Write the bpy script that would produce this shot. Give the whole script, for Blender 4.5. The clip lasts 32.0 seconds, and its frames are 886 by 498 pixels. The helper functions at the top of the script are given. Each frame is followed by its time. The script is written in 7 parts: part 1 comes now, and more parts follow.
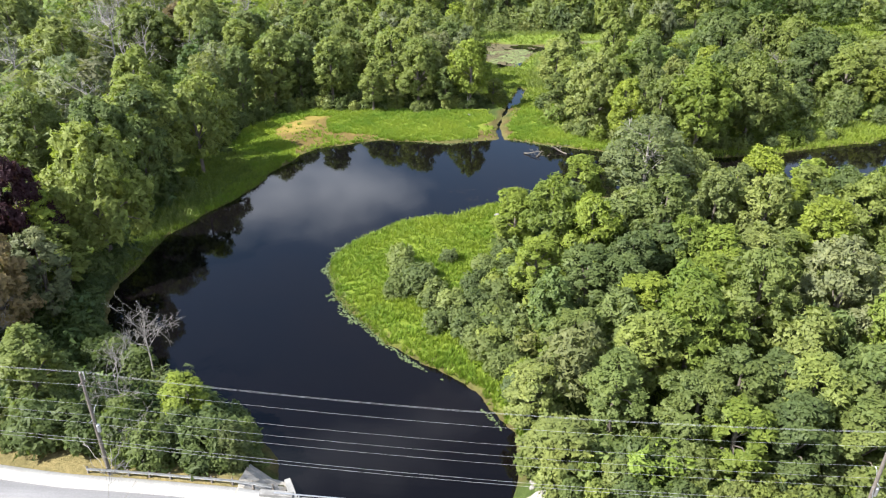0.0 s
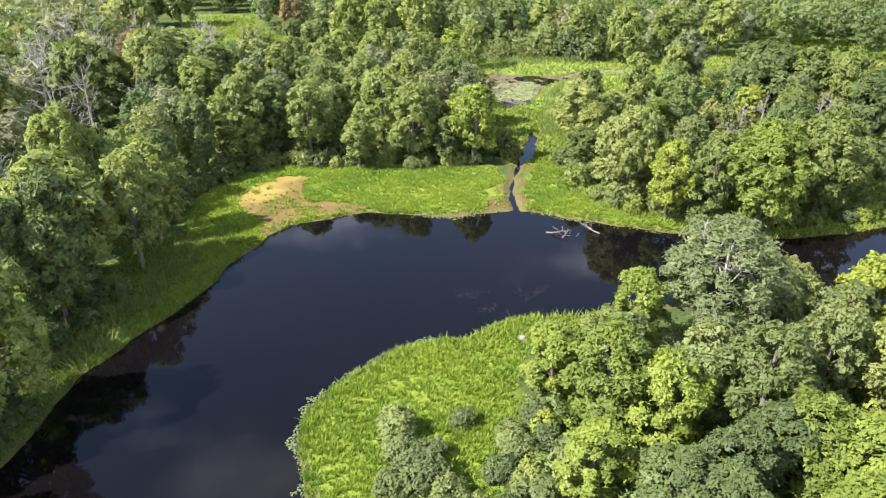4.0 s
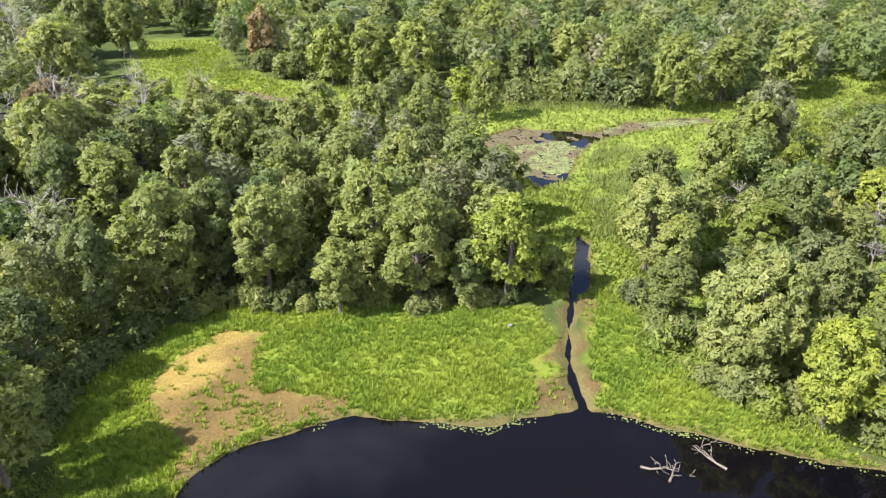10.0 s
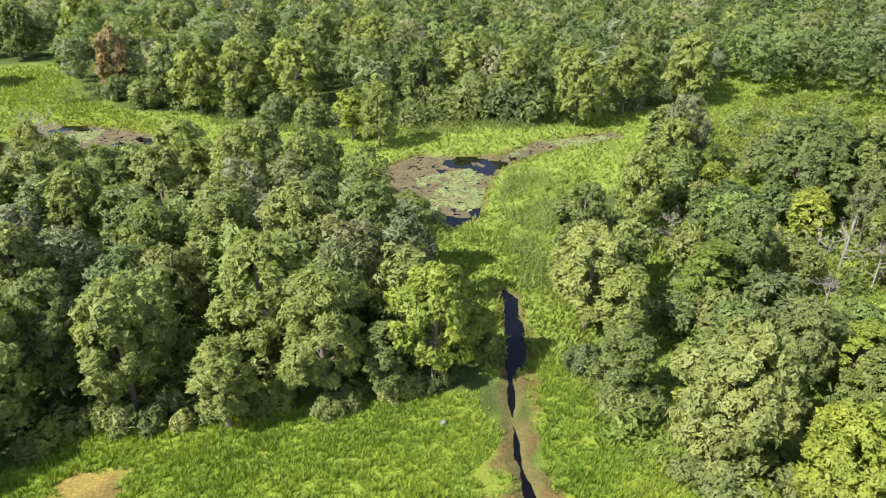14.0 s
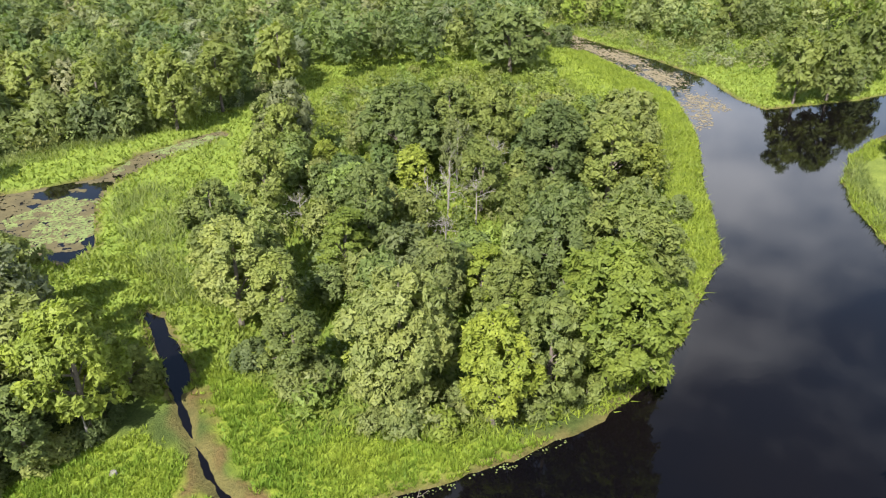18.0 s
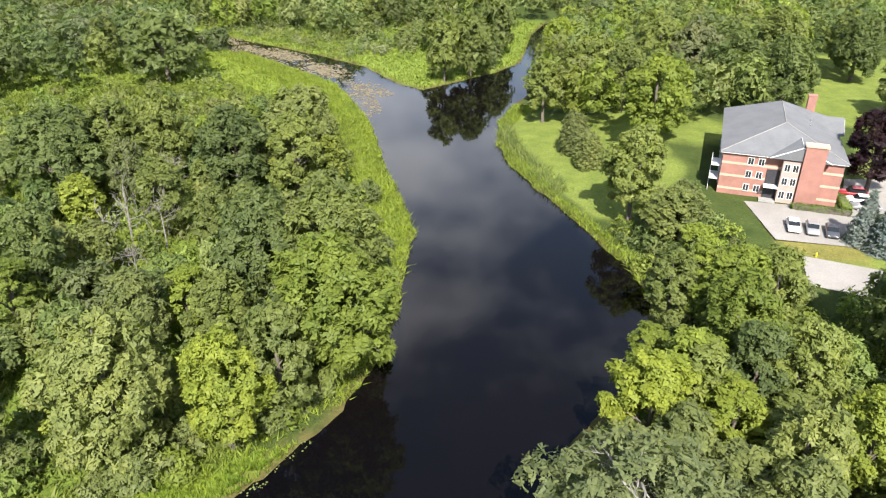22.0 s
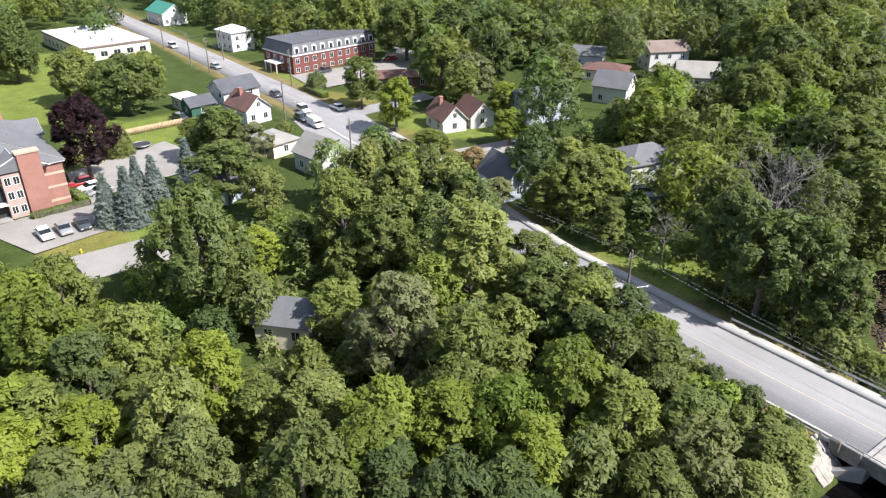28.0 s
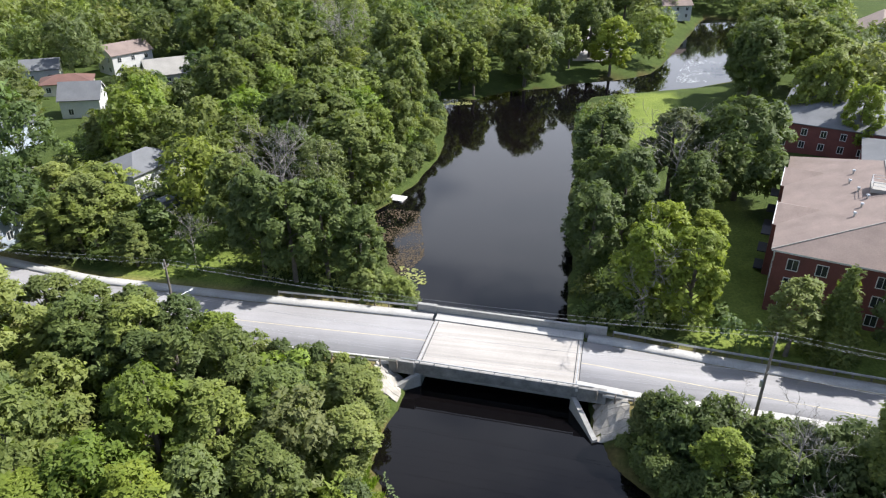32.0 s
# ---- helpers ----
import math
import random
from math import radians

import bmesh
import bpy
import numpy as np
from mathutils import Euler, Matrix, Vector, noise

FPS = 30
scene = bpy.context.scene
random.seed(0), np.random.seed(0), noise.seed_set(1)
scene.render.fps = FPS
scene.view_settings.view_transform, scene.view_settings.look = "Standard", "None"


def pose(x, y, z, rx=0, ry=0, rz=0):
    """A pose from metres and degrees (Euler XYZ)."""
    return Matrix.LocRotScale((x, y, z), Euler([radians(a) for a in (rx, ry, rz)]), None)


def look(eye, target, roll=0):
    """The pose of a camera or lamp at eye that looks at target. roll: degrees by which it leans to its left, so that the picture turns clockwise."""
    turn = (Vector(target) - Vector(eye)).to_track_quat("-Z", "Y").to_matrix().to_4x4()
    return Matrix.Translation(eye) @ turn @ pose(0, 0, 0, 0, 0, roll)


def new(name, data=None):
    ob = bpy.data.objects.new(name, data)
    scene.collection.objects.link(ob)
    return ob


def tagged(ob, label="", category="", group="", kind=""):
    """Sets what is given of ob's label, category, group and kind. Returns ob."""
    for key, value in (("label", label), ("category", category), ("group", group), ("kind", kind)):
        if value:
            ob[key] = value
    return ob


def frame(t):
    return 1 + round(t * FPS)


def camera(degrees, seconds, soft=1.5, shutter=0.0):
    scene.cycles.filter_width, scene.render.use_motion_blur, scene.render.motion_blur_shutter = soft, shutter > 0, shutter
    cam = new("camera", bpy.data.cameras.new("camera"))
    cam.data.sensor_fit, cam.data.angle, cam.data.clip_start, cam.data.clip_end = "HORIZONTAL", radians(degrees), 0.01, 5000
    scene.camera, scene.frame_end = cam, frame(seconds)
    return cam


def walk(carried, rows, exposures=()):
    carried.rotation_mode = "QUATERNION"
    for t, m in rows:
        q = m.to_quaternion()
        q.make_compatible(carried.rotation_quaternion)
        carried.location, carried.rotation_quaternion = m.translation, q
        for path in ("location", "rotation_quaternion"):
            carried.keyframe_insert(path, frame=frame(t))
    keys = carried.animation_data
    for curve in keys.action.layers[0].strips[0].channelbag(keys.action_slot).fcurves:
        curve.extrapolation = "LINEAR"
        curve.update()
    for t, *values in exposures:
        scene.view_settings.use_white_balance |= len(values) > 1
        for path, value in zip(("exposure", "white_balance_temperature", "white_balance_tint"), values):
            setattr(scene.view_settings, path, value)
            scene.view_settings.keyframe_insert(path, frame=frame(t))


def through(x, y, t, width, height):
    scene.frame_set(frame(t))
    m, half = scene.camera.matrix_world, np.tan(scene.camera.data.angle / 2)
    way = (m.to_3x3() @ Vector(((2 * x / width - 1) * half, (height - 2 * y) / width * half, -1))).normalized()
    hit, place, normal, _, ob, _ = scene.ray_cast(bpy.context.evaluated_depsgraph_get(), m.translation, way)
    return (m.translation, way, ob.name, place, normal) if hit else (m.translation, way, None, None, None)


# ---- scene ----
# ---------------------------------------------------------------- camera
cam = camera(64.3, 32.0, soft=1.2)
PATH = [
    (0, (9.709, 10.481, 51.329), (9.622, 12.252, 50.404), -0.2),
    (0.5, (9.316, 14.767, 51.336), (9.234, 16.538, 50.411), -0.1),
    (1, (8.976, 19.057, 51.393), (8.895, 20.828, 50.468), -0.1),
    (1.5, (8.415, 22.748, 51.537), (8.341, 24.522, 50.616), 0.0),
    (2, (7.915, 27.227, 51.882), (7.844, 29.0, 50.959), -0.1),
    (2.5, (7.55, 31.444, 52.093), (7.481, 33.218, 51.172), -0.2),
    (3, (6.947, 35.743, 52.614), (6.883, 37.516, 51.691), -0.2),
    (3.5, (6.394, 39.918, 52.831), (6.333, 41.692, 51.911), -0.1),
    (5.5, (3.127, 57.013, 53.11), (3.097, 58.793, 52.199), 0.2),
    (6, (2.87, 61.394, 53.435), (2.839, 63.174, 52.523), 0.2),
    (6.5, (2.625, 65.841, 53.575), (2.594, 67.621, 52.664), 0.1),
    (7, (2.45, 70.295, 53.822), (2.417, 72.075, 52.91), 0.0),
    (7.5, (2.266, 75.042, 54.272), (2.229, 76.819, 53.356), 0.0),
    (8, (1.841, 79.555, 54.491), (1.805, 81.331, 53.573), 0.0),
    (8.5, (1.548, 83.941, 54.658), (1.512, 85.716, 53.737), 0.0),
    (9, (1.058, 88.316, 55.037), (1.023, 90.089, 54.111), -0.1),
    (9.5, (0.557, 92.958, 55.17), (0.524, 94.728, 54.241), -0.1),
    (10, (0.06, 97.626, 55.109), (0.03, 99.396, 54.179), -0.0),
    (10.5, (-0.354, 102.283, 55.189), (-0.383, 104.054, 54.261), 0.0),
    (11, (-0.806, 106.638, 55.192), (-0.832, 108.41, 54.266), 0.1),
    (11.5, (-1.347, 110.617, 55.331), (-1.373, 112.39, 54.406), 0.2),
    (12, (-1.809, 113.86, 55.569), (-1.84, 115.634, 54.644), 0.2),
    (12.5, (-1.986, 116.211, 55.689), (-2.029, 117.983, 54.763), 0.1),
    (13, (-2.035, 117.448, 55.632), (-2.083, 119.219, 54.705), 0.2),
    (13.5, (-1.718, 117.926, 55.447), (-1.638, 119.696, 54.518), 0.1),
    (14, (-1.693, 118.01, 54.993), (-1.418, 119.761, 54.066), 0.1),
    (14.5, (-1.718, 118.111, 54.289), (-1.29, 119.832, 53.364), 0.1),
    (15, (-1.537, 118.048, 53.782), (-0.96, 119.727, 52.86), 0.0),
    (15.5, (-1.672, 117.949, 52.862), (-0.963, 119.581, 51.95), -0.1),
    (17.5, (-1.714, 117.901, 52.799), (-0.631, 119.31, 51.881), -0.1),
    (18, (-1.714, 117.9, 52.796), (-0.545, 119.237, 51.877), -0.0),
    (18.5, (-1.712, 117.902, 52.796), (-0.461, 119.163, 51.876), -0.0),
    (19, (-1.713, 117.901, 52.798), (-0.386, 119.081, 51.877), 0.0),
    (19.5, (-1.709, 117.9, 52.802), (-0.314, 118.998, 51.882), 0.0),
    (20, (-1.7, 117.901, 52.806), (-0.245, 118.917, 51.885), -0.0),
    (20.5, (-1.686, 117.902, 52.81), (-0.177, 118.837, 51.889), -0.1),
    (21, (-1.676, 117.903, 52.816), (-0.117, 118.751, 51.894), -0.1),
    (21.5, (-1.667, 117.905, 52.821), (-0.062, 118.664, 51.898), 0.1),
    (22, (-1.658, 117.906, 52.824), (-0.015, 118.575, 51.902), 0.1),
    (22.5, (-1.653, 117.906, 52.828), (0.026, 118.48, 51.905), 0.1),
    (23, (-1.651, 117.903, 52.831), (0.063, 118.365, 51.909), 0.1),
    (23.5, (-1.651, 117.901, 52.833), (0.093, 118.229, 51.911), 0.1),
    (24, (-1.651, 117.899, 52.834), (0.118, 118.048, 51.912), 0.1),
    (24.5, (-1.648, 117.898, 52.833), (0.126, 117.873, 51.911), 0.0),
    (25, (-1.644, 117.9, 52.831), (0.119, 117.7, 51.908), 0.0),
    (25.5, (-1.645, 117.901, 52.828), (0.092, 117.539, 51.905), 0.0),
    (27.5, (-1.668, 117.923, 52.791), (-0.191, 116.939, 51.867), 0.0),
    (28, (-1.67, 117.924, 52.787), (-0.289, 116.81, 51.863), -0.0),
    (28.5, (-1.677, 117.926, 52.783), (-0.404, 116.693, 51.858), -0.0),
    (29, (-1.686, 117.931, 52.78), (-0.529, 116.588, 51.853), 0.0),
    (29.5, (-1.692, 117.934, 52.774), (-0.662, 116.492, 51.847), -0.0),
    (30, (-1.695, 117.934, 52.77), (-0.804, 116.403, 51.841), -0.0),
    (30.5, (-1.7, 117.934, 52.768), (-0.955, 116.328, 51.839), 0.0),
    (31, (-1.7, 117.933, 52.766), (-1.101, 116.267, 51.835), 0.1),
    (31.5, (-1.698, 117.931, 52.764), (-1.248, 116.219, 51.833), 0.1),
    (32, (-1.696, 117.931, 52.763), (-1.391, 116.188, 51.83), 0.2),
]

walk(cam, [(t, look(eye, target, roll)) for t, eye, target, roll in PATH],
     exposures=((0.0, 1.56, 6150, 11), (1.5, 1.76, 6130, 12), (3.0, 1.81, 6150, 15), (7.0, 1.83, 6120, 25), (12.0, 1.49, 6300, 18), (15.0, 1.4, 6400, 13), (22.0, 1.35, 6450, 12), (25.0, 1.08, 6250, 14), (28.0, 1.06, 6180, 14), (32.0, 1.1, 6100, 12)))

# ---------------------------------------------------------------- sky and sun
SUN_ELEV, SUN_AZ = radians(46), radians(246)   # azimuth clockwise from +y: light from behind on the left
world = bpy.data.worlds.new("sky")
scene.world = world
world.use_nodes = True
wt = world.node_tree
wt.nodes.clear()
w_out = wt.nodes.new("ShaderNodeOutputWorld")
w_bg = wt.nodes.new("ShaderNodeBackground")
w_sky = wt.nodes.new("ShaderNodeTexSky")
w_sky.sky_type = "NISHITA"
w_sky.sun_disc = False
w_sky.sun_elevation, w_sky.sun_rotation = SUN_ELEV, SUN_AZ
w_co = wt.nodes.new("ShaderNodeTexCoord")
w_map = wt.nodes.new("ShaderNodeMapping")
w_map.inputs["Scale"].default_value = (1.0, 1.0, 2.2)
w_map.inputs["Location"].default_value = (-14.75, 16.52, -16.33)
w_noise = wt.nodes.new("ShaderNodeTexNoise")
w_noise.inputs["Scale"].default_value = 2.6
w_noise.inputs["Detail"].default_value = 7
w_noise.inputs["Roughness"].default_value = 0.55
w_ramp = wt.nodes.new("ShaderNodeValToRGB")
w_ramp.color_ramp.elements[0].position, w_ramp.color_ramp.elements[1].position = 0.46, 0.66
w_mix = wt.nodes.new("ShaderNodeMix")
w_mix.data_type = "RGBA"
w_mix.inputs["B"].default_value = (10.6, 11.0, 11.8, 1)
wt.links.new(w_co.outputs["Generated"], w_map.inputs["Vector"])
wt.links.new(w_map.outputs["Vector"], w_noise.inputs["Vector"])
w_sep = wt.nodes.new("ShaderNodeSeparateXYZ")
w_south = wt.nodes.new("ShaderNodeMath")   # cover thickens to the south-east
w_south.operation = "MULTIPLY_ADD"
w_south.inputs[1].default_value = -0.085
w_east = wt.nodes.new("ShaderNodeMath")
w_east.operation = "MULTIPLY_ADD"
w_east.inputs[1].default_value = -0.8
wt.links.new(w_sep.outputs["X"], w_east.inputs[0])
wt.links.new(w_sep.outputs["Y"], w_east.inputs[2])
wt.links.new(w_east.outputs["Value"], w_south.inputs[0])
wt.links.new(w_noise.outputs["Fac"], w_south.inputs[2])
wt.links.new(w_south.outputs["Value"], w_ramp.inputs["Fac"])
w_thin = wt.nodes.new("ShaderNodeMapRange")   # broken cloud, thinner overhead
w_thin.inputs["From Min"].default_value, w_thin.inputs["From Max"].default_value = 0.45, 0.78
w_thin.inputs["To Min"].default_value, w_thin.inputs["To Max"].default_value = 1.0, 0.42
w_mul = wt.nodes.new("ShaderNodeMath")
w_mul.operation = "MULTIPLY"
wt.links.new(w_co.outputs["Generated"], w_sep.inputs["Vector"])
wt.links.new(w_sep.outputs["Z"], w_thin.inputs["Value"])
wt.links.new(w_ramp.outputs["Color"], w_mul.inputs[0])
wt.links.new(w_thin.outputs["Result"], w_mul.inputs[1])
wt.links.new(w_mul.outputs["Value"], w_mix.inputs["Factor"])
wt.links.new(w_sky.outputs["Color"], w_mix.inputs["A"])
wt.links.new(w_mix.outputs["Result"], w_bg.inputs["Color"])
w_bg.inputs["Strength"].default_value = 0.078
wt.links.new(w_bg.outputs["Background"], w_out.inputs["Surface"])

sun_data = bpy.data.lights.new("sun", "SUN")
sun_data.energy, sun_data.angle, sun_data.color = 4.7, radians(0.53), (1.0, 0.95, 0.86)
sun = new("sun", sun_data)
sun_dir = Vector((math.sin(SUN_AZ) * math.cos(SUN_ELEV), math.cos(SUN_AZ) * math.cos(SUN_ELEV), math.sin(SUN_ELEV)))
sun.matrix_world = look(sun_dir * 300, (0, 0, 0))

# ---------------------------------------------------------------- materials
def nodes_of(name):
    m = bpy.data.materials.new(name)
    m.use_nodes = True
    t = m.node_tree
    return m, t, t.nodes["Principled BSDF"]


def noise_ramp(t, scale, stops, detail=5, rough=0.6, vector=None):
    """A noise in object space run through a colour ramp."""
    n = t.nodes.new("ShaderNodeTexNoise")
    n.inputs["Scale"].default_value, n.inputs["Detail"].default_value, n.inputs["Roughness"].default_value = scale, detail, rough
    if vector is None:
        geo = t.nodes.new("ShaderNodeNewGeometry")
        vector = geo.outputs["Position"]
    t.links.new(vector, n.inputs["Vector"])
    r = t.nodes.new("ShaderNodeValToRGB")
    e = r.color_ramp.elements
    e[0].position, e[0].color = stops[0][0], (*stops[0][1], 1)
    e[1].position, e[1].color = stops[-1][0], (*stops[-1][1], 1)
    for p, c in stops[1:-1]:
        k = e.new(p)
        k.color = (*c, 1)
    t.links.new(n.outputs["Fac"], r.inputs["Fac"])
    return n, r


def mixed(t, kind, fac, a, b):
    x = t.nodes.new("ShaderNodeMix")
    x.data_type, x.blend_type = "RGBA", kind
    for key, v in (("Factor", fac), ("A", a), ("B", b)):
        if isinstance(v, bpy.types.NodeSocket):
            t.links.new(v, x.inputs[key])
        elif isinstance(v, tuple):
            x.inputs[key].default_value = (*v, 1)
        else:
            x.inputs[key].default_value = v
    return x.outputs["Result"]


def bumped(t, b, height, strength, distance):
    u = t.nodes.new("ShaderNodeBump")
    u.inputs["Strength"].default_value, u.inputs["Distance"].default_value = strength, distance
    t.links.new(height, u.inputs["Height"])
    t.links.new(u.outputs["Normal"], b.inputs["Normal"])


def surface(name, colour, rough=0.8, vary=0.25, scale=0.6, grain=6.0, bump=0.0, metal=0.0):
    """A plain surface with stains at a large scale and grain at a small one."""
    m, t, b = nodes_of(name)
    lo, hi = tuple(c * (1 - vary) for c in colour), tuple(min(1, c * (1 + vary)) for c in colour)
    _, big = noise_ramp(t, scale, ((0.3, lo), (0.7, hi)))
    n, small = noise_ramp(t, grain, ((0.25, (0.82,) * 3), (0.75, (1.12,) * 3)), 3)
    t.links.new(mixed(t, "MULTIPLY", 1.0, big.outputs["Color"], small.outputs["Color"]), b.inputs["Base Color"])
    b.inputs["Roughness"].default_value, b.inputs["Metallic"].default_value = rough, metal
    if bump:
        bumped(t, b, n.outputs["Fac"], 0.5, bump)
    return m


def leafy(t, b, col, through, fine=4.4, fill=0.60):
    """Single leaves picked out of a spray: cells that each have their own shade, with gaps between them."""
    geo = t.nodes.new("ShaderNodeNewGeometry")
    cell = t.nodes.new("ShaderNodeTexVoronoi")
    cell.inputs["Scale"].default_value = fine
    t.links.new(geo.outputs["Position"], cell.inputs["Vector"])
    shade = t.nodes.new("ShaderNodeValToRGB")
    shade.color_ramp.elements[0].color = (0.78, 0.81, 0.81, 1)
    shade.color_ramp.elements[1].color = (1.20, 1.17, 1.07, 1)
    t.links.new(cell.outputs["Color"], shade.inputs["Fac"])
    col = mixed(t, "MULTIPLY", 1.0, col, shade.outputs["Color"])
    t.links.new(col, b.inputs["Base Color"])
    b.inputs["Roughness"].default_value, b.inputs["Specular IOR Level"].default_value = 0.55, 0.18
    tr = t.nodes.new("ShaderNodeBsdfTranslucent")
    t.links.new(mixed(t, "MULTIPLY", 1.0, col, (1.1, 1.2, 0.5)), tr.inputs["Color"])
    mx = t.nodes.new("ShaderNodeMixShader")
    mx.inputs["Fac"].default_value = through
    t.links.new(b.outputs["BSDF"], mx.inputs[1])
    t.links.new(tr.outputs["BSDF"], mx.inputs[2])
    out = mx.outputs["Shader"]
    if fill:
        edge = t.nodes.new("ShaderNodeMath")
        edge.operation = "LESS_THAN"
        edge.inputs[1].default_value = fill
        t.links.new(cell.outputs["Distance"], edge.inputs[0])
        gap = t.nodes.new("ShaderNodeBsdfTransparent")
        cm = t.nodes.new("ShaderNodeMixShader")
        t.links.new(edge.outputs["Value"], cm.inputs["Fac"])
        t.links.new(gap.outputs["BSDF"], cm.inputs[1])
        t.links.new(out, cm.inputs[2])
        out = cm.outputs["Shader"]
    t.links.new(out, t.nodes["Material Output"].inputs["Surface"])


def foliage(name, colour, spread=0.22, warm=(1.06, 1.0, 0.85), fine=4.4, fill=0.64):
    """Leaves: a hue that differs from tree to tree and from spray to spray, with light coming through."""
    m, t, b = nodes_of(name)
    info = t.nodes.new("ShaderNodeObjectInfo")
    geo = t.nodes.new("ShaderNodeNewGeometry")
    r = t.nodes.new("ShaderNodeValToRGB")
    e = r.color_ramp.elements
    e[0].color = (*(c * (1 - spread) for c in colour), 1)
    e[1].color = (*(c * (1 + spread) * w for c, w in zip(colour, warm)), 1)
    t.links.new(info.outputs["Random"], r.inputs["Fac"])
    r2 = t.nodes.new("ShaderNodeValToRGB")
    r2.color_ramp.elements[0].color = (0.90, 0.91, 0.90, 1)
    r2.color_ramp.elements[1].color = (1.10, 1.09, 1.06, 1)
    t.links.new(geo.outputs["Random Per Island"], r2.inputs["Fac"])
    n, r3 = noise_ramp(t, 0.35, ((0.3, (0.80, 0.84, 0.82)), (0.7, (1.2, 1.16, 1.04))), 2)
    col = mixed(t, "MULTIPLY", 1.0, mixed(t, "MULTIPLY", 1.0, r.outputs["Color"], r2.outputs["Color"]), r3.outputs["Color"])
    leafy(t, b, col, 0.40, fine, fill)
    return m


# k: a dark leaf whose colour also carries the west bank's tree shade
HUE = {"d": (0.110, 0.148, 0.060), "m": (0.154, 0.192, 0.066), "l": (0.174, 0.209, 0.082), "b": (0.172, 0.224, 0.049),
       "y": (0.205, 0.254, 0.050), "G": (0.142, 0.172, 0.086), "r": (0.215, 0.170, 0.105), "P": (0.030, 0.015, 0.022),
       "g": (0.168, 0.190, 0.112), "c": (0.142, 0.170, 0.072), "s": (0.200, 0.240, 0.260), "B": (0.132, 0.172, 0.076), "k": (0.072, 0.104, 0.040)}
LEAF = {k: foliage("leaf_" + n, HUE[k], *more) for k, n, more in (
    ("d", "dark", ()), ("k", "dark_shaded", ()), ("m", "mid", ()), ("l", "pale", ()), ("b", "bright", ()), ("y", "yellow", (0.15,)), ("G", "silver", (0.08,)), ("r", "russet", ()),
    ("P", "purple", (0.2, (1.2, 1, 1))), ("g", "grey", ()), ("c", "cedar", ()), ("s", "needle_blue", (0.15, (1.05, 1, 1), 5.5)), ("B", "bush", (0.25, (1.1, 1, 0.8), 5.5)))}
BARK = surface("bark", (0.13, 0.11, 0.09), 0.95, 0.35, 1.5, 9, 0.03)
DEADWOOD = surface("dead_wood", (0.23, 0.212, 0.19), 0.95, 0.25, 1.0, 8)


def worn(name, colour, streak):
    """Paving with wheel tracks and stains drawn out along the lanes, which run about along x."""
    m, t, b = nodes_of(name)
    geo = t.nodes.new("ShaderNodeNewGeometry")
    stretch = t.nodes.new("ShaderNodeMapping")
    stretch.inputs["Scale"].default_value = (0.03, 1.0, 1.0)
    t.links.new(geo.outputs["Position"], stretch.inputs["Vector"])
    _, tracks = noise_ramp(t, 1.1, ((0.35, (1 - streak,) * 3), (0.65, (1 + streak,) * 3)), 4, 0.6, stretch.outputs["Vector"])
    _, big = noise_ramp(t, 0.15, ((0.3, tuple(c * 0.9 for c in colour)), (0.7, tuple(c * 1.1 for c in colour))))
    n, small = noise_ramp(t, 5.0, ((0.25, (0.88,) * 3), (0.75, (1.10,) * 3)), 3)
    c = mixed(t, "MULTIPLY", 1.0, mixed(t, "MULTIPLY", 1.0, big.outputs["Color"], small.outputs["Color"]), tracks.outputs["Color"])
    t.links.new(c, b.inputs["Base Color"])
    b.inputs["Roughness"].default_value = 0.92
    return m


ASPHALT = worn("asphalt", (0.255, 0.248, 0.25), 0.09)
LOT = surface("lot_paving", (0.26, 0.245, 0.225), 0.92, 0.15, 0.15, 4.0)
CONCRETE = surface("concrete", (0.28, 0.275, 0.26), 0.9, 0.22, 0.5, 5.0, 0.01)
DECK = worn("deck_concrete", (0.335, 0.312, 0.285), 0.13)
WALK = surface("sidewalk", (0.37, 0.36, 0.34), 0.9, 0.12, 0.4, 5.0)
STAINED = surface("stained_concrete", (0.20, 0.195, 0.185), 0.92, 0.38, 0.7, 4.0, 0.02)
BAY = surface("pale_pink_render", (0.38, 0.285, 0.25), 0.9, 0.10, 0.6, 6)
PAINT = surface("road_paint", (0.44, 0.39, 0.27), 0.8, 0.2, 0.8, 8)
STEEL = surface("galvanised_steel", (0.5, 0.51, 0.52), 0.45, 0.15, 2, 9, 0.0, 0.8)
POLEWOOD = surface("pole_wood", (0.15, 0.13, 0.11), 0.95, 0.25, 1.5, 9)
BRICK = surface("red_brick", (0.30, 0.15, 0.118), 0.9, 0.15, 0.5, 8, 0.01)
BRICK_DARK = surface("dark_red_brick", (0.165, 0.058, 0.05), 0.9, 0.18, 0.5, 8, 0.01)
BAND = surface("buff_stone_band", (0.46, 0.345, 0.26), 0.9, 0.12, 0.8, 8)
ROOF_GREY = surface("grey_shingle", (0.135, 0.14, 0.148), 0.95, 0.14, 0.35, 7, 0.02)
ROOF_DARK = surface("charcoal_shingle", (0.085, 0.09, 0.10), 0.95, 0.18, 0.35, 7, 0.02)
ROOF_BROWN = surface("brown_shingle", (0.20, 0.155, 0.135), 0.95, 0.16, 0.35, 7, 0.02)
ROOF_RED = surface("red_brown_shingle", (0.13, 0.070, 0.057), 0.95, 0.16, 0.35, 7, 0.02)
ROOF_WHITE = surface("white_roof_membrane", (0.62, 0.62, 0.61), 0.7, 0.06, 0.1, 3)
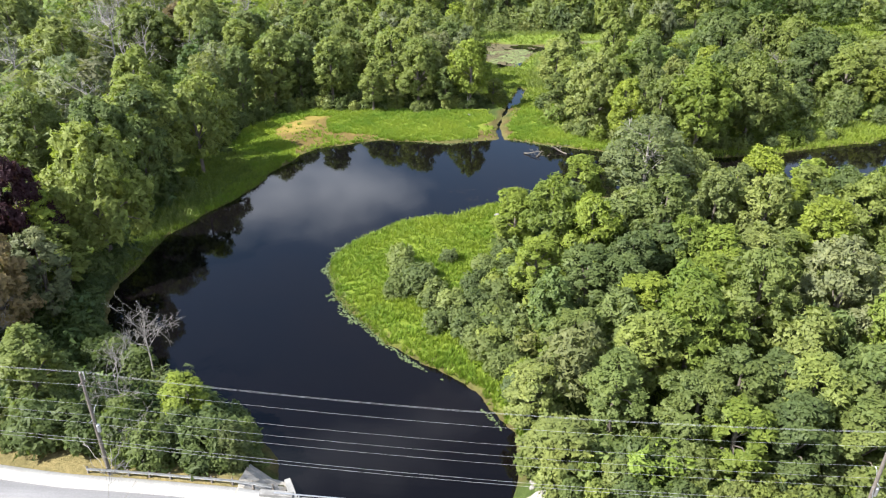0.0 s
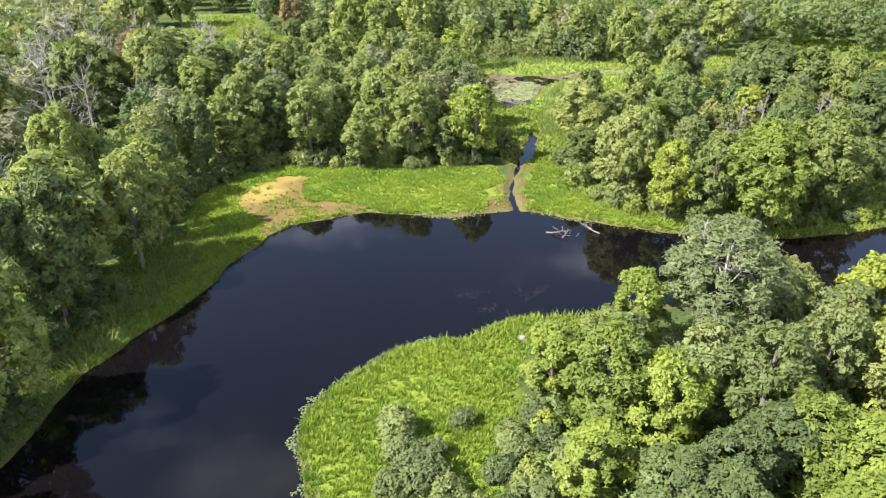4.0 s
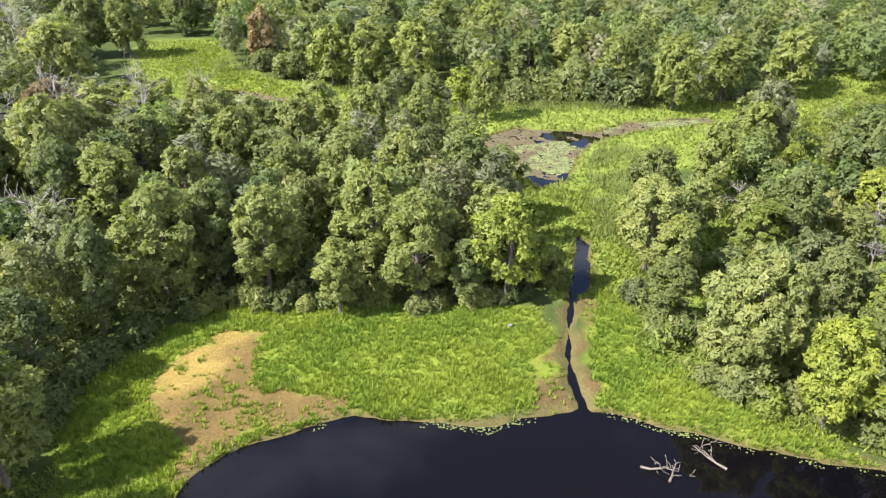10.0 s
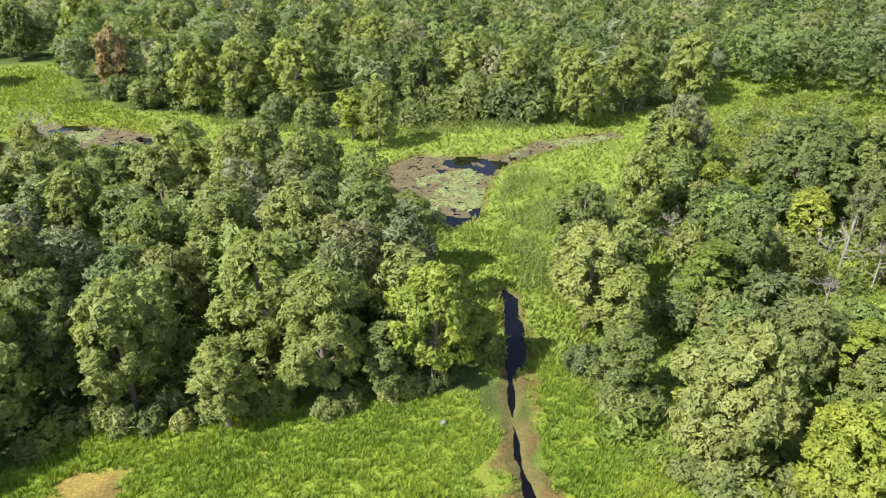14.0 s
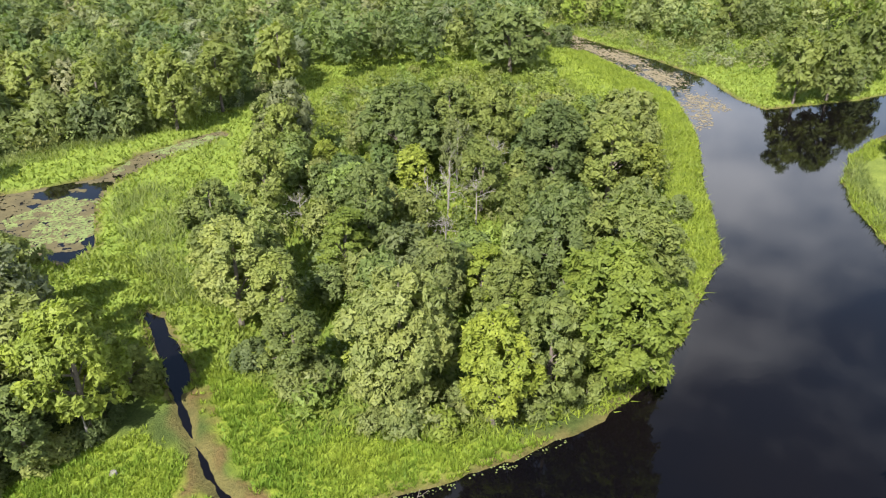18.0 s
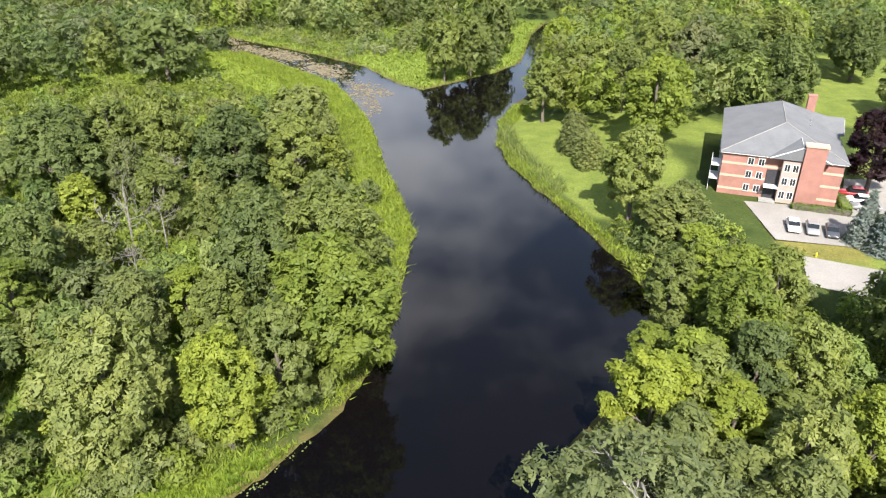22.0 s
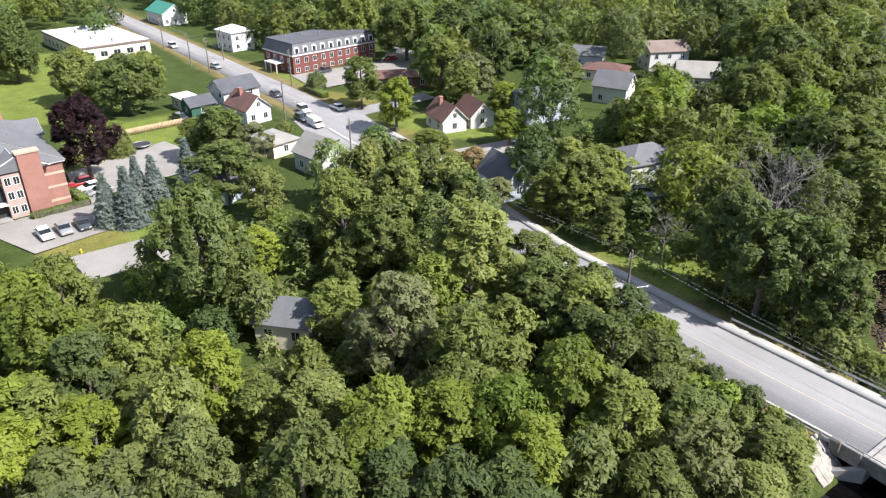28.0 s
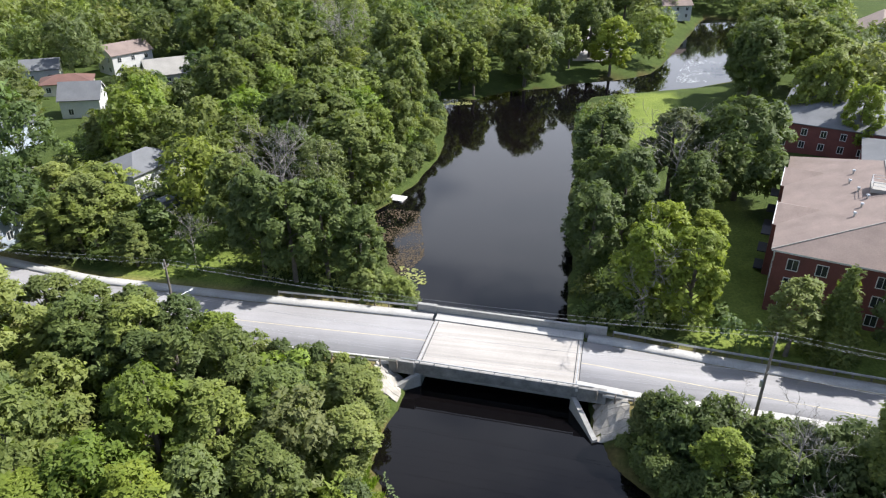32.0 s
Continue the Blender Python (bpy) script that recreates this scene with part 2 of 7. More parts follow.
ROOF_PALE = surface("pale_shingle", (0.27, 0.258, 0.235), 0.9, 0.12, 0.35, 7, 0.02)
ROOF_GREEN = surface("green_metal_roof", (0.03, 0.22, 0.15), 0.5, 0.1, 0.3, 4)
SIDING = surface("white_siding", (0.56, 0.555, 0.54), 0.7, 0.06, 0.5, 5)
SIDING_BLUE = surface("grey_blue_siding", (0.36, 0.41, 0.47), 0.75, 0.08, 0.5, 5)
SIDING_BEIGE = surface("beige_siding", (0.60, 0.54, 0.44), 0.75, 0.08, 0.5, 5)
SIDING_GREEN = surface("dark_green_siding", (0.03, 0.10, 0.07), 0.75, 0.1, 0.5, 5)
TRIM = surface("white_trim", (0.62, 0.62, 0.61), 0.6, 0.05, 1, 6)
FENCEWOOD = surface("fence_wood", (0.42, 0.30, 0.19), 0.95, 0.2, 1.2, 8)
DARKWOOD = surface("brown_wood", (0.16, 0.10, 0.06), 0.9, 0.2, 1.2, 8)
ROCK = surface("field_stone", (0.22, 0.205, 0.18), 0.95, 0.3, 1.3, 7, 0.03)
PAVER = surface("pale_paving_stone", (0.33, 0.305, 0.265), 0.95, 0.25, 1.3, 7, 0.02)
RUBBER = surface("tyre_rubber", (0.03, 0.03, 0.03), 0.9, 0.2, 2, 9)
CHROME = surface("hub_metal", (0.55, 0.55, 0.56), 0.35, 0.1, 2, 9, 0.0, 0.9)
HDPE = surface("black_net", (0.03, 0.03, 0.035), 0.8, 0.2, 2, 9)


def glass(name, tint):
    m, t, b = nodes_of(name)
    b.inputs["Base Color"].default_value = (*tint, 1)
    b.inputs["Roughness"].default_value = 0.06
    b.inputs["Specular IOR Level"].default_value = 0.8
    return m


GLASS = glass("window_glass", (0.03, 0.035, 0.04))
GLASS_PALE = glass("curtained_glass", (0.30, 0.30, 0.29))
CARGLASS = glass("car_glass", (0.015, 0.018, 0.02))


def paint(name, colour, metal=0.0):
    m, t, b = nodes_of(name)
    b.inputs["Base Color"].default_value = (*colour, 1)
    b.inputs["Roughness"].default_value, b.inputs["Metallic"].default_value = 0.3, metal
    b.inputs["Coat Weight"].default_value = 0.6
    return m


CAR_PAINT = {"white": paint("car_white", (0.75, 0.75, 0.74)), "silver": paint("car_silver", (0.42, 0.43, 0.44), 0.5),
             "dark": paint("car_charcoal", (0.05, 0.055, 0.065)), "red": paint("car_red", (0.30, 0.015, 0.02)),
             "grey": paint("car_grey", (0.16, 0.165, 0.175), 0.4)}


def ground_material():
    m, t, b = nodes_of("ground_soil_and_turf")
    at = t.nodes.new("ShaderNodeAttribute")
    at.attribute_name = "cover"
    _, big = noise_ramp(t, 0.22, ((0.3, (0.74, 0.78, 0.72)), (0.7, (1.22, 1.18, 1.12))), 6)
    n, small = noise_ramp(t, 2.6, ((0.3, (0.66, 0.7, 0.62)), (0.72, (1.3, 1.25, 1.15))), 5, 0.7)
    c = mixed(t, "MULTIPLY", 1.0, mixed(t, "MULTIPLY", 1.0, at.outputs["Color"], big.outputs["Color"]), small.outputs["Color"])
    t.links.new(c, b.inputs["Base Color"])
    b.inputs["Roughness"].default_value = 1.0
    b.inputs["Specular IOR Level"].default_value = 0.1
    bumped(t, b, n.outputs["Fac"], 0.9, 0.25)
    return m


GROUND = ground_material()


def water_material():
    m, t, b = nodes_of("pond_water")
    _, r = noise_ramp(t, 0.02, ((0.35, (0.0020, 0.0020, 0.0028)), (0.65, (0.0040, 0.0030, 0.0027))), 4)
    t.links.new(r.outputs["Color"], b.inputs["Base Color"])
    b.inputs["Roughness"].default_value = 0.04
    b.inputs["IOR"].default_value = 1.33
    n, _ = noise_ramp(t, 0.9, ((0.3, (0, 0, 0)), (0.7, (1, 1, 1))), 3)
    bumped(t, b, n.outputs["Fac"], 0.06, 0.05)
    return m


WATER = water_material()

# ---------------------------------------------------------------- plan of water and land
POND = [(14, 58), (15, 63), (14, 68), (11, 73), (7, 77), (3, 80), (-1, 83), (-5, 88), (-9, 93), (-11, 99), (-12, 105),
        (-9, 111), (-3, 118), (1, 120), (6, 121), (13, 126), (23, 127), (30, 131), (38, 129.5), (48, 128), (58, 126),
        (68, 123), (78, 122), (88, 122.5), (96, 126), (103, 132), (112, 139)]
EASTBANK = [(122, 148), (134, 158), (146, 164.5), (161, 169), (176, 170), (192, 169.5), (212, 173), (255, 178), (301, 186),
            (301, 195), (274, 193), (226, 183), (210, 186.5), (195, 193), (182, 199), (186, 209), (201, 228), (210, 250),
            (219, 281), (231, 320), (211, 322), (207, 295), (203, 275), (191, 251), (178, 226), (161, 209), (146, 197),
            (124, 183), (108, 171), (97, 163.5), (83, 159)]
NORTHSHORE = [(74, 155.5), (65, 153), (56, 152), (50, 152), (43, 153.5), (36, 155.5), (30, 157.5), (24, 159.5), (19, 161.5), (15, 162.5),
              (10, 161), (3, 159), (-3, 160), (-8, 160), (-12, 161), (-16, 159), (-20, 157), (-24, 155), (-27, 151.5),
              (-28.5, 146), (-31, 140), (-32, 132), (-35, 125), (-38, 118), (-40.5, 111), (-41, 102), (-41, 93), (-38, 85),
              (-30, 78), (-22, 73), (-14, 67.5), (-10, 63), (-8, 58)]
SOUTH = [(-6, 45), (-4.5, 37), (-5, 18), (-4, 8), (-4, -4), (-5, -19), (-4, -41), (-5, -59), (-9, -75), (-24, -83), (-38, -90),
         (-50, -100), (-58, -132), (-74, -210), (-56, -205), (-43, -158), (-32, -119), (-26, -103), (-16, -95), (-3, -88), (2, -83),
         (14, -77), (23, -66), (32, -67), (27, -53), (24, -28), (24, -18), (26, -5), (28.5, 4), (31, 10), (30, 16),
         (27, 22), (20, 29), (17.5, 35), (14, 45)]
WATERLINE = POND + EASTBANK + NORTHSHORE + SOUTH
CREEK = [(14.4, 159), (16.9, 159), (16.2, 163), (15.6, 166), (15.25, 169), (15.5, 173), (16.2, 178), (17.2, 183), (18.0, 186.2), (20.2, 188.5), (22.2, 197), (23.0, 204), (22.3, 208), (21.0, 207), (19.4, 197), (17.5, 189), (17.1, 186), (16.5, 183), (15.5, 178), (14.8, 173), (14.55, 169), (14.6, 164)]
POOL = [(17, 229), (23, 233), (28, 249), (35, 259), (46, 266), (66, 272), (66, 277), (44, 272), (34, 264), (15, 267), (6, 259), (10, 246), (13, 238)]
LEFTPOOL = [(-78, 305), (-62, 301), (-43, 290), (-40, 283), (-60, 283), (-70, 290)]
ROAD = [(-160, 66), (-100, 60), (-60, 57), (-20, 51.9), (-6.5, 49.9), (13, 48.7), (36, 48.6), (62, 48), (88, 44.6), (108, 40), (141, 37), (176, 36), (240, 35), (340, 34)]


def signed(poly, p):
    """Distance of the points p to a closed outline, negative inside."""
    a = np.array(poly, float)
    b = np.roll(a, -1, 0)
    best = np.full(len(p), 1e9)
    inside = np.zeros(len(p), bool)
    for (ax, ay), (bx, by) in zip(a, b):
        ex, ey = bx - ax, by - ay
        wx, wy = p[:, 0] - ax, p[:, 1] - ay
        s = np.clip((wx * ex + wy * ey) / (ex * ex + ey * ey), 0, 1)
        best = np.minimum(best, (wx - s * ex) ** 2 + (wy - s * ey) ** 2)
        if ay != by:
            cross = ((ay <= p[:, 1]) != (by <= p[:, 1])) & (p[:, 0] < ax + (p[:, 1] - ay) / (by - ay) * ex)
            inside ^= cross
    return np.where(inside, -1, 1) * np.sqrt(best)


def to_line(line, p):
    a = np.array(line, float)
    best = np.full(len(p), 1e9)
    for (ax, ay), (bx, by) in zip(a[:-1], a[1:]):
        ex, ey = bx - ax, by - ay
        s = np.clip(((p[:, 0] - ax) * ex + (p[:, 1] - ay) * ey) / (ex * ex + ey * ey), 0, 1)
        best = np.minimum(best, np.hypot(p[:, 0] - ax - s * ex, p[:, 1] - ay - s * ey))
    return best


def step(lo, hi, v):
    s = np.clip((v - lo) / (hi - lo), 0, 1)
    return s * s * (3 - 2 * s)


def wobble(p, size, seed):
    """Smooth unevenness between about -1 and 1."""
    x, y = p[:, 0] / size, p[:, 1] / size
    return (np.sin(x + 1.7 * np.sin(0.6 * y + seed)) + np.sin(1.31 * y + 1.3 * np.sin(0.8 * x + 2 * seed)) + 0.6 * np.sin(2.3 * x - 1.9 * y + seed)
            + 0.4 * np.sin(4.1 * x + 3.7 * y + seed)) / 2.6


def shore(p):
    """Distance to the nearest water, with a ragged edge."""
    d = np.minimum(np.minimum(signed(WATERLINE, p), signed(CREEK, p)), np.minimum(signed(LEFTPOOL, p), signed(POOL, p)))
    return d + 0.35 * wobble(p, 1.6, 1.0)


TOWN_X, TOWN_Y = [-160, -60, -40, 10, 40, 60, 100, 130, 170, 230, 320], [62, 66, 70, 62, 72, 88, 120, 135, 150, 140, 130]


def road_level(x):
    """Height of the road surface along x."""
    return np.interp(x, [62, 100], [3.0, 4.05])


def height(p, d=None):
    """Ground height at the points p; the pond lies at 0."""
    d = shore(p) if d is None else d
    town = step(-8, 14, np.interp(p[:, 0], TOWN_X, TOWN_Y) - p[:, 1])
    west = step(-44, -62, p[:, 0]) * 1.4
    rise = 0.35 + 0.12 * wobble(p, 5, 2) + (np.interp(p[:, 0], [-60, -25, 55, 95], [3.6, 2.5, 2.5, 3.6]) + 0.2 * wobble(p, 25, 4)) * town + west * (1 - town)
    land = np.minimum(rise, 0.06 + 0.30 * d)
    z = np.where(d > 0, land, np.maximum(-1.6, 0.25 * d))
    r = to_line(ROAD, p)
    over = (p[:, 0] > -7.5) & (p[:, 0] < 13.5) & (r < 9)
    bank = step(13, 6.5, r) * step(-0.5, 3.5, d)
    z = np.where(over, z, z + (road_level(p[:, 0]) - 0.07 - z) * bank)
    return z


def gz(x, y):
    return float(height(np.array([[x, y]], float))[0])


def axis(spans):
    out = []
    for lo, hi, gap in spans:
        out += list(np.arange(lo, hi, gap))
    return np.array(out + [spans[-1][1]])


SAND = [(-31.9, 177.5), (-24.5, 177.9), (-25.6, 174.2), (-24.3, 166.7), (-21.9, 164.8), (-20.8, 165.3), (-12.3, 163.7), (-11.8, 161.4), (-14.0, 159.9), (-22.7, 157.1), (-26.9, 150.7), (-29.3, 145.2), (-29.5, 147.9), (-29.1, 154.3), (-35.4, 160.8), (-37.5, 165.5), (-36.1, 170.3), (-33.0, 175.1)]
LAWN_EAST = [(172, 166), (160, 166), (146, 160), (134, 153), (124, 145), (112, 136), (118, 126), (132, 122), (156, 132), (170, 150)]
LAWN_FIELD = [(176, 100), (176, 84), (190, 78), (255, 68), (262, 84), (250, 100)]
LAWNS = [LAWN_EAST, [(-64, 117), (-60, 127), (-78, 142), (-86, 128)], LAWN_FIELD, [(150, 134), (168, 150), (178, 130), (162, 112), (150, 120)], [(-15, -30), (-15, -70), (-30, -72), (-28, -30)], [(-10, 30), (-34, 60), (-48, 60), (-30, -10)],
         [(103, 105), (109, 106), (110, 90), (102, 88)], [(133, 92), (170, 90), (165, 62), (135, 76)], [(-60, 92), (-120, 120), (-120, 70), (-64, 78)],
         [(165, 32), (168, 10), (186, 10), (186, 32)], [(60, 42), (40, 44), (40, 30), (62, 30)], [(128, 30), (112, 30), (100, 10), (130, 10)], [(118, -60), (150, -40), (90, -100), (60, -95)]]
MEADOWS = [[(16, 164), (12, 184), (-34, 184), (-40, 176), (-46, 160), (-34, 140), (-42, 110), (-30, 120), (-8, 158)],
           [(17, 162), (46, 152), (28, 170), (24, 190), (19, 188)],
           [(22, 222), (30, 200), (36, 222), (56, 262), (80, 290), (60, 292), (0, 286), (-30, 306), (-60, 312), (-80, 330), (-86, 366), (-116, 362), (-100, 316), (-80, 288), (-40, 276), (4, 256)],
           [(-12, 112), (-14, 96), (-2, 80), (14, 66), (18, 66), (12, 96), (12, 112), (16, 126), (8, 124)],
           [(97, 160), (124, 180), (148, 200), (178, 228), (206, 290), (170, 290), (140, 210), (112, 184), (92, 172), (82, 162)],
           [(180, 196), (230, 180), (300, 194), (300, 330), (222, 330), (204, 240)], [(120, 250), (175, 272), (150, 305), (100, 298), (66, 262), (75, 262)],
           [(15, 186), (24, 187), (34, 194), (31, 206), (26, 226), (17, 231), (4, 250), (-4, 248), (8, 224), (14, 206)], [(64, 262), (96, 262), (120, 300), (80, 292), (60, 284)],
           [(40, 238), (66, 242), (70, 266), (56, 264), (44, 252)], [(96, 298), (176, 274), (192, 312), (130, 332)],
           [(206, 236), (300, 200), (300, 330), (224, 330)]]
DRY = [[(-61, 104), (-51, 100), (-48, 88), (-56, 84), (-68, 96)], [(163, 34), (186, 30), (186, 24), (202, 26), (214, 31), (170, 36.5)], [(130, 27), (140, 26), (148, 29), (162, 27), (150, 20)], [(98, 31), (110, 30), (122, 31), (118, 26)], [(104, 106), (112, 107), (112, 94), (104, 95)]]
MUDS = [[(9.6, 161), (14.6, 161), (14.8, 167), (15.2, 173), (16.4, 181), (14.8, 177), (12.6, 173.5), (10.2, 171.2)], [(15.4, 161), (19.2, 165.6), (17.4, 168), (16.2, 172), (17.2, 173.7), (19.2, 177.3), (21.4, 186.6), (17.6, 187), (16.4, 180), (15.2, 172)]]


FIELD = [(-105, 345), (-97, 359), (-82, 354), (-73, 322), (-51, 305), (-43, 297), (-58, 290), (-77, 302), (-89, 318)]
MEADOWS.append(FIELD)
SCRUB = [(34, 162), (46, 156), (84, 160), (112, 182), (146, 202), (172, 268), (128, 300), (66, 262), (40, 216), (26, 190), (24, 172)]


def build_ground():
    xs = axis([(-3000, -400, 200), (-400, -120, 14), (-120, -62, 4), (-62, 9, 1.3), (9, 13, 0.6), (13, 20, 0.35), (20, 27, 0.6), (27, 132, 1.3), (132, 260, 3), (260, 460, 12), (460, 3000, 200)])
    ys = axis([(-3000, -300, 200), (-300, -90, 8), (-90, 44, 2.5), (44, 160, 1.3), (160, 190, 0.7), (190, 210, 1.3), (210, 312, 2.6), (312, 520, 10), (520, 3000, 200)])
    gx, gy = np.meshgrid(xs, ys)
    p = np.stack([gx.ravel(), gy.ravel()], 1)
    d = shore(p)
    z = height(p, d)
    q = p + 0.9 * np.stack([wobble(p, 1.3, 3), wobble(p, 1.5, 5)], 1)
    col = np.tile(np.array([0.055, 0.078, 0.024]), (len(p), 1))

    def lay(mask, c):
        col[:] = col + (np.array(c) - col) * mask[:, None]

    for k, poly in enumerate(MEADOWS):
        lay(step(1.5, -1.5, signed(poly, q)), (0.155, 0.205, 0.030) if k in (0, 1, 3, 4, len(MEADOWS) - 1) else (0.165, 0.225, 0.045))
    lay(step(2.0, -6.0, signed(SCRUB, q)), (0.125, 0.175, 0.035))
    for poly in LAWNS:
        lay(step(1.0, -1.0, signed(poly, q)), (0.150, 0.19, 0.048))
    for poly in DRY:
        lay(step(1.0, -1.0, signed(poly, q)), (0.20, 0.185, 0.062))
    edge = signed(SAND, q) + 0.9 * wobble(p, 1.4, 7) + 0.7 * wobble(p, 0.6, 2)
    lay(step(0.6, -0.8, edge), (0.235, 0.180, 0.058))
    right = p[:, 0] + 29.5 - 0.28 * (p[:, 1] - 170) + 2.2 * wobble(p, 1.7, 2)
    lay(step(0.6, -0.8, edge) * step(-1.5, 2.5, np.maximum(right, 164.5 - p[:, 1])), (0.135, 0.098, 0.040))
    for poly in MUDS:
        lay(step(0.6, -0.5, signed(poly, q)) * step(-0.8, 0.2, wobble(p, 1.8, 4)), (0.105, 0.077, 0.036))
    lay(step(1.5, 0.3, d + 0.6 * wobble(p, 1.2, 8)) * (p[:, 1] > 60), (0.105, 0.095, 0.04))
    lay(step(0.0, -0.8, d), (0.07, 0.05, 0.025))
    lay(step(7.6, 6.2, to_line(ROAD, p)) * (d > 1), (0.20, 0.165, 0.085))
    nx, ny = len(xs), len(ys)
    i = (np.arange(ny - 1)[:, None] * nx + np.arange(nx - 1)[None]).ravel()
    faces = np.stack([i, i + 1, i + nx + 1, i + nx], 1)
    me = bpy.data.meshes.new("ground")
    me.from_pydata(np.column_stack([p, z]).tolist(), [], faces.tolist())
    at = me.attributes.new("cover", "FLOAT_COLOR", "POINT")
    at.data.foreach_set("color", np.column_stack([col, np.ones(len(p))]).astype(np.float32).ravel())
    me.materials.append(GROUND)
    me.polygons.foreach_set("use_smooth", np.ones(len(faces), bool))
    return tagged(new("ground", me), "uneven ground of marsh turf, lawn and forest floor", "ground", kind="structure")


build_ground()


def sheet(name, outline, z, mat):
    bm = bmesh.new()
    bm.faces.new([bm.verts.new((x, y, z)) for x, y in outline])
    me = bpy.data.meshes.new(name)
    bm.to_mesh(me)
    bm.free()
    me.materials.append(mat)
    return new(name, me)


tagged(sheet("water", [(-130, -240), (330, -240), (330, 340), (-130, 340)], 0.0, WATER), "dark still pond and river water mirroring sky and trees", "water", kind="structure")

# ---------------------------------------------------------------- mesh tools
def part(name, bm, mat, parent=None, label="", smooth=False):
    """Links a bmesh as one mesh object under a thing or a part."""
    me = bpy.data.meshes.new(name)
    bm.to_mesh(me)
    bm.free()
    me.materials.append(mat)
    if smooth:
        me.polygons.foreach_set("use_smooth", np.ones(len(me.polygons), bool))
    ob = new(name, me)
    ob.parent = parent
    if label:
        tagged(ob, label)
    return ob


def root(name, m, label, category, group=""):
    ob = new(name)
    ob.matrix_world = m
    return tagged(ob, label, category, group)


def box(bm, x0, x1, y0, y1, z0, z1):
    v = [bm.verts.new(c) for c in ((x0, y0, z0), (x1, y0, z0), (x1, y1, z0), (x0, y1, z0), (x0, y0, z1), (x1, y0, z1), (x1, y1, z1), (x0, y1, z1))]
    for f in ((3, 2, 1, 0), (4, 5, 6, 7), (0, 1, 5, 4), (1, 2, 6, 5), (2, 3, 7, 6), (3, 0, 4, 7)):
        bm.faces.new([v[i] for i in f])
    return v


def boxed(*size):
    bm = bmesh.new()
    box(bm, *size)
    return bm


def bevelled(bm, w=0.03, seg=1):
    bmesh.ops.bevel(bm, geom=bm.edges[:], offset=w, segments=seg, affect="EDGES", profile=0.6)
    return bm


def tube(bm, pts, radii, n=6):
    """A tapered tube through points."""
    rings = []
    for i, (p, r) in enumerate(zip(pts, radii)):
        p = Vector(p)
        d = (Vector(pts[min(i + 1, len(pts) - 1)]) - Vector(pts[max(i - 1, 0)])).normalized()
        a = d.orthogonal().normalized()
        b = d.cross(a)
        rings.append([bm.verts.new(p + r * (math.cos(2 * math.pi * k / n) * a + math.sin(2 * math.pi * k / n) * b)) for k in range(n)])
    for lo, hi in zip(rings, rings[1:]):
        for k in range(n):
            bm.faces.new((lo[k], lo[(k + 1) % n], hi[(k + 1) % n], hi[k]))
    bm.faces.new(rings[-1])
    bm.faces.new(rings[0][::-1])


def prism(bm, profile, axis_from, axis_to, along="y"):
    """A closed profile in (u, z) pushed along x or y."""
    def at(u, z, s):
        return (u, s, z) if along == "y" else (s, u, z)
    a = [bm.verts.new(at(u, z, axis_from)) for u, z in profile]
    b = [bm.verts.new(at(u, z, axis_to)) for u, z in profile]
    n = len(profile)
    bm.faces.new(a[::-1])
    bm.faces.new(b)
    for k in range(n):
        bm.faces.new((a[k], a[(k + 1) % n], b[(k + 1) % n], b[k]))
    bmesh.ops.recalc_face_normals(bm, faces=bm.faces[:])


def mesh_of(name, verts, faces, mat, normals=None):
    me = bpy.data.meshes.new(name)
    me.vertices.add(len(verts))
    me.vertices.foreach_set("co", np.asarray(verts, np.float32).ravel())
    k = faces.shape[1]
    me.loops.add(faces.size)
    me.loops.foreach_set("vertex_index", faces.astype(np.int32).ravel())
    me.polygons.add(len(faces))
    me.polygons.foreach_set("loop_start", (np.arange(len(faces)) * k).astype(np.int32))
    me.update(calc_edges=True)
    me.validate()
    if normals is not None:
        me.polygons.foreach_set("use_smooth", np.ones(len(faces), bool))
        me.normals_split_custom_set_from_vertices(normals.tolist())
    me.materials.append(mat)
    return me


def sprays(rng, centres, normals, size, long=1.5, billow=None):
    """Small kite-shaped leaf sprays at the centres, facing about along the normals."""
    n = len(centres)
    nn = normals / (np.linalg.norm(normals, axis=1, keepdims=True) + 1e-9)
    t = rng.normal(size=(n, 3))
    t -= (t * nn).sum(1, keepdims=True) * nn
    t /= np.linalg.norm(t, axis=1, keepdims=True) + 1e-9
    b = np.cross(nn, t)
    s = (size * rng.uniform(0.65, 1.35, n))[:, None]
    verts = np.stack([centres - t * s * long * 0.5 + b * s * 0.42, centres - t * s * long * 0.42 - b * s * 0.42, centres + t * s * long * 0.6 + nn * s * 0.1], 1)
    if billow is not None:
        soft = 0.55 * nn + 0.45 * billow / (np.linalg.norm(billow, axis=1, keepdims=True) + 1e-9)
        return verts.reshape(-1, 3), np.arange(3 * n).reshape(n, 3), np.repeat(soft / (np.linalg.norm(soft, axis=1, keepdims=True) + 1e-9), 3, 0)
    return verts.reshape(-1, 3), np.arange(3 * n).reshape(n, 3)

# ---------------------------------------------------------------- trees
def unit(v):
    return v / (np.linalg.norm(v, axis=1, keepdims=True) + 1e-9)


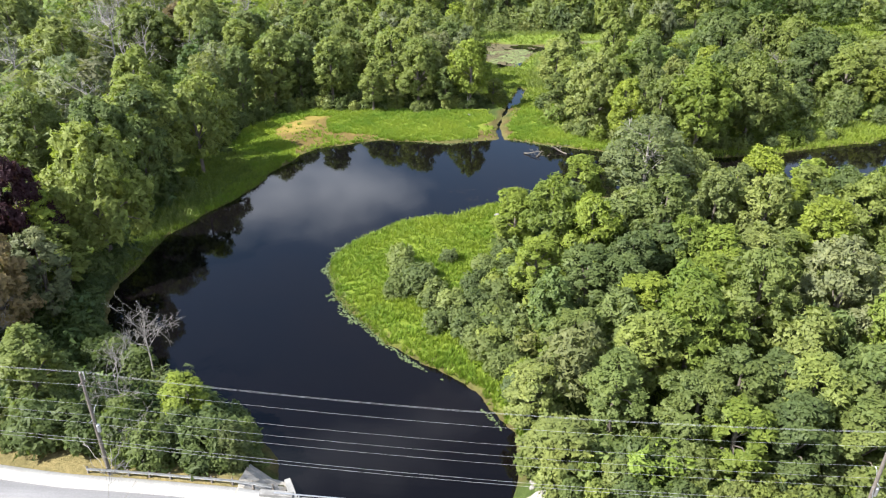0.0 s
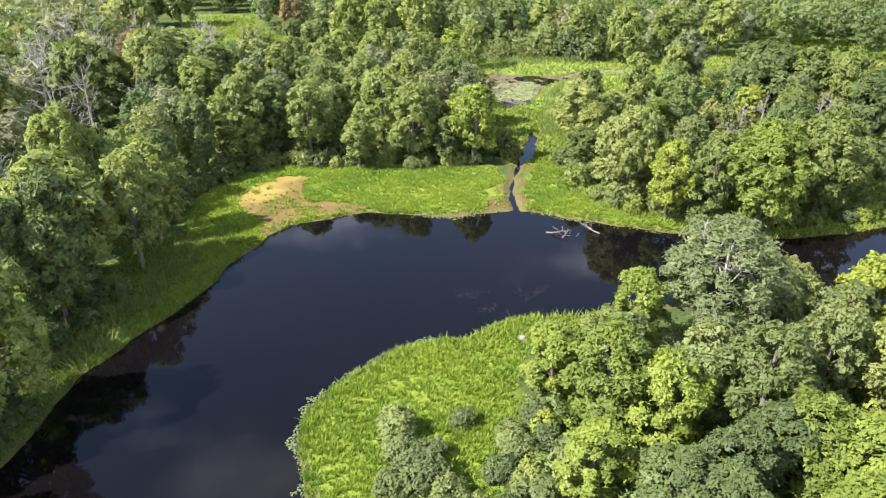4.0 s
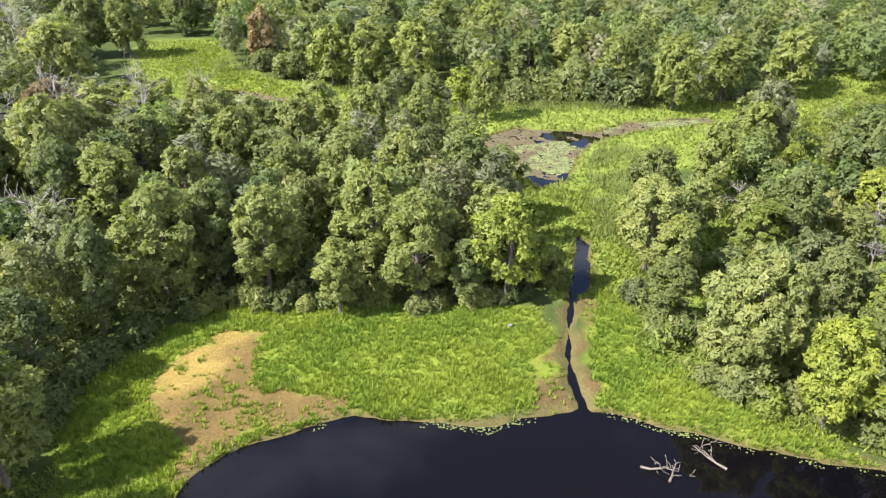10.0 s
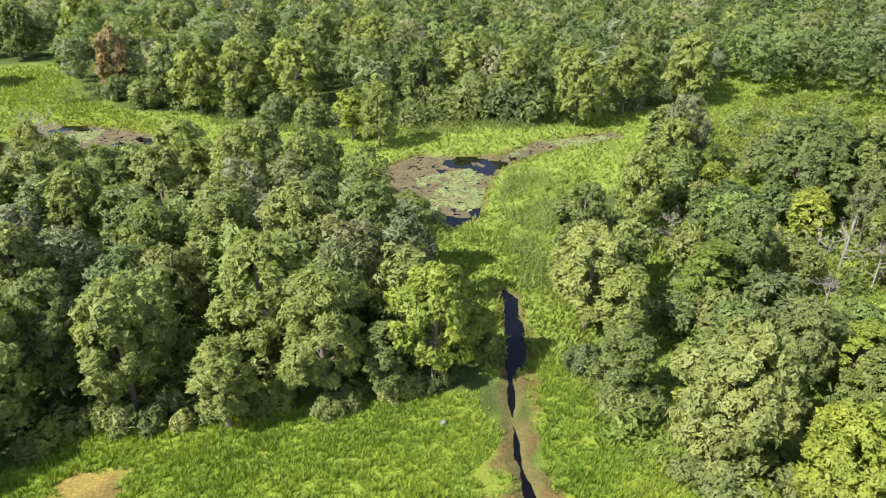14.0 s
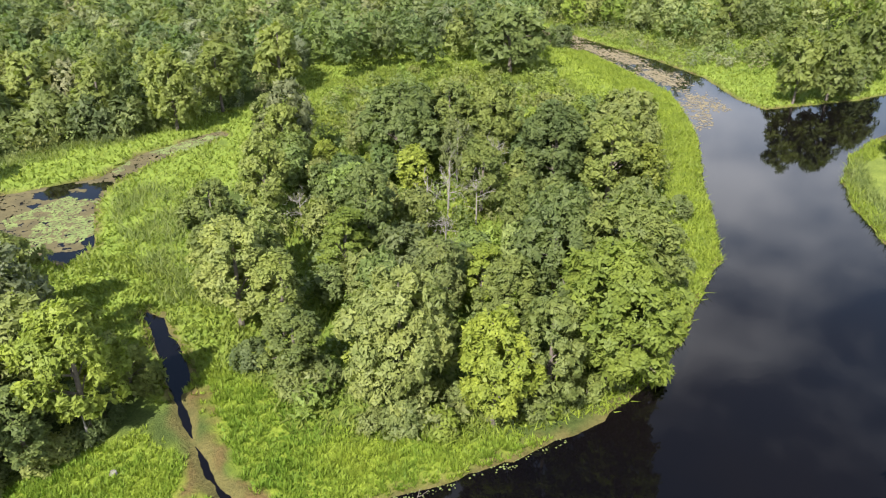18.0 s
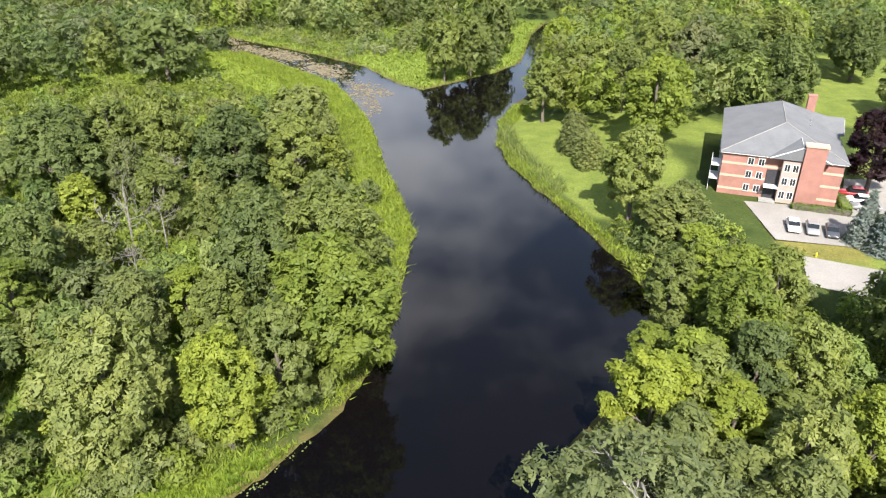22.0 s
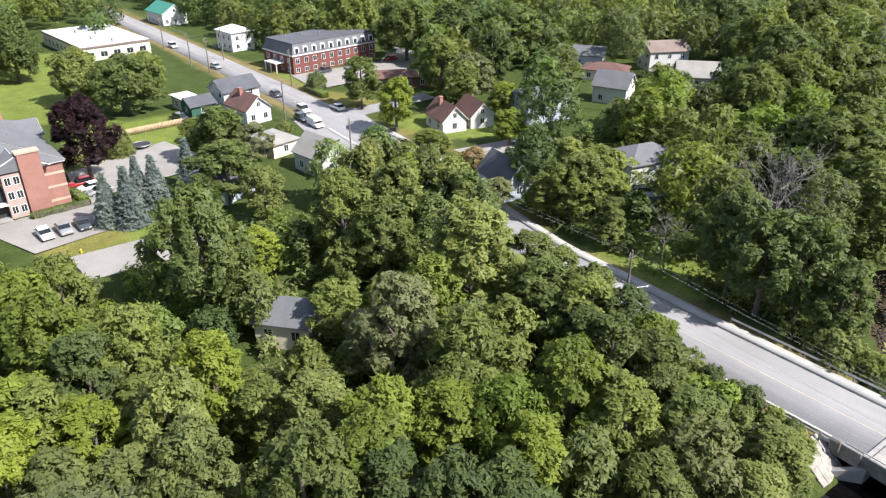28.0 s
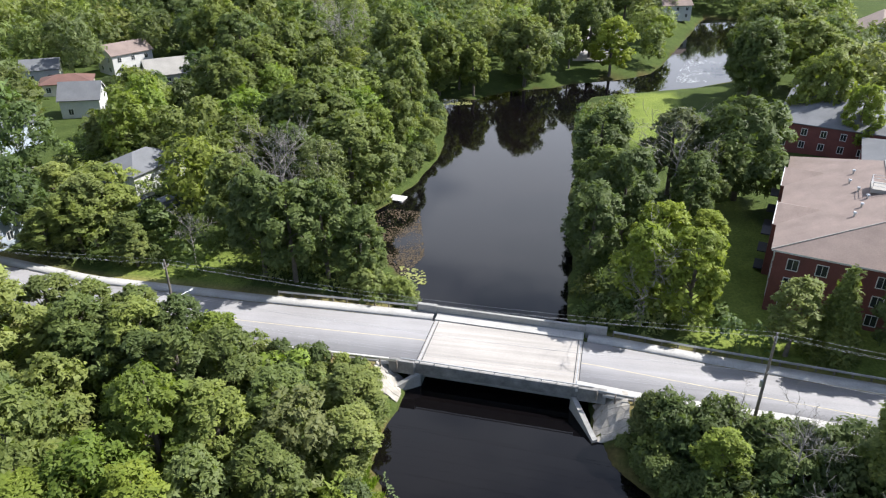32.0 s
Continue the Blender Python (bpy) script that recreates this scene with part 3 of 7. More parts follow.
def crown_points(rng, rx, rz, zc, lobes, each, flat=0.8, low=-0.80):
    """Leaf sprays over a crown: boughs spread over an uneven dome, sprays over the outer side of every bough."""
    k = np.arange(lobes)
    up = low + (1 - low) * (k + 0.5) / lobes
    ang = 2.39996 * k + rng.uniform(0, 6.28) + rng.normal(size=lobes) * 0.35
    swell = 1 + 0.16 * np.sin(2 * ang + 7 * rng.uniform()) + 0.10 * np.sin(3 * ang + 4 * up + 7 * rng.uniform())
    wide = swell * np.where(up < 0, 1 - 0.42 * up ** 2, np.sqrt(np.clip(1 - np.abs(up) ** 2.2, 0.0, 1)))
    out = rng.uniform(0.52, 0.92, lobes)
    lob = np.stack([np.cos(ang) * wide * out * rx, np.sin(ang) * wide * out * rx, zc + up * rz * rng.uniform(0.70, 0.90, lobes)], 1)
    lr = rx * 1.75 / math.sqrt(lobes) * rng.uniform(0.55, 1.35, lobes)
    way = unit(np.column_stack([np.cos(ang) * (wide + 0.15), np.sin(ang) * (wide + 0.15), 0.9 * up + 0.35]))
    d = unit(rng.normal(size=(lobes * each, 3)) + 0.65 * np.repeat(way, each, 0) + np.array([0, 0, 0.2]))
    rad = np.repeat(lr, each) * (1.12 - 0.55 * rng.uniform(size=len(d)) ** 1.6) * (1 + 0.12 * rng.normal(size=len(d)))
    pts = np.repeat(lob, each, 0) + d * rad[:, None] * np.array([1, 1, flat])
    pts[:, :2] *= 0.86
    pts[:, 2] -= 0.18 * (d[:, 0] ** 2 + d[:, 1] ** 2) * np.repeat(lr, each)
    nrm = d * 0.6 + rng.normal(size=d.shape) * 0.5 + np.array([0, 0, 0.5])
    return pts, nrm, lob, d * 0.55 + 0.6 * np.repeat(way, each, 0) + np.array([0, 0, 0.12])


def trunk_mesh(name, rng, h, r, limbs, mat, reach=0.9):
    bm = bmesh.new()
    lean = rng.uniform(-0.03, 0.03, 2) * h
    tube(bm, [(0, 0, -0.4), (lean[0] * 0.3, lean[1] * 0.3, h * 0.3), (lean[0], lean[1], h * 0.62), (lean[0] * 1.2, lean[1] * 1.2, h * 0.9)], [r * 1.35, r, r * 0.7, r * 0.2], 7)
    for end in limbs:
        z0 = min(h * rng.uniform(0.28, 0.6), end[2] * 0.8)
        a = np.array([lean[0] * 0.4, lean[1] * 0.4, z0])
        mid = (a + end) / 2 + np.array([0, 0, 0.06 * h])
        tube(bm, [tuple(a), tuple(mid), tuple(a + (end - a) * reach)], [r * 0.42, r * 0.28, r * 0.08], 5)
    me = bpy.data.meshes.new(name)
    bm.to_mesh(me)
    bm.free()
    me.materials.append(mat)
    return me


def branch_tubes(rng, start, direction, length, r, depth, out):
    """A bare branch that forks, as (points, radii)."""
    pts, radii, p, d = [start], [r], np.array(start, float), np.array(direction, float)
    for k in range(3):
        d = d + rng.normal(size=3) * 0.16 + np.array([0, 0, 0.04])
        d /= np.linalg.norm(d)
        p = p + d * length / 3
        pts.append(tuple(p))
        radii.append(r * (1 - 0.27 * (k + 1)))
    out.append((pts, radii))
    if depth:
        for _ in range(4 if depth > 1 else 3):
            k = rng.integers(1, 4)
            dd = d + rng.normal(size=3) * 0.65
            branch_tubes(rng, pts[k], dd / np.linalg.norm(dd), length * rng.uniform(0.45, 0.7), radii[k] * 0.6, depth - 1, out)


def bare_mesh(name, seed, h, w, r, forks=2):
    rng = np.random.default_rng(seed)
    out = []
    tube_pts = [(0, 0, -0.3), (0.1, 0, h * 0.35), (0.2, 0.15, h * 0.7), (0.15, 0.3, h)]
    out.append((tube_pts, [r, r * 0.8, r * 0.5, r * 0.1]))
    for k in range(9):
        z = h * rng.uniform(0.28, 0.85)
        a = k * 2.4 + rng.uniform(0, 0.8)
        up = rng.uniform(0.35, 1.0)
        d = np.array([math.cos(a), math.sin(a), up])
        branch_tubes(rng, (0.1, 0.1, z), d / np.linalg.norm(d), w * rng.uniform(0.6, 1.0), r * 0.42, forks, out)
    bm = bmesh.new()
    for pts, radii in out:
        tube(bm, pts, [max(0.020 if forks < 3 else 0.013, q) for q in radii], 4 if radii[0] > 0.03 else 3)
    me = bpy.data.meshes.new(name)
    bm.to_mesh(me)
    bm.free()
    me.materials.append(DEADWOOD)
    return me


SHAPES = {}
TALL = {3.2: (14.0, 6.3), 5.0: (16.0, 7.3), 8.5: (19.0, 8.9)}


def shape(kind, size, variant):
    """Trunk and crown meshes of a tree whose crown radius is size metres; shared by all trees of the kind."""
    key = (kind, size, variant)
    if key in SHAPES:
        return SHAPES[key]
    rng = np.random.default_rng(sum(map(ord, kind)) * 31 + int(size * 10) * 7 + variant)
    R = size
    if kind in ("broad", "distant"):
        H, rz = TALL[size]
        H, rz = H * (1.0, 1.08, 0.92)[variant % 3], rz * (1.0, 1.08, 0.95)[variant % 3]
        zc = H - rz
        lobes, each, leaf = {3.2: (44, 90, 0.44), 5.0: (64, 84, 0.56), 8.5: (104, 76, 0.76)}[size]
        if kind == "distant":
            lobes, each, leaf = lobes // 2, each // 2, leaf * 1.9
        if variant % 3 == 1:
            lobes, each = int(lobes * 1.45), int(each * 0.68)
        pts, nrm, lob, soft = crown_points(rng, R, rz, zc, lobes, each, (0.85, 0.8, 0.55)[variant % 3])
        pts[:, 2] = np.maximum(pts[:, 2], 0.4)
        v, f, sn = sprays(rng, pts, nrm, leaf, 1.5, soft)
        got = (trunk_mesh("trunk", rng, H, 0.035 * R + 0.10, lob[6:38:4], BARK), mesh_of("crown", v, f, LEAF["m"], sn), R, H)
    elif kind == "bush":
        rz = R * 0.85
        pts, nrm, lob, soft = crown_points(rng, R, rz, rz * 0.75, 26, 50, 0.8)
        pts[:, 2] = np.maximum(pts[:, 2], 0.1)
        v, f, sn = sprays(rng, pts, nrm, 0.17 * R, 1.5, soft)
        got = (trunk_mesh("stem", rng, rz, 0.03 * R, lob[::5], BARK), mesh_of("crown", v, f, LEAF["B"], sn), R, rz * 1.6)
    elif kind in ("cone", "spruce"):
        H = R * (2.4 if kind == "cone" else 3.6)
        pts, nrm = [], []
        tiers = 17 if kind == "spruce" else 14
        for k in range(tiers):
            z = H * (0.05 + 0.94 * k / tiers)
            prof = (1 - (k / tiers) ** 1.2) if kind == "spruce" else math.sqrt(max(0.02, 1 - (k / tiers) ** 2.2))
            rr = R * max(prof, 0.05)
            arms = max(5, int(17 * rr / R) + 2)
            for a in range(arms):
                th = 2 * np.pi * (a + rng.uniform(-0.3, 0.3)) / arms + k * 0.7
                reach = rr * rng.uniform(0.82, 1.08)
                m = 17
                s = rng.uniform(0.25, 1.0, m) ** 0.6
                w = rng.normal(size=m) * 0.11 * R * (1.1 - 0.5 * s)
                drop = (0.12 if kind == "spruce" else -0.05) * R
                pts.append(np.stack([np.cos(th) * reach * s - np.sin(th) * w, np.sin(th) * reach * s + np.cos(th) * w, z - drop * s ** 2 + rng.normal(size=m) * 0.05 * R], 1))
                nrm.append(np.tile([np.cos(th) * 0.5, np.sin(th) * 0.5, 0.8], (m, 1)) + rng.normal(size=(m, 3)) * 0.4)
        v, f = sprays(rng, np.concatenate(pts), np.concatenate(nrm), 0.14 * R, 2.2)
        got = (trunk_mesh("trunk", rng, H, 0.05 * R + 0.05, [], BARK), mesh_of("crown", v, f, LEAF["s"]), R, H)
    elif kind == "bare":
        got = (bare_mesh("trunk", 40 + variant, R * 2.5, R * 0.8, 0.03 * R + 0.06), None, R, R * 2.5)
    elif kind == "twiggy":
        got = (bare_mesh("trunk", 80 + variant, R * 2.3, R * 0.85, 0.02 * R + 0.05, 3), None, R, R * 2.3)
    elif kind == "half":
        H = 16.5
        pts, nrm, lob, soft = crown_points(rng, R, 6.5, H - 6.5, 110, 74, 0.7)
        keep = rng.uniform(size=len(pts)) < np.clip(1.2 - (pts[:, 2] - 5.0) / 11.0, 0.55, 1)
        v, f, sn = sprays(rng, pts[keep], nrm[keep], 0.36, 1.8, soft[keep])
        got = (bare_mesh("trunk", 60 + variant, H * 0.95, R * 0.58, 0.03 * R + 0.08), mesh_of("crown", v, f, LEAF["g"], sn), R, H)
    SHAPES[key] = got
    return got


LOOKS = {"d": ("deep green broadleaf tree with a dense crown", "tree"), "m": ("mid-green broadleaf tree with a full summer crown", "tree"),
         "l": ("pale green broadleaf tree with a loose crown", "tree"), "b": ("bright green sunlit broadleaf tree", "tree"),
         "y": ("yellow-green broadleaf tree with a light crown", "tree"), "r": ("russet-tinged tree with thinning leaves", "tree"),
         "P": ("dark purple-leaved ornamental tree", "tree"), "g": ("grey-green tree with thin foliage", "tree"),
         "c": ("dense green cone-shaped evergreen", "conifer"), "s": ("blue-grey spruce with tiered branches", "spruce"),
         "X": ("leafless pale grey dead tree", "dead tree"), "G": ("half-dead tree with bare grey limbs", "tree"),
         "B": ("rounded green shrub", "shrub")}
FAR_GROUPS = ("far wood", "river marsh trees", "inner north wood")
PLACED = []
tree_rng = np.random.default_rng(11)


SEEN = np.array([(120, -61), (103, -56), (121, -36), (106, -22), (73, 9), (64, 19), (137, -50), (117, 21), (116, 14), (69, 86)], float)


def headroom(x, y, r):
    """How tall a tree may stand without hiding a house or the far field from the pond."""
    if -105 < x < -30 and 215 < y < 300:
        return 2 + 0.26 * (302 - y)
    if not (y < 44 and x > 40) and not (40 < x < 68 and 84 < y < 104):
        return 99
    u = np.array([-2.0, 118.0]) - SEEN
    far = np.linalg.norm(u, axis=1)
    u /= far[:, None]
    rel = np.array([x, y]) - SEEN
    along, aside = (rel * u).sum(1), np.abs(rel[:, 0] * u[:, 1] - rel[:, 1] * u[:, 0])
    near = (along > -6) & (along < 75) & (aside < 2.6 + 0.55 * r)
    return float(np.min(np.where(near, 2.5 + 44.0 / far * (along - 0.5 * r), 99)))


def plant(x, y, r, look_key, group, where="", tall=1.0):
    room = headroom(x, y, r)
    if room < 4:
        return None
    r *= min(1.0, max(0.55, room / 15))
    kind = {"c": "cone", "s": "spruce", "X": "bare", "G": "half", "B": "bush"}.get(look_key, "broad" if group not in FAR_GROUPS else "distant")
    if kind == "bare" and y < 125:
        kind = "twiggy"
    size = (3.2 if r < 4.1 else 5.0 if r < 6.8 else 8.5) if kind in ("broad", "distant") else {"cone": 4.0, "spruce": 3.0, "bare": 4.5, "twiggy": 4.5, "half": 6.0, "bush": 2.5}[kind]
    trunk, crown, r0, h0 = shape(kind, size, int(tree_rng.integers(3 if kind in ("broad", "distant", "bare", "twiggy", "bush") else 2)))
    label, cat = LOOKS[look_key]
    for _ in range(12):
        near = shore(np.array([[x, y], [x + 0.5, y], [x, y + 0.5]]))
        if near[0] > 1.2:
            break
        slope = (near[1:] - near[0]) / (np.hypot(*(near[1:] - near[0])) + 1e-6)
        x, y = x + slope[0], y + slope[1]
    s = r / r0
    if group == "west wood":
        tall *= 1.04
    if group.startswith(("peninsula", "town", "lower", "south", "river wood", "east")):
        tall *= 0.90
    if kind in ("broad", "distant", "half"):
        reach = to_line(ROAD, np.array([[x, y]]))[0]
        low = np.interp(x, [29, 32.5, 40, 48, 60], [6.6, 10.0, 11.6, 13, 14.5]) + 0.75 * (reach - 11.5) if 8 < x < 64 and y > 46 else 99
        tall *= min(low, room, float(np.interp(r, (1.5, 2.5, 3.5, 4.2, 5, 7, 9), (4, 7.5, 11.5, 15, 17.5, 20, 21.5)))) / (h0 * s)
    if kind in ("cone", "spruce", "bush", "bare", "twiggy"):
        tall = 1.0
    if look_key == "P":
        tall *= 1.3
    m = pose(x, y, gz(x, y), 0, 0, tree_rng.uniform(0, 360)) @ Matrix.Diagonal((s, s, s * tall * tree_rng.uniform(0.93, 1.08), 1))
    top = root("shrub" if kind == "bush" else "dead_tree" if kind in ("bare", "twiggy") else "tree", m, (label + " " + where).strip(), cat, group)
    t = new("stem" if kind == "bush" else "trunk", trunk)
    t.parent = top
    if crown:
        c = new("crown", crown)
        c.parent = top
        c.material_slots[0].link = "OBJECT"
        c.material_slots[0].material = LEAF[look_key if look_key in LEAF else "g"]
    PLACED.append((x, y, r))
    return top


def releaf(ob, look_key):
    next(c for c in ob.children if c.name.startswith("crown")).material_slots[0].material = LEAF[look_key]


def grove(text, group, where, tall=1.0, shrub="B"):
    """Trees as x,y,radius,look."""
    for item in text.split():
        x, y, r, k = item.split(",")
        ob = plant(float(x), float(y), float(r), k, group, where, tall)
        if ob and k == "B" and shrub != "B":
            releaf(ob, shrub)


TINT = HUE


def woods_material():
    m, t, b = nodes_of("leaf_woods")
    at = t.nodes.new("ShaderNodeAttribute")
    at.attribute_name = "tint"
    geo = t.nodes.new("ShaderNodeNewGeometry")
    r2 = t.nodes.new("ShaderNodeValToRGB")
    r2.color_ramp.elements[0].color = (0.80, 0.82, 0.78, 1)
    r2.color_ramp.elements[1].color = (1.20, 1.18, 1.12, 1)
    t.links.new(geo.outputs["Random Per Island"], r2.inputs["Fac"])
    leafy(t, b, mixed(t, "MULTIPLY", 1.0, at.outputs["Color"], r2.outputs["Color"]), 0.40, 3.0, 0.62)
    return m


WOODS = woods_material()


def scatter(outline, gap, seed, margin=1.5):
    """Places through an outline, apart from one another, clear of water and road."""
    rng = np.random.default_rng(seed)
    a = np.array(outline, float)
    lo, hi = a.min(0), a.max(0)
    nx, ny = np.maximum(((hi - lo) / gap).astype(int), 1)
    gx, gy = np.meshgrid(np.arange(nx), np.arange(ny))
    p = lo + (np.stack([gx.ravel(), gy.ravel()], 1) + rng.uniform(0.1, 0.9, (nx * ny, 2))) * gap
    p = p[signed(outline, p) < 0]
    return p[(shore(p) > margin) & (to_line(ROAD, p) > 8)], rng


def woods(outline, gap, radius, looks, label, seed, detail=(20, 42, 0.9), high=(13, 18), clear=0.55, low=False, keep_out=()):
    """The rest of a wood as one mesh: crowns of sprays on bare stems, each tree tinted by itself."""
    p, rng = scatter(outline, gap, seed)
    for poly in keep_out:
        p = p[signed(poly, p) > 2]
    if clear:
        q = np.array(PLACED)
        p = np.array([c for c in p if ((c[0] - q[:, 0]) ** 2 + (c[1] - q[:, 1]) ** 2 > (clear * gap + 0.35 * q[:, 2]) ** 2).all()]).reshape(-1, 2)
    if not len(p):
        return None
    zs = height(p)
    vs, fs, ts, ns, n = [], [], [], [], 0
    for (x, y), z in zip(p, zs):
        r, h = rng.uniform(*radius), rng.uniform(*high)
        room = headroom(x, y, r) if not low else 99
        if room < 4:
            continue
        r, h = r * min(1.0, max(0.6, room / h)), min(h, room)
        lobes, each, leaf = detail
        rz = h * 0.42 if not low else h * 0.5
        pts, nrm, _, soft = crown_points(rng, r, rz, h - rz, lobes, each, rng.uniform(0.6, 0.9))
        pts[:, 2] = np.maximum(pts[:, 2], 0.15)
        if high[1] < 1.5:
            soft[:, 2] += 1.0
        v, f, sn = sprays(rng, pts + np.array([x, y, z]), nrm, leaf, 1.5, soft)
        ns.append(sn)
        k = looks[rng.integers(len(looks))]
        c = np.array(TINT[k]) * rng.uniform(0.78, 1.22) * np.array([rng.uniform(0.92, 1.12), 1, rng.uniform(0.85, 1.1)])
        vs.append(v)
        fs.append(f + n)
        ts.append(np.tile([*c, 1.0], (len(v), 1)))
        n += len(v)
    me = mesh_of("woods", np.concatenate(vs), np.concatenate(fs), WOODS, np.concatenate(ns))
    at = me.attributes.new("tint", "FLOAT_COLOR", "POINT")
    at.data.foreach_set("color", np.concatenate(ts).astype(np.float32).ravel())
    return tagged(new("undergrowth" if low else "woods", me), label, "shrubs" if low else "trees", kind="stuff")


grove("""77,93,6.9,d 73,112,5.1,b 58,100,4.5,y 65,110,4.4,d 75,74,5.1,m 68,72,4.8,m 55,68,6.5,l 51,81,5.2,g 42,80,5.1,m 33,74,4.7,b 31,63,4.3,m 18,61,3.3,l
16,68,3.0,l 28,72,3.9,m 30,82,3.8,y 24,67,3.5,d 47,94,4.1,l 41,91,4.0,b 45,98,3.0,X 45,107,4.3,l 59,107,3.6,m 58,112,3.6,y 62,115,4.0,m 38,85,4.0,b
28,87,3.7,d 35,94,3.7,d 21,76,3.4,m 62,83,3.4,m 55,83,3.5,g 74,87,2.3,y 39,65,3.4,d 82,83,2.8,y 46,58,3.0,B""",
      "peninsula wood", "in the peninsula wood")
grove("""21,102,4.8,b 16,109,3.8,b 37,118.5,8.8,G 37,111,3.4,X 29,111,2.2,X 27,117.5,4.0,b 18,93,3.5,b 26,99,4.1,b 36,101,5.0,m 38,94,4.4,b 30,91,4.1,d 24,88,4.0,d 52,106,4.5,l
46,120,4.3,l 56,119.5,4.6,y 63,116.5,4.0,b""",
      "peninsula wood", "near the peninsula tip")
grove("""-1,102,2.3,B 2,95,2.8,B 6,104,1.4,B -1,94,1.9,B 7,89,2.4,B 13,92,2.7,B 10,96,1.9,B""",
      "peninsula shrubs", "on the grassy peninsula tip")
grove("""5,86,1.9,B 9,84,2.2,B 11,80,2.0,B 12,87,2.4,B 4,91,1.7,B 15,83,2.4,B 0,98,2.0,B 3,99,1.5,B 14,77,2.2,B 15,73,2.0,B 17,97,2.6,B 15,100,2.2,B 11,102,1.6,B 1.5,97.5,1.9,B 4.5,93,2.0,B 6.5,91.5,1.7,B 8,86.5,2.0,B 10,90,2.2,B 13.5,85,2.0,B -0.5,99.5,1.7,B 10,82.5,1.8,B""",
      "peninsula shrubs", "on the grassy peninsula tip")
grove("""56,155,8.4,b 68.5,162,7.8,m 65,171,7.0,d 48,157,4.8,m 53,168,4.4,m 41.5,159,4.6,y 36,168,7.0,l 29,179,3.6,m 30,195,6.0,l 81,225,10.7,d 97,199,8.0,d 101,189,6.4,m 113,195,8.4,l 50,178,4.3,l 54,199,5.1,d 51,214,3.3,X 49,222,4.9,m
64,242,4.7,m 79,200,4.9,m 75,187,4.1,m 73,202,4.4,X 75,197,3.4,X 69,203,3.4,X 91,222,6.4,m 98,217,7.0,m 47,195,4.0,b 33,189,4.0,m 35,212,4.8,m 57,177,3.4,b""",
      "river wood", "by the river bend")
grove("""34,165,2.8,B 47,158,2.9,B 98,181,4.6,B 104,176,2.6,B 91,188,3.6,B 35,172,2.3,B 41,164,1.9,B 27,186,2.5,B 31,177,2.7,B 28,178,2.4,B 50,156,2.0,B""",
      "river shrubs", "along the river shore")
grove("""-47,176,4.6,d -41,184,6.4,m -36,191,5.2,d -27,187,5.8,m -16,182,3.6,m -12,193,6.3,m -5,186,5.9,m 2,185,3.3,d 8,186,5.3,b 14,190,2.5,m -28,209,5.4,m -18,208,5.7,m
-8,208,6.1,l 2,211,5.8,d 8,212,4.6,m -44,204,5.5,l -53,198,6.3,m -40,220,5.7,m -30,228,5.9,l -18,233,6.0,m -7,232,5.4,m -56,216,6.3,l -68,220,6.7,m -62,200,5.8,d""",
      "north wood", "behind the meadow")
grove("""-29,243,5.4,m -16,250,5.1,l -38,231,5.1,m -50,231,5.2,l -65,241,5.8,m -74,239,6.5,l -91,264,6.4,X -95,260,6.4,X -4,242,4.2,m -72,267,5.5,m -79,261,6.1,m -108,289,8.3,l""",
      "inner north wood", "behind the meadow")
grove("""-62,328,5.0,r -44,312,5.3,d -36,305,5.6,m -26,304,6.1,m -11,304,6.6,m 2,280,3.7,y 8,274,4.6,m 21,300,6.0,d 34,308,5.8,m 44,291,5.3,m 58,283,6.8,m 73,290,6.1,m 67,254,4.0,l 68,246,5.0,g -84,374,6.3,d -104,376,7.1,d -110,338,7.9,m -124,337,7.9,m 93,295,6.6,m -24,351,6.8,l -5,342,7.3,m 12,343,6.6,m -51,360,7.3,l -80,370,7.7,m""",
      "far wood", "at the marsh edge")
grove("""-52,314,4.4,B -60,320,4.0,B -16,296,4.5,B -7,291,4.4,B 25,298,6.1,B 34,294,6.8,B 43,290,6.7,B 49,287,5.2,B 17,290,4.3,B -27,302,3.9,B""",
      "far shrubs", "along the far marsh edge")
grove("""-50,131,9.6,m -45,102,7.8,m -49,94,4.0,b -60,152,6.8,m -67,125,6.3,m -66,143,6.3,X -93,164,8.3,X -82,187,9.8,X -92,181,9.7,l -116,202,10.2,l -81,203,10.4,m -69,212,9.7,l""",
      "west wood", "on the pond bank")
grove("""-44,139,5.2,m -45,149,5.6,m -48,113,3.0,b -47,122,4.4,d -50,165,4.0,d -47,80,4.6,r -45,86,3.8,g -46,93,3.4,m -49,127,6.0,d -53,120,6.4,d -57,83,7.0,d -55,73,6.6,d -61,91,7.0,m -50,67,5.2,m""",
      "west wood", "on the pond bank")
grove("""33,-18,5.0,m 33,-30,5.4,m 34,-42,5.0,d 33,-7,4.2,b 38,-53,5.8,m 27,-71,4.6,m""",
      "south bank trees", "beside the lower pond")
grove("""-74,228,7.4,X -80,236,7.8,X -86,222,7.2,X -98,240,7.6,X -70,250,7.2,X -104,226,7.0,X -62,234,6.8,X -90,248,6.6,r -112,254,7.4,X -60,188,6.6,X -74,176,7.0,X -86,206,7.4,X -94,214,7.0,X -78,196,6.8,X -118,300,7.6,X -136,318,7.8,X -60,262,7.0,X
88,206,4.0,X 92,210,3.6,X 84,212,4.2,G 62,190,3.2,X""",
      "standing dead wood", "standing in the wood")
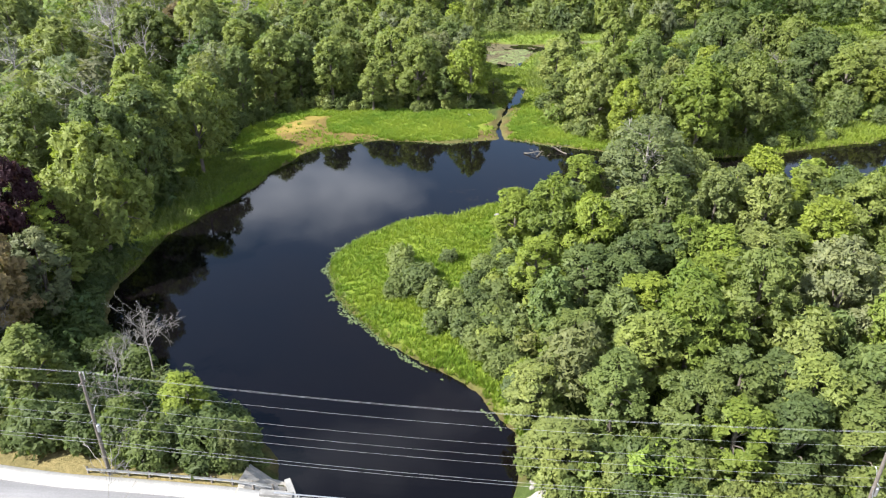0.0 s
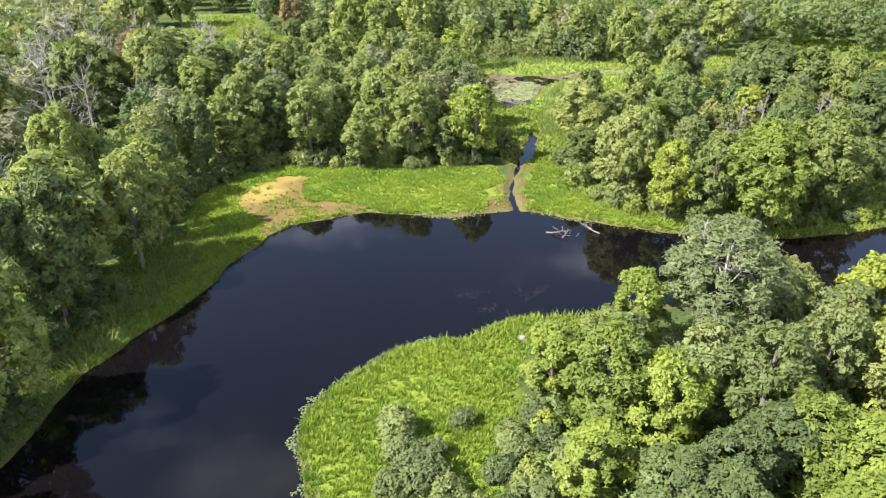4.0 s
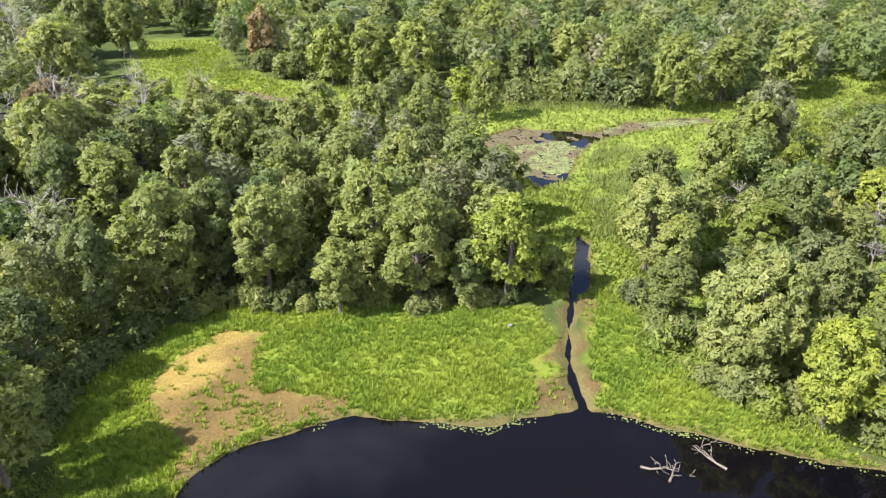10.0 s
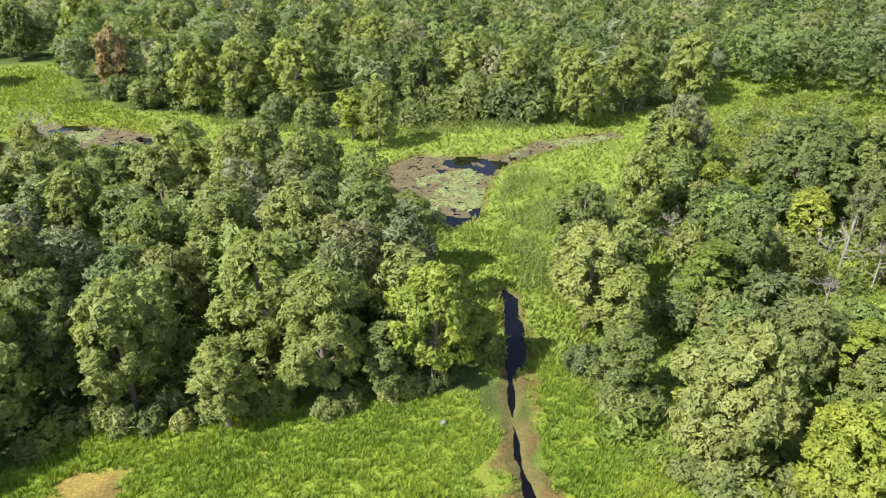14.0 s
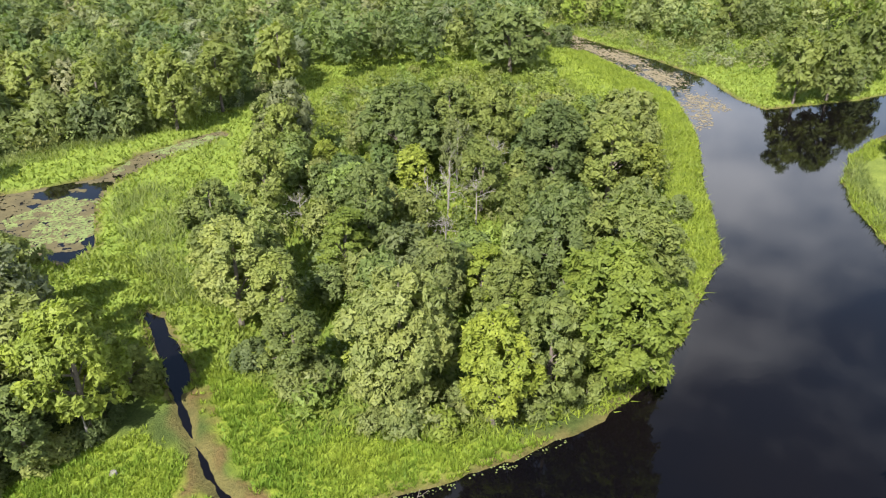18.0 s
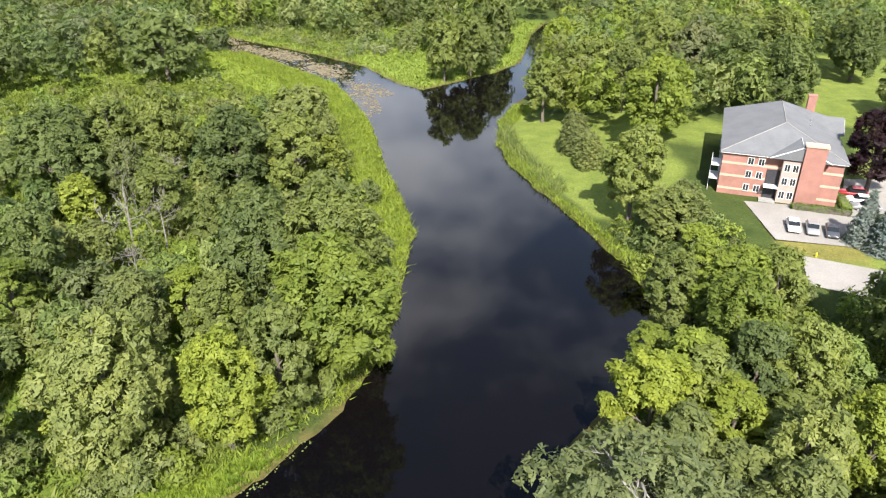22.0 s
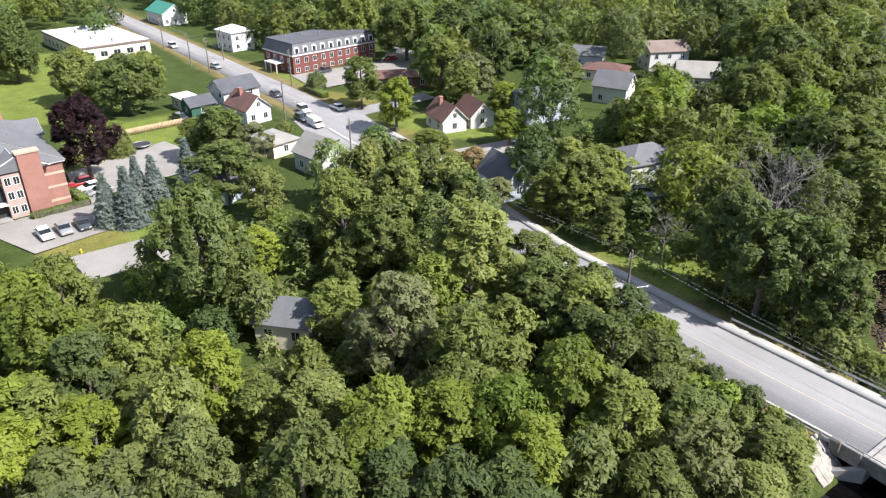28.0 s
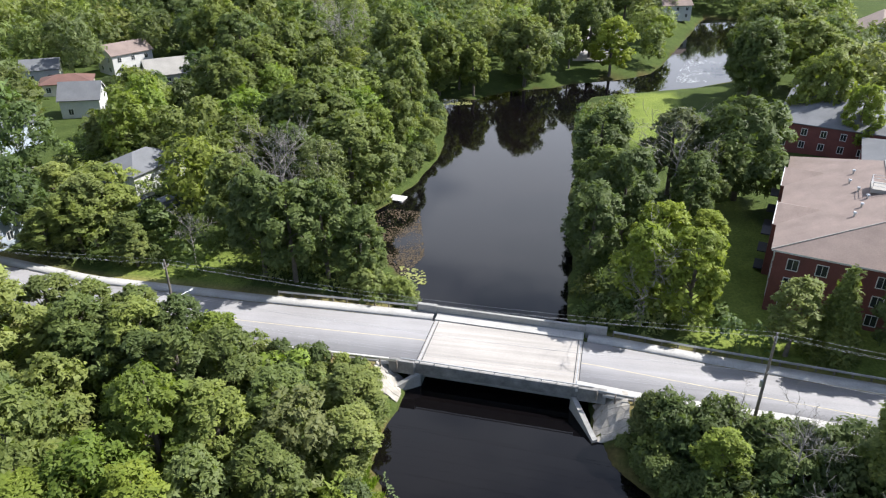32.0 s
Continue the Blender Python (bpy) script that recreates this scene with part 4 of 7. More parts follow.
grove("""-51,93,4.8,P -45,74,3.4,X -34,65,3.6,m -27,74.5,3.6,X -19,65,2.5,b -21.5,59,2.4,X -15,60,3.0,B -32,61.5,3.2,B -27,60.5,2.2,B -20,59,2.6,B -24,61,2.5,B -18,61,2.7,B -25,64,2.8,B
-29,62,2.8,B""",
      "west shrubs", "beside the road", shrub="d")
grove("""134,92,6.0,P 144,84,2.8,c 107,77,5.9,d 111.7,95.1,2.7,s 109.4,92.3,2.8,s 114.4,86.5,2.7,s 119.7,78.9,2.5,s 115.8,88.8,2.5,s 97,75,4.1,l 105,32.5,4.6,m
130,4,7.0,g 99,19,3.8,b 91,36,3.9,r 86,26,2.7,s 67,36,4.6,m 57,38,4.4,l 66,30,5.7,m 75,5,7.4,d 93,-35,7.3,m 49,36,4.6,X 54,7,7.3,m 118,-11,5.2,d""",
      "town trees", "among houses", 0.72)
grove("""125,70,5.4,d 121,66,4.0,g 132,72,3.9,m 172,73,8.4,d 187,80,7.6,l 179,66,6.0,m 141,28,5.4,m 121,32,4.9,y 110,32,5.5,m 163,28,2.9,B 133,53,2.4,B 114,7,3.9,b 106,-14,5.7,m 113,-43,6.0,d 93,-29,6.0,m 92,-34,4.1,y 152,-42,7.8,d 169,-48,6.5,r 78,42,2.9,g 71,38,3.4,m 77,26,4.0,l 72,18,3.5,m""",
      "town trees", "among houses", 0.76)
grove("""39,25,6.6,X 42,21,5.8,X 38,37,5.0,d 29,36,5.0,d 44,-2,10.2,m 68,-34,10.3,m 69,-19,8.3,m 45,29,5.2,m 68,-59,10.1,m 99,-106,11,m 124,-47,10.1,d 133,-36,10.0,d 150,-29,10.3,d
160,-16,9.4,d 176,-11,9.8,d 196,-4,10.3,m 121,-64,9.8,d 115,-86,10.5,d 94,-70,9.4,m 133,10,6.4,m 136,-10,5.4,d""",
      "town back trees", "in back gardens")
grove("""29,10,9.6,m 33,38,5.4,d 24,36,4.2,d 35,20,5.8,G 66,34,3.9,l 58,37,3.6,m -9,-4,6.7,d -7,27,5.5,d -13.5,39,4.3,b -19,39.5,4.7,y -23,24,3.4,y -32,-2,9.8,d
-20,7,6.6,X -21,-3,5.6,g -13.5,40.5,5.8,X 43,-66,8.5,m 32,-68,8.5,m 9,-79,8.9,l 21,-66,4.6,m""",
      "south bank trees", "beside the lower pond")
grove("""-12,18,5.4,d -9,11,4.8,d -16,31,4.6,y -22,14,4.6,d -27,6,4.4,m -19,-89,6.4,y -47,-67,9.3,d -62,-77,11,m 59,-67,8.7,X 65,-43,7.8,m 83,-58,8.7,d 96,-55,8.9,m 114,-59,9.4,m -59,-27,4.5,b -55,-39,7.5,m -8,-110,9.2,m
-30,-128,4.0,b -9,-174,6.5,m -22,-178,6.5,d 3,-142,6.0,m 5,-120,5.4,d -2,-97,4.2,m 14,-86,5.4,m 24,-76,4.6,d -64,-121,10.0,m 18.5,38,2.6,B 23,38.5,3.0,B 16.5,41,1.7,B 46,-14,6.4,m""",
      "lower pond far trees", "beyond the lower pond")
grove("""164,159,5.8,m 145.5,147,3.6,c 137,142,3.0,c 148,131,8.8,b 113.5,130,6.0,m 186,151,9.3,m 195,119,9.6,d 180,106,8.2,d 104,123,3.8,l 79,113,5.0,b 80,120,4.1,m 106,121,3.7,l 84,108,4.2,m
191,136,8.7,m 188,127,7.8,g 170,141,6.2,m 215,107,8.8,m 204,166,6.9,b 222,87,8.3,d 236,88,6.8,m 92,118,3.7,b""",
      "east bank trees", "on the lawn bank")
grove("""66,105,4.5,m 51,116,3.8,l 49,111,3.7,l 52,97,4.0,m 45,117,3.1,l 60,95,3.8,m 70,122,2.7,b""",
      "peninsula wood", "on the river side")
grove("""160,271,11,d 209,287,5.0,B 201,190,7.4,m 190,194,5.4,m 230,226,4.6,B 237,247,4.8,B 226,214,5.2,m 233,194,7.0,m 265,256,6.0,m 253,270,5.2,B 254,288,5.4,B 253,310,5.6,B
215,192,5.6,B""",
      "river marsh trees", "on the river marsh")



def margin(line, gap, radius, looks, group, where, seed):
    """Shrubs along a wood's edge."""
    rng = np.random.default_rng(seed)
    a = np.array(line, float)
    s = np.r_[0, np.cumsum(np.hypot(*np.diff(a, axis=0).T))]
    for q in np.arange(gap / 2, s[-1], gap):
        x, y = np.interp(q, s, a[:, 0]) + rng.normal() * 0.8, np.interp(q, s, a[:, 1]) + rng.normal() * 0.8
        ob = plant(x, y, rng.uniform(*radius), "B", group, where)
        if ob:
            releaf(ob, looks[rng.integers(len(looks))])


margin([(-37, 180), (-33, 184.5), (-20, 184), (-6, 184.5), (6, 185.5), (13, 188), (15.5, 196)], 2.6, (1.4, 2.3), "mdBl", "wood edge shrubs", "at the wood's edge", 51)
margin([(31, 168), (36, 163), (44, 158.5), (54, 155.5), (66, 157), (78, 160), (90, 166)], 3.0, (1.3, 2.2), "mBbl", "river shrubs", "along the river shore", 52)
margin([(17, 57), (17, 63), (17, 70), (13, 80), (13, 92), (13, 104), (16, 114), (22, 122), (32, 126)], 2.8, (1.4, 2.4), "bBlm", "peninsula shrubs", "at the peninsula wood's edge", 53)
margin([(-45, 150), (-46, 164), (-41, 176)], 3.2, (1.6, 2.6), "dmB", "wood edge shrubs", "at the wood's edge", 54)
# k leaves on these two rows have the overhanging trees' shade in their colour
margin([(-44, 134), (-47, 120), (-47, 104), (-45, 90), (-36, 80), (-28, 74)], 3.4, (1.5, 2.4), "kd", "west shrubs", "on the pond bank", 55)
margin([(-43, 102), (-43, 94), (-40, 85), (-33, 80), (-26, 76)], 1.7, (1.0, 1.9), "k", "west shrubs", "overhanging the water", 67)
margin([(18, 56.2), (30, 55.6), (44, 55.4), (60, 55.2)], 2.3, (1.1, 1.7), "mBdl", "roadside shrubs", "behind the guard rail", 58)
margin([(20, 59), (30, 58.6), (44, 58.2), (60, 58)], 2.6, (1.6, 2.6), "mBdb", "roadside shrubs", "behind the guard rail", 59)
margin([(-10.5, 60.2), (-12.5, 63), (-17, 67.3), (-22, 71)], 1.5, (0.8, 1.5), "dB", "west shrubs", "at the water's edge", 66)
margin([(-13, 61), (-14, 63), (-17, 66.5), (-24, 71)], 1.8, (1.2, 2.0), "dBm", "west shrubs", "on the pond bank", 57)
margin([(18, 40), (24, 30), (31, 22), (34, 12), (31, 2), (28, -8), (27, -24), (28, -44), (33, -62)], 3.4, (1.4, 2.4), "dmB", "south bank shrubs", "beside the lower pond", 56)

HOUSES_CLEAR = [[(90, 130), (158, 122), (158, 92), (200, 74), (262, 40), (330, 40), (330, 26), (200, 26), (200, -8), (166, -14), (140, 12), (98, 28), (98, 62), (94, 90)],
                [(-28, 40), (-28, -30), (-44, -70), (-70, -70), (-80, 40)]]
CLOSE_D, NEAR_D, FAR_D = (34, 44, 0.62), (30, 32, 0.8), (16, 17, 1.45)
woods([(-48, 172), (-34, 184), (12, 188), (16, 206), (4, 230), (-15, 244), (-40, 246), (-66, 252), (-60, 130), (-46, 150)], 7.5, (3.6, 5.4), "mmldg", "dense mid-green summer woodland behind the marsh meadow", 3, NEAR_D)
woods([(-62, 120), (-68, 252), (-88, 276), (-106, 304), (-130, 340), (-230, 440), (-215, 330), (-150, 220), (-105, 150)], 9.5, (4.2, 6.2), "gglmgl", "dense green woodland west of the pond", 13, FAR_D, keep_out=[FIELD])
woods([(34, 164), (84, 164), (112, 186), (140, 202), (128, 244), (66, 246), (40, 216), (30, 190)], 7.5, (2.2, 3.8), "mmmdlb", "mixed green woodland inside the river bend", 4, NEAR_D, (5, 12))
woods([(20, 64), (60, 58), (62, 122), (40, 124), (22, 116), (16, 90)], 6.0, (2.8, 4.2), "mmldb", "dense green woodland on the peninsula", 5, CLOSE_D, (9, 13))
woods([(40, 58), (62, 56), (62, 68), (34, 70)], 5.0, (2.4, 3.4), "mmlbd", "green roadside trees on the peninsula", 31, CLOSE_D, (6.5, 9), 0.4)
woods([(62, 54.5), (101, 50), (98, 66), (62, 68)], 5.0, (2.6, 3.8), "mmlbd", "green roadside trees beside the lane", 32, CLOSE_D, (11, 14), 0.2)
woods([(60, 58), (86, 56), (80, 80), (80, 100), (84, 118), (60, 121)], 6.0, (2.6, 3.8), "mmldb", "green woodland edging the peninsula lane", 16, CLOSE_D, (6, 9))
woods([(-58, 76), (-84, 76), (-100, 130), (-76, 150), (-76, 128), (-60, 110)], 8, (3.2, 4.6), "mmlg", "green woodland on the western pond bank", 6, NEAR_D, (8, 12))
woods([(-116, 370), (-86, 366), (-72, 322), (-20, 306), (0, 292), (70, 292), (96, 304), (176, 276), (206, 300), (214, 340), (290, 410), (220, 450), (-60, 460), (-220, 460), (-220, 430)], 10, (3.8, 5.8), "mdddmg", "far unbroken summer forest", 7, FAR_D, keep_out=[FIELD])
woods([(232, 250), (300, 230), (420, 260), (420, 420), (330, 420), (232, 340)], 11, (5, 7), "mlldb", "far forest beyond the river marsh", 17, FAR_D)
woods([(32, 44), (62, 40), (98, 28), (100, -66), (40, -72), (30, -20)], 9, (3.8, 5.8), "mmddb", "leafy garden trees among the houses", 8, (26, 30, 0.95), (11, 16), keep_out=HOUSES_CLEAR)
woods([(98, 28), (140, 8), (166, -18), (204, -28), (330, 10), (310, -110), (200, -240), (40, -240), (40, -72), (100, -66)], 11, (4.8, 7), "mmddm", "wooded back gardens behind the town", 9, (20, 24, 1.2), (12, 18))
woods([(40, -72), (40, -250), (-100, -250), (-90, -60), (-70, -70), (-20, -86)], 11, (4.8, 7), "mmdll", "leafy trees beyond the lower pond", 10, (20, 24, 1.2), (11, 16), keep_out=[[(-3, -103), (-19, -105), (-23, -166), (-5, -160)], [(-28, -90), (-50, -100), (-70, -200), (-44, -200), (-34, -130)]])
woods([(-76, -60), (-110, -60), (-110, 40), (-84, 56), (-76, 30)], 11, (4.8, 6.5), "mmdl", "leafy trees behind the brick apartments", 14, FAR_D, (11, 16))
woods([(178, 168), (160, 150), (156, 122), (176, 102), (262, 86), (300, 60), (430, 60), (430, 190), (300, 184), (250, 174)], 10, (4.6, 6.5), "mmdlb", "leafy trees behind the lawn", 11, (18, 20, 1.2), (12, 17), keep_out=[LAWN_FIELD])
woods([(262, 62), (262, 44), (430, 46), (430, 60)], 12, (4, 6), "mmd", "street trees along the main road", 12, FAR_D, (9, 13))
woods([(300, 196), (420, 190), (420, 262), (300, 232)], 12, (4.8, 6.8), "mmldb", "far leafy trees beyond the river", 18, FAR_D)
woods([(205, 26), (330, 27), (430, 20), (430, -60), (330, -20), (210, -30)], 11, (4.5, 6.5), "mmdd", "leafy trees behind the red apartments", 15, FAR_D, (11, 16))
SHRUB_D = (9, 15, 0.60)
woods([(34, 162), (46, 156), (84, 162), (112, 184), (140, 202), (170, 268), (128, 296), (66, 262), (40, 216), (28, 190), (26, 172)], 6.2, (1.6, 2.9), "mlbbl", "low green shrubs and saplings in the river bend", 21, SHRUB_D, (1.8, 4.5), 0, True)
woods([(16, 59), (26, 55), (60, 54.5), (98, 52), (92, 64), (92, 118), (40, 124), (22, 118), (12, 100), (10, 84)], 4.2, (1.3, 2.4), "mlbbl", "leafy undergrowth on the peninsula", 22, SHRUB_D, (1.8, 4.5), 0, True)
woods([(-46, 172), (-36, 182), (12, 186), (16, 206), (-10, 210), (-50, 200), (-60, 170), (-46, 150)], 4.0, (1.3, 2.4), "mld", "leafy undergrowth at the wood's edge", 23, SHRUB_D, (1.8, 4.5), 0, True)
# mostly k tint, so the western bank's shade is in the leaf colour
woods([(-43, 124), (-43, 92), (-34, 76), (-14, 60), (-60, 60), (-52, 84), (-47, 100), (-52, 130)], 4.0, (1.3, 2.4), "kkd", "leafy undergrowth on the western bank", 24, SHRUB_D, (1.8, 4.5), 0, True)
woods([(214, 220), (300, 200), (300, 330), (236, 330), (206, 240)], 6.5, (2.2, 4.0), "mlgb", "grey-green marsh scrub beyond the river", 25, SHRUB_D, (2, 5), 0, True)
woods([(-74, 318), (-20, 302), (0, 286), (70, 288), (96, 300), (96, 310), (0, 300), (-60, 330)], 5, (2, 3.4), "mldg", "grey-green scrub along the far marsh edge", 26, SHRUB_D, (3, 6), 0, True)
woods([(26, 46), (16, 40), (30, 20), (34, 12), (50, -20), (96, -50), (98, 28), (60, 42)], 5, (1.4, 2.6), "mmd", "garden shrubs and hedges among the houses", 27, SHRUB_D, (1.6, 4), 0, True, HOUSES_CLEAR[:1])
woods([(-6, 42), (-7, 10), (-6, -60), (-16, -60), (-14, 30), (-34, 46), (-20, 47)], 4, (1.4, 2.6), "mdd", "leafy undergrowth along the lower pond", 28, SHRUB_D, (1.8, 4.5), 0, True)
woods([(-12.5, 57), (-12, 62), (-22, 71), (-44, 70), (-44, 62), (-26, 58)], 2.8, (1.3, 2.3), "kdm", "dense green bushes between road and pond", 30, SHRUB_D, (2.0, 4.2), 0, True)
woods([(88, 122), (108, 135), (112, 128), (112, 116), (96, 106)], 3.6, (1.3, 2.4), "mlbl", "pale shrubs below the brick building", 29, SHRUB_D, (1.8, 4), 0, True)
woods([(-50, 128), (-78, 128), (-84, 200), (-62, 216), (-50, 172)], 4.6, (1.5, 2.6), "mmd", "leafy undergrowth in the western wood", 64, SHRUB_D, (2.0, 5.0), 0, True)
woods([(29, 24), (37, 12), (35, 0), (31, -20), (30, -50), (36, -67), (44, -60), (38, -20), (42, 10), (36, 26)], 3.0, (1.3, 2.5), "mmdb", "leafy undergrowth on the garden bank", 65, SHRUB_D, (1.8, 4.5), 0, True)

grove("""44,58.5,3.5,m 49,59,3.6,m 38.5,59,3.4,d 33.5,60,3.4,b 54.5,58.5,3.7,l 41,63,3.8,m 47,64,3.9,d 35,65,3.6,m 74,55.5,4.4,l 81,54.5,4.2,l 68,57.5,3.9,l 89,53,3.6,m 77,63,4.6,l""",
      "peninsula wood", "in the peninsula wood")
# -50,42 stands out of view, added to shade the lawn south of the road
grove("""-29.8,44.2,3.5,l -42,44,4.2,d -50,42,5.6,d -12.8,59.5,1.8,c -25.5,65,3.4,X -12,66.5,1.6,B -14,69,1.8,B -11.5,63.5,1.5,B -13.5,64.5,1.8,B""",
      "west shrubs", "beside the road", shrub="d")

pine = plant(-34.8, 43.3, 3.4, "s", "south bank trees")
releaf(pine, "m")
tagged(pine, "slender olive-green pine beside the road", "pine", "south bank trees")
margin([(-40, 62.2), (-30, 60.6), (-20, 59.2), (-13, 58.4)], 2.2, (1.1, 1.8), "ddB", "west shrubs", "behind the guard rail", 68)

# ---------------------------------------------------------------- road and bridge
def offset_line(line, off):
    a = np.array(line, float)
    d = np.gradient(a, axis=0)
    d /= np.linalg.norm(d, axis=1, keepdims=True)
    return a + np.stack([-d[:, 1], d[:, 0]], 1) * off


def resample(line, gap):
    a = np.array(line, float)
    s = np.r_[0, np.cumsum(np.hypot(*np.diff(a, axis=0).T))]
    q = np.linspace(0, s[-1], int(s[-1] / gap) + 1)
    return np.stack([np.interp(q, s, a[:, 0]), np.interp(q, s, a[:, 1])], 1)


def road_z(p):
    return road_level(p[:, 0])


def strip(name, line, lo, hi, lift, mat, gap=3.0, thick=0.0):
    """A band along a line between two offsets, with sides where it has a thickness."""
    c = resample(line, gap)
    z = road_z(c) + lift
    tight = np.interp(c[:, 0], [-28, -12], [1.3, 0])[:, None]
    a, b = offset_line(c, lo - tight * (lo > 2)), offset_line(c, hi - tight * (hi > 2))
    n = len(c)
    v = np.concatenate([np.column_stack([a, z]), np.column_stack([b, z])])
    i = np.arange(n - 1)
    f = np.stack([i, i + 1, i + 1 + n, i + n], 1)
    if thick:
        v = np.concatenate([v, v - np.array([0, 0, thick])])
        m = 2 * n
        f = np.concatenate([f, np.stack([i + 1, i, i + m, i + 1 + m], 1), np.stack([i + n, i + n + 1, i + n + 1 + m, i + n + m], 1)])
    return new(name, mesh_of(name, v, f, mat))


def between(line, x0, x1):
    """The stretch of a line between two places along x."""
    a = np.array(line, float)
    xs = [x0] + [x for x in a[:, 0] if x0 < x < x1] + [x1]
    return [(x, float(np.interp(x, a[:, 0], a[:, 1]))) for x in xs]


tagged(strip("road", ROAD, -4.3, 4.3, 0.0, ASPHALT, thick=0.3), "grey worn asphalt two-lane road", "road", kind="structure")
WEST, EAST = between(ROAD, -160, -6.2), between(ROAD, 12.6, 132)
for k, run in enumerate((WEST, EAST)):
    tagged(strip("pavement_%d" % (k + 1), run, -6.1, -4.5, 0.15, WALK, thick=0.4), "pale concrete sidewalk with a kerb", "sidewalk", kind="structure")
    tagged(strip("trim_kerb_%d" % (k + 1), run, 4.3 - 0.7 * (k == 0), 5.15, 0.10, WALK, thick=0.4), "pale concrete kerb", "kerb", kind="structure")
for k, (run, off, mat, what) in enumerate(((ROAD, 0.06, PAINT, "worn yellow centre line"),)):
    tagged(strip("trim_line_%d" % (k + 1), run, off - 0.06, off + 0.06, 0.012, mat), what, "road marking", kind="structure")
STREETS = (("road_apron", [(92, 38.5), (97, 47), (112, 50.3), (128, 48.8), (142, 46), (152, 38), (142, 29), (126, 33), (112, 37), (98, 34)], ASPHALT, "wide asphalt road junction"),
           ("road_spur", [(136, 32), (142, 32), (143, 8), (137, 8)], ASPHALT, "short asphalt side street"),
           ("lot_apartments", [(122, 112), (108, 107), (110.2, 92), (124.5, 92), (124.5, 97)], LOT, "pale asphalt parking lot"),
           ("lot_lower", [(94.5, 103), (103.5, 103.5), (102.5, 84), (93, 84)], LOT, "pale asphalt driveway"),
           ("lot_side", [(124.5, 96.5), (140, 95), (147, 74), (128, 70), (124.5, 92)], LOT, "pale asphalt parking lot"),
           ("lot_red_apartments", [(163, 28), (181, 26), (180, -4), (196, -20), (178, -22), (164, 0)], LOT, "pale asphalt parking lot"),
           ("lot_riverside", [(-3, -104), (-18, -106), (-22, -168), (-4, -160)], LOT, "pale gravel parking lot"),
           ("drive_house", [(98, 30), (104, 30), (100, 8), (92, 8)], LOT, "pale concrete driveway"),
           ("road_far", [(236, 88), (250, 87), (300, 78), (300, 84)], ASPHALT, "asphalt lane beyond the field"),
           ("road_bridge_far", [(300, 160), (318, 160), (316, 186), (300, 190)], WALK, "pale far road bridge"))
for name, outline, mat, what in STREETS:
    zz = max(gz(*p) for p in outline)
    tagged(sheet(name, outline, zz + 0.10, mat), what, "paving", kind="structure")

BRIDGE = pose(3.2, 49.3, 0, 0, 0, -3.6)


def build_bridge():
    """Single-span concrete bridge; local x runs along the road, +y to the upper pond."""
    b = root("road_bridge", BRIDGE, "single-span pale concrete road bridge over the pond outlet", "bridge")
    bm = boxed(-9.3, 9.3, -6.4, 4.75, 1.85, 3.03)
    part("deck", bm, DECK, b, "pale concrete bridge deck")
    for k in range(5):
        y = -5.2 + k * 2.35
        part("girder", boxed(-9.0, 9.0, y - 0.25, y + 0.25, 1.05, 1.85), CONCRETE, b)
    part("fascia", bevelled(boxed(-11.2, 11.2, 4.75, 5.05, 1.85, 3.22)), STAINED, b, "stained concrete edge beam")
    part("kerb", bevelled(boxed(-9.3, 9.3, 4.35, 4.749, 3.031, 3.18)), CONCRETE, b)
    part("sidewalk", bevelled(boxed(-9.3, 9.3, -6.0, -4.4, 3.031, 3.2)), WALK, b, "raised concrete sidewalk")
    part("parapet", bevelled(boxed(-9.4, 9.4, -6.42, -6.02, 3.035, 4.05), 0.04), CONCRETE, b, "solid concrete parapet wall")
    for s in (-1, 1):
        part("end_block", bevelled(boxed(*sorted((s * 9.42, s * 12.0)), -6.5, -5.95, 2.4, 4.15), 0.05), CONCRETE, b, "square concrete parapet end block")
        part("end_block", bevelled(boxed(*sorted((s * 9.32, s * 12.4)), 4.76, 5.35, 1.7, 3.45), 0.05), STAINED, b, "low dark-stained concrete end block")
        part("abutment", boxed(*sorted((s * 8.6, s * 9.29)), -6.3, 5.0, -1.5, 1.84), CONCRETE, b, "stained concrete abutment wall")
        bm = bmesh.new()
        ex, ey = (12.3, 8.0) if s > 0 else (11.4, 9.8)
        v = [bm.verts.new(c) for c in ((s * 8.7, 5.0, -1.5), (s * 9.3, 5.0, -1.5), (s * (ex + 0.5), ey - 0.3, -1.5), (s * ex, ey, -1.5),
                                       (s * 8.7, 5.0, 1.83), (s * 9.3, 5.0, 1.83), (s * (ex + 0.5), ey - 0.3, 0.35), (s * ex, ey, 0.35))]
        for f in ((0, 1, 2, 3), (4, 5, 6, 7), (0, 1, 5, 4), (1, 2, 6, 5), (2, 3, 7, 6), (3, 0, 4, 7)):
            bm.faces.new([v[i] for i in f])
        bmesh.ops.recalc_face_normals(bm, faces=bm.faces[:])
        part("wing_wall", bm, CONCRETE, b, "sloping concrete wing wall")
        for k in range(3):
            x = s * (8.75 + 0.28 * k)
            part("expansion_joint", boxed(x - 0.05, x + 0.05, -4.35, 4.3, 3.032, 3.04), HDPE if k != 1 else STEEL, b, "dark expansion joint")
    for k in range(13):
        x = -10.5 + 1.75 * k
        part("rail_post", boxed(x - 0.04, x + 0.04, 4.86, 4.94, 3.225, 3.52), STEEL, b)
    part("rail", boxed(-11.0, 11.0, 4.86, 4.95, 3.52, 3.6), STEEL, b, "thin galvanised handrail")
    return b


build_bridge()


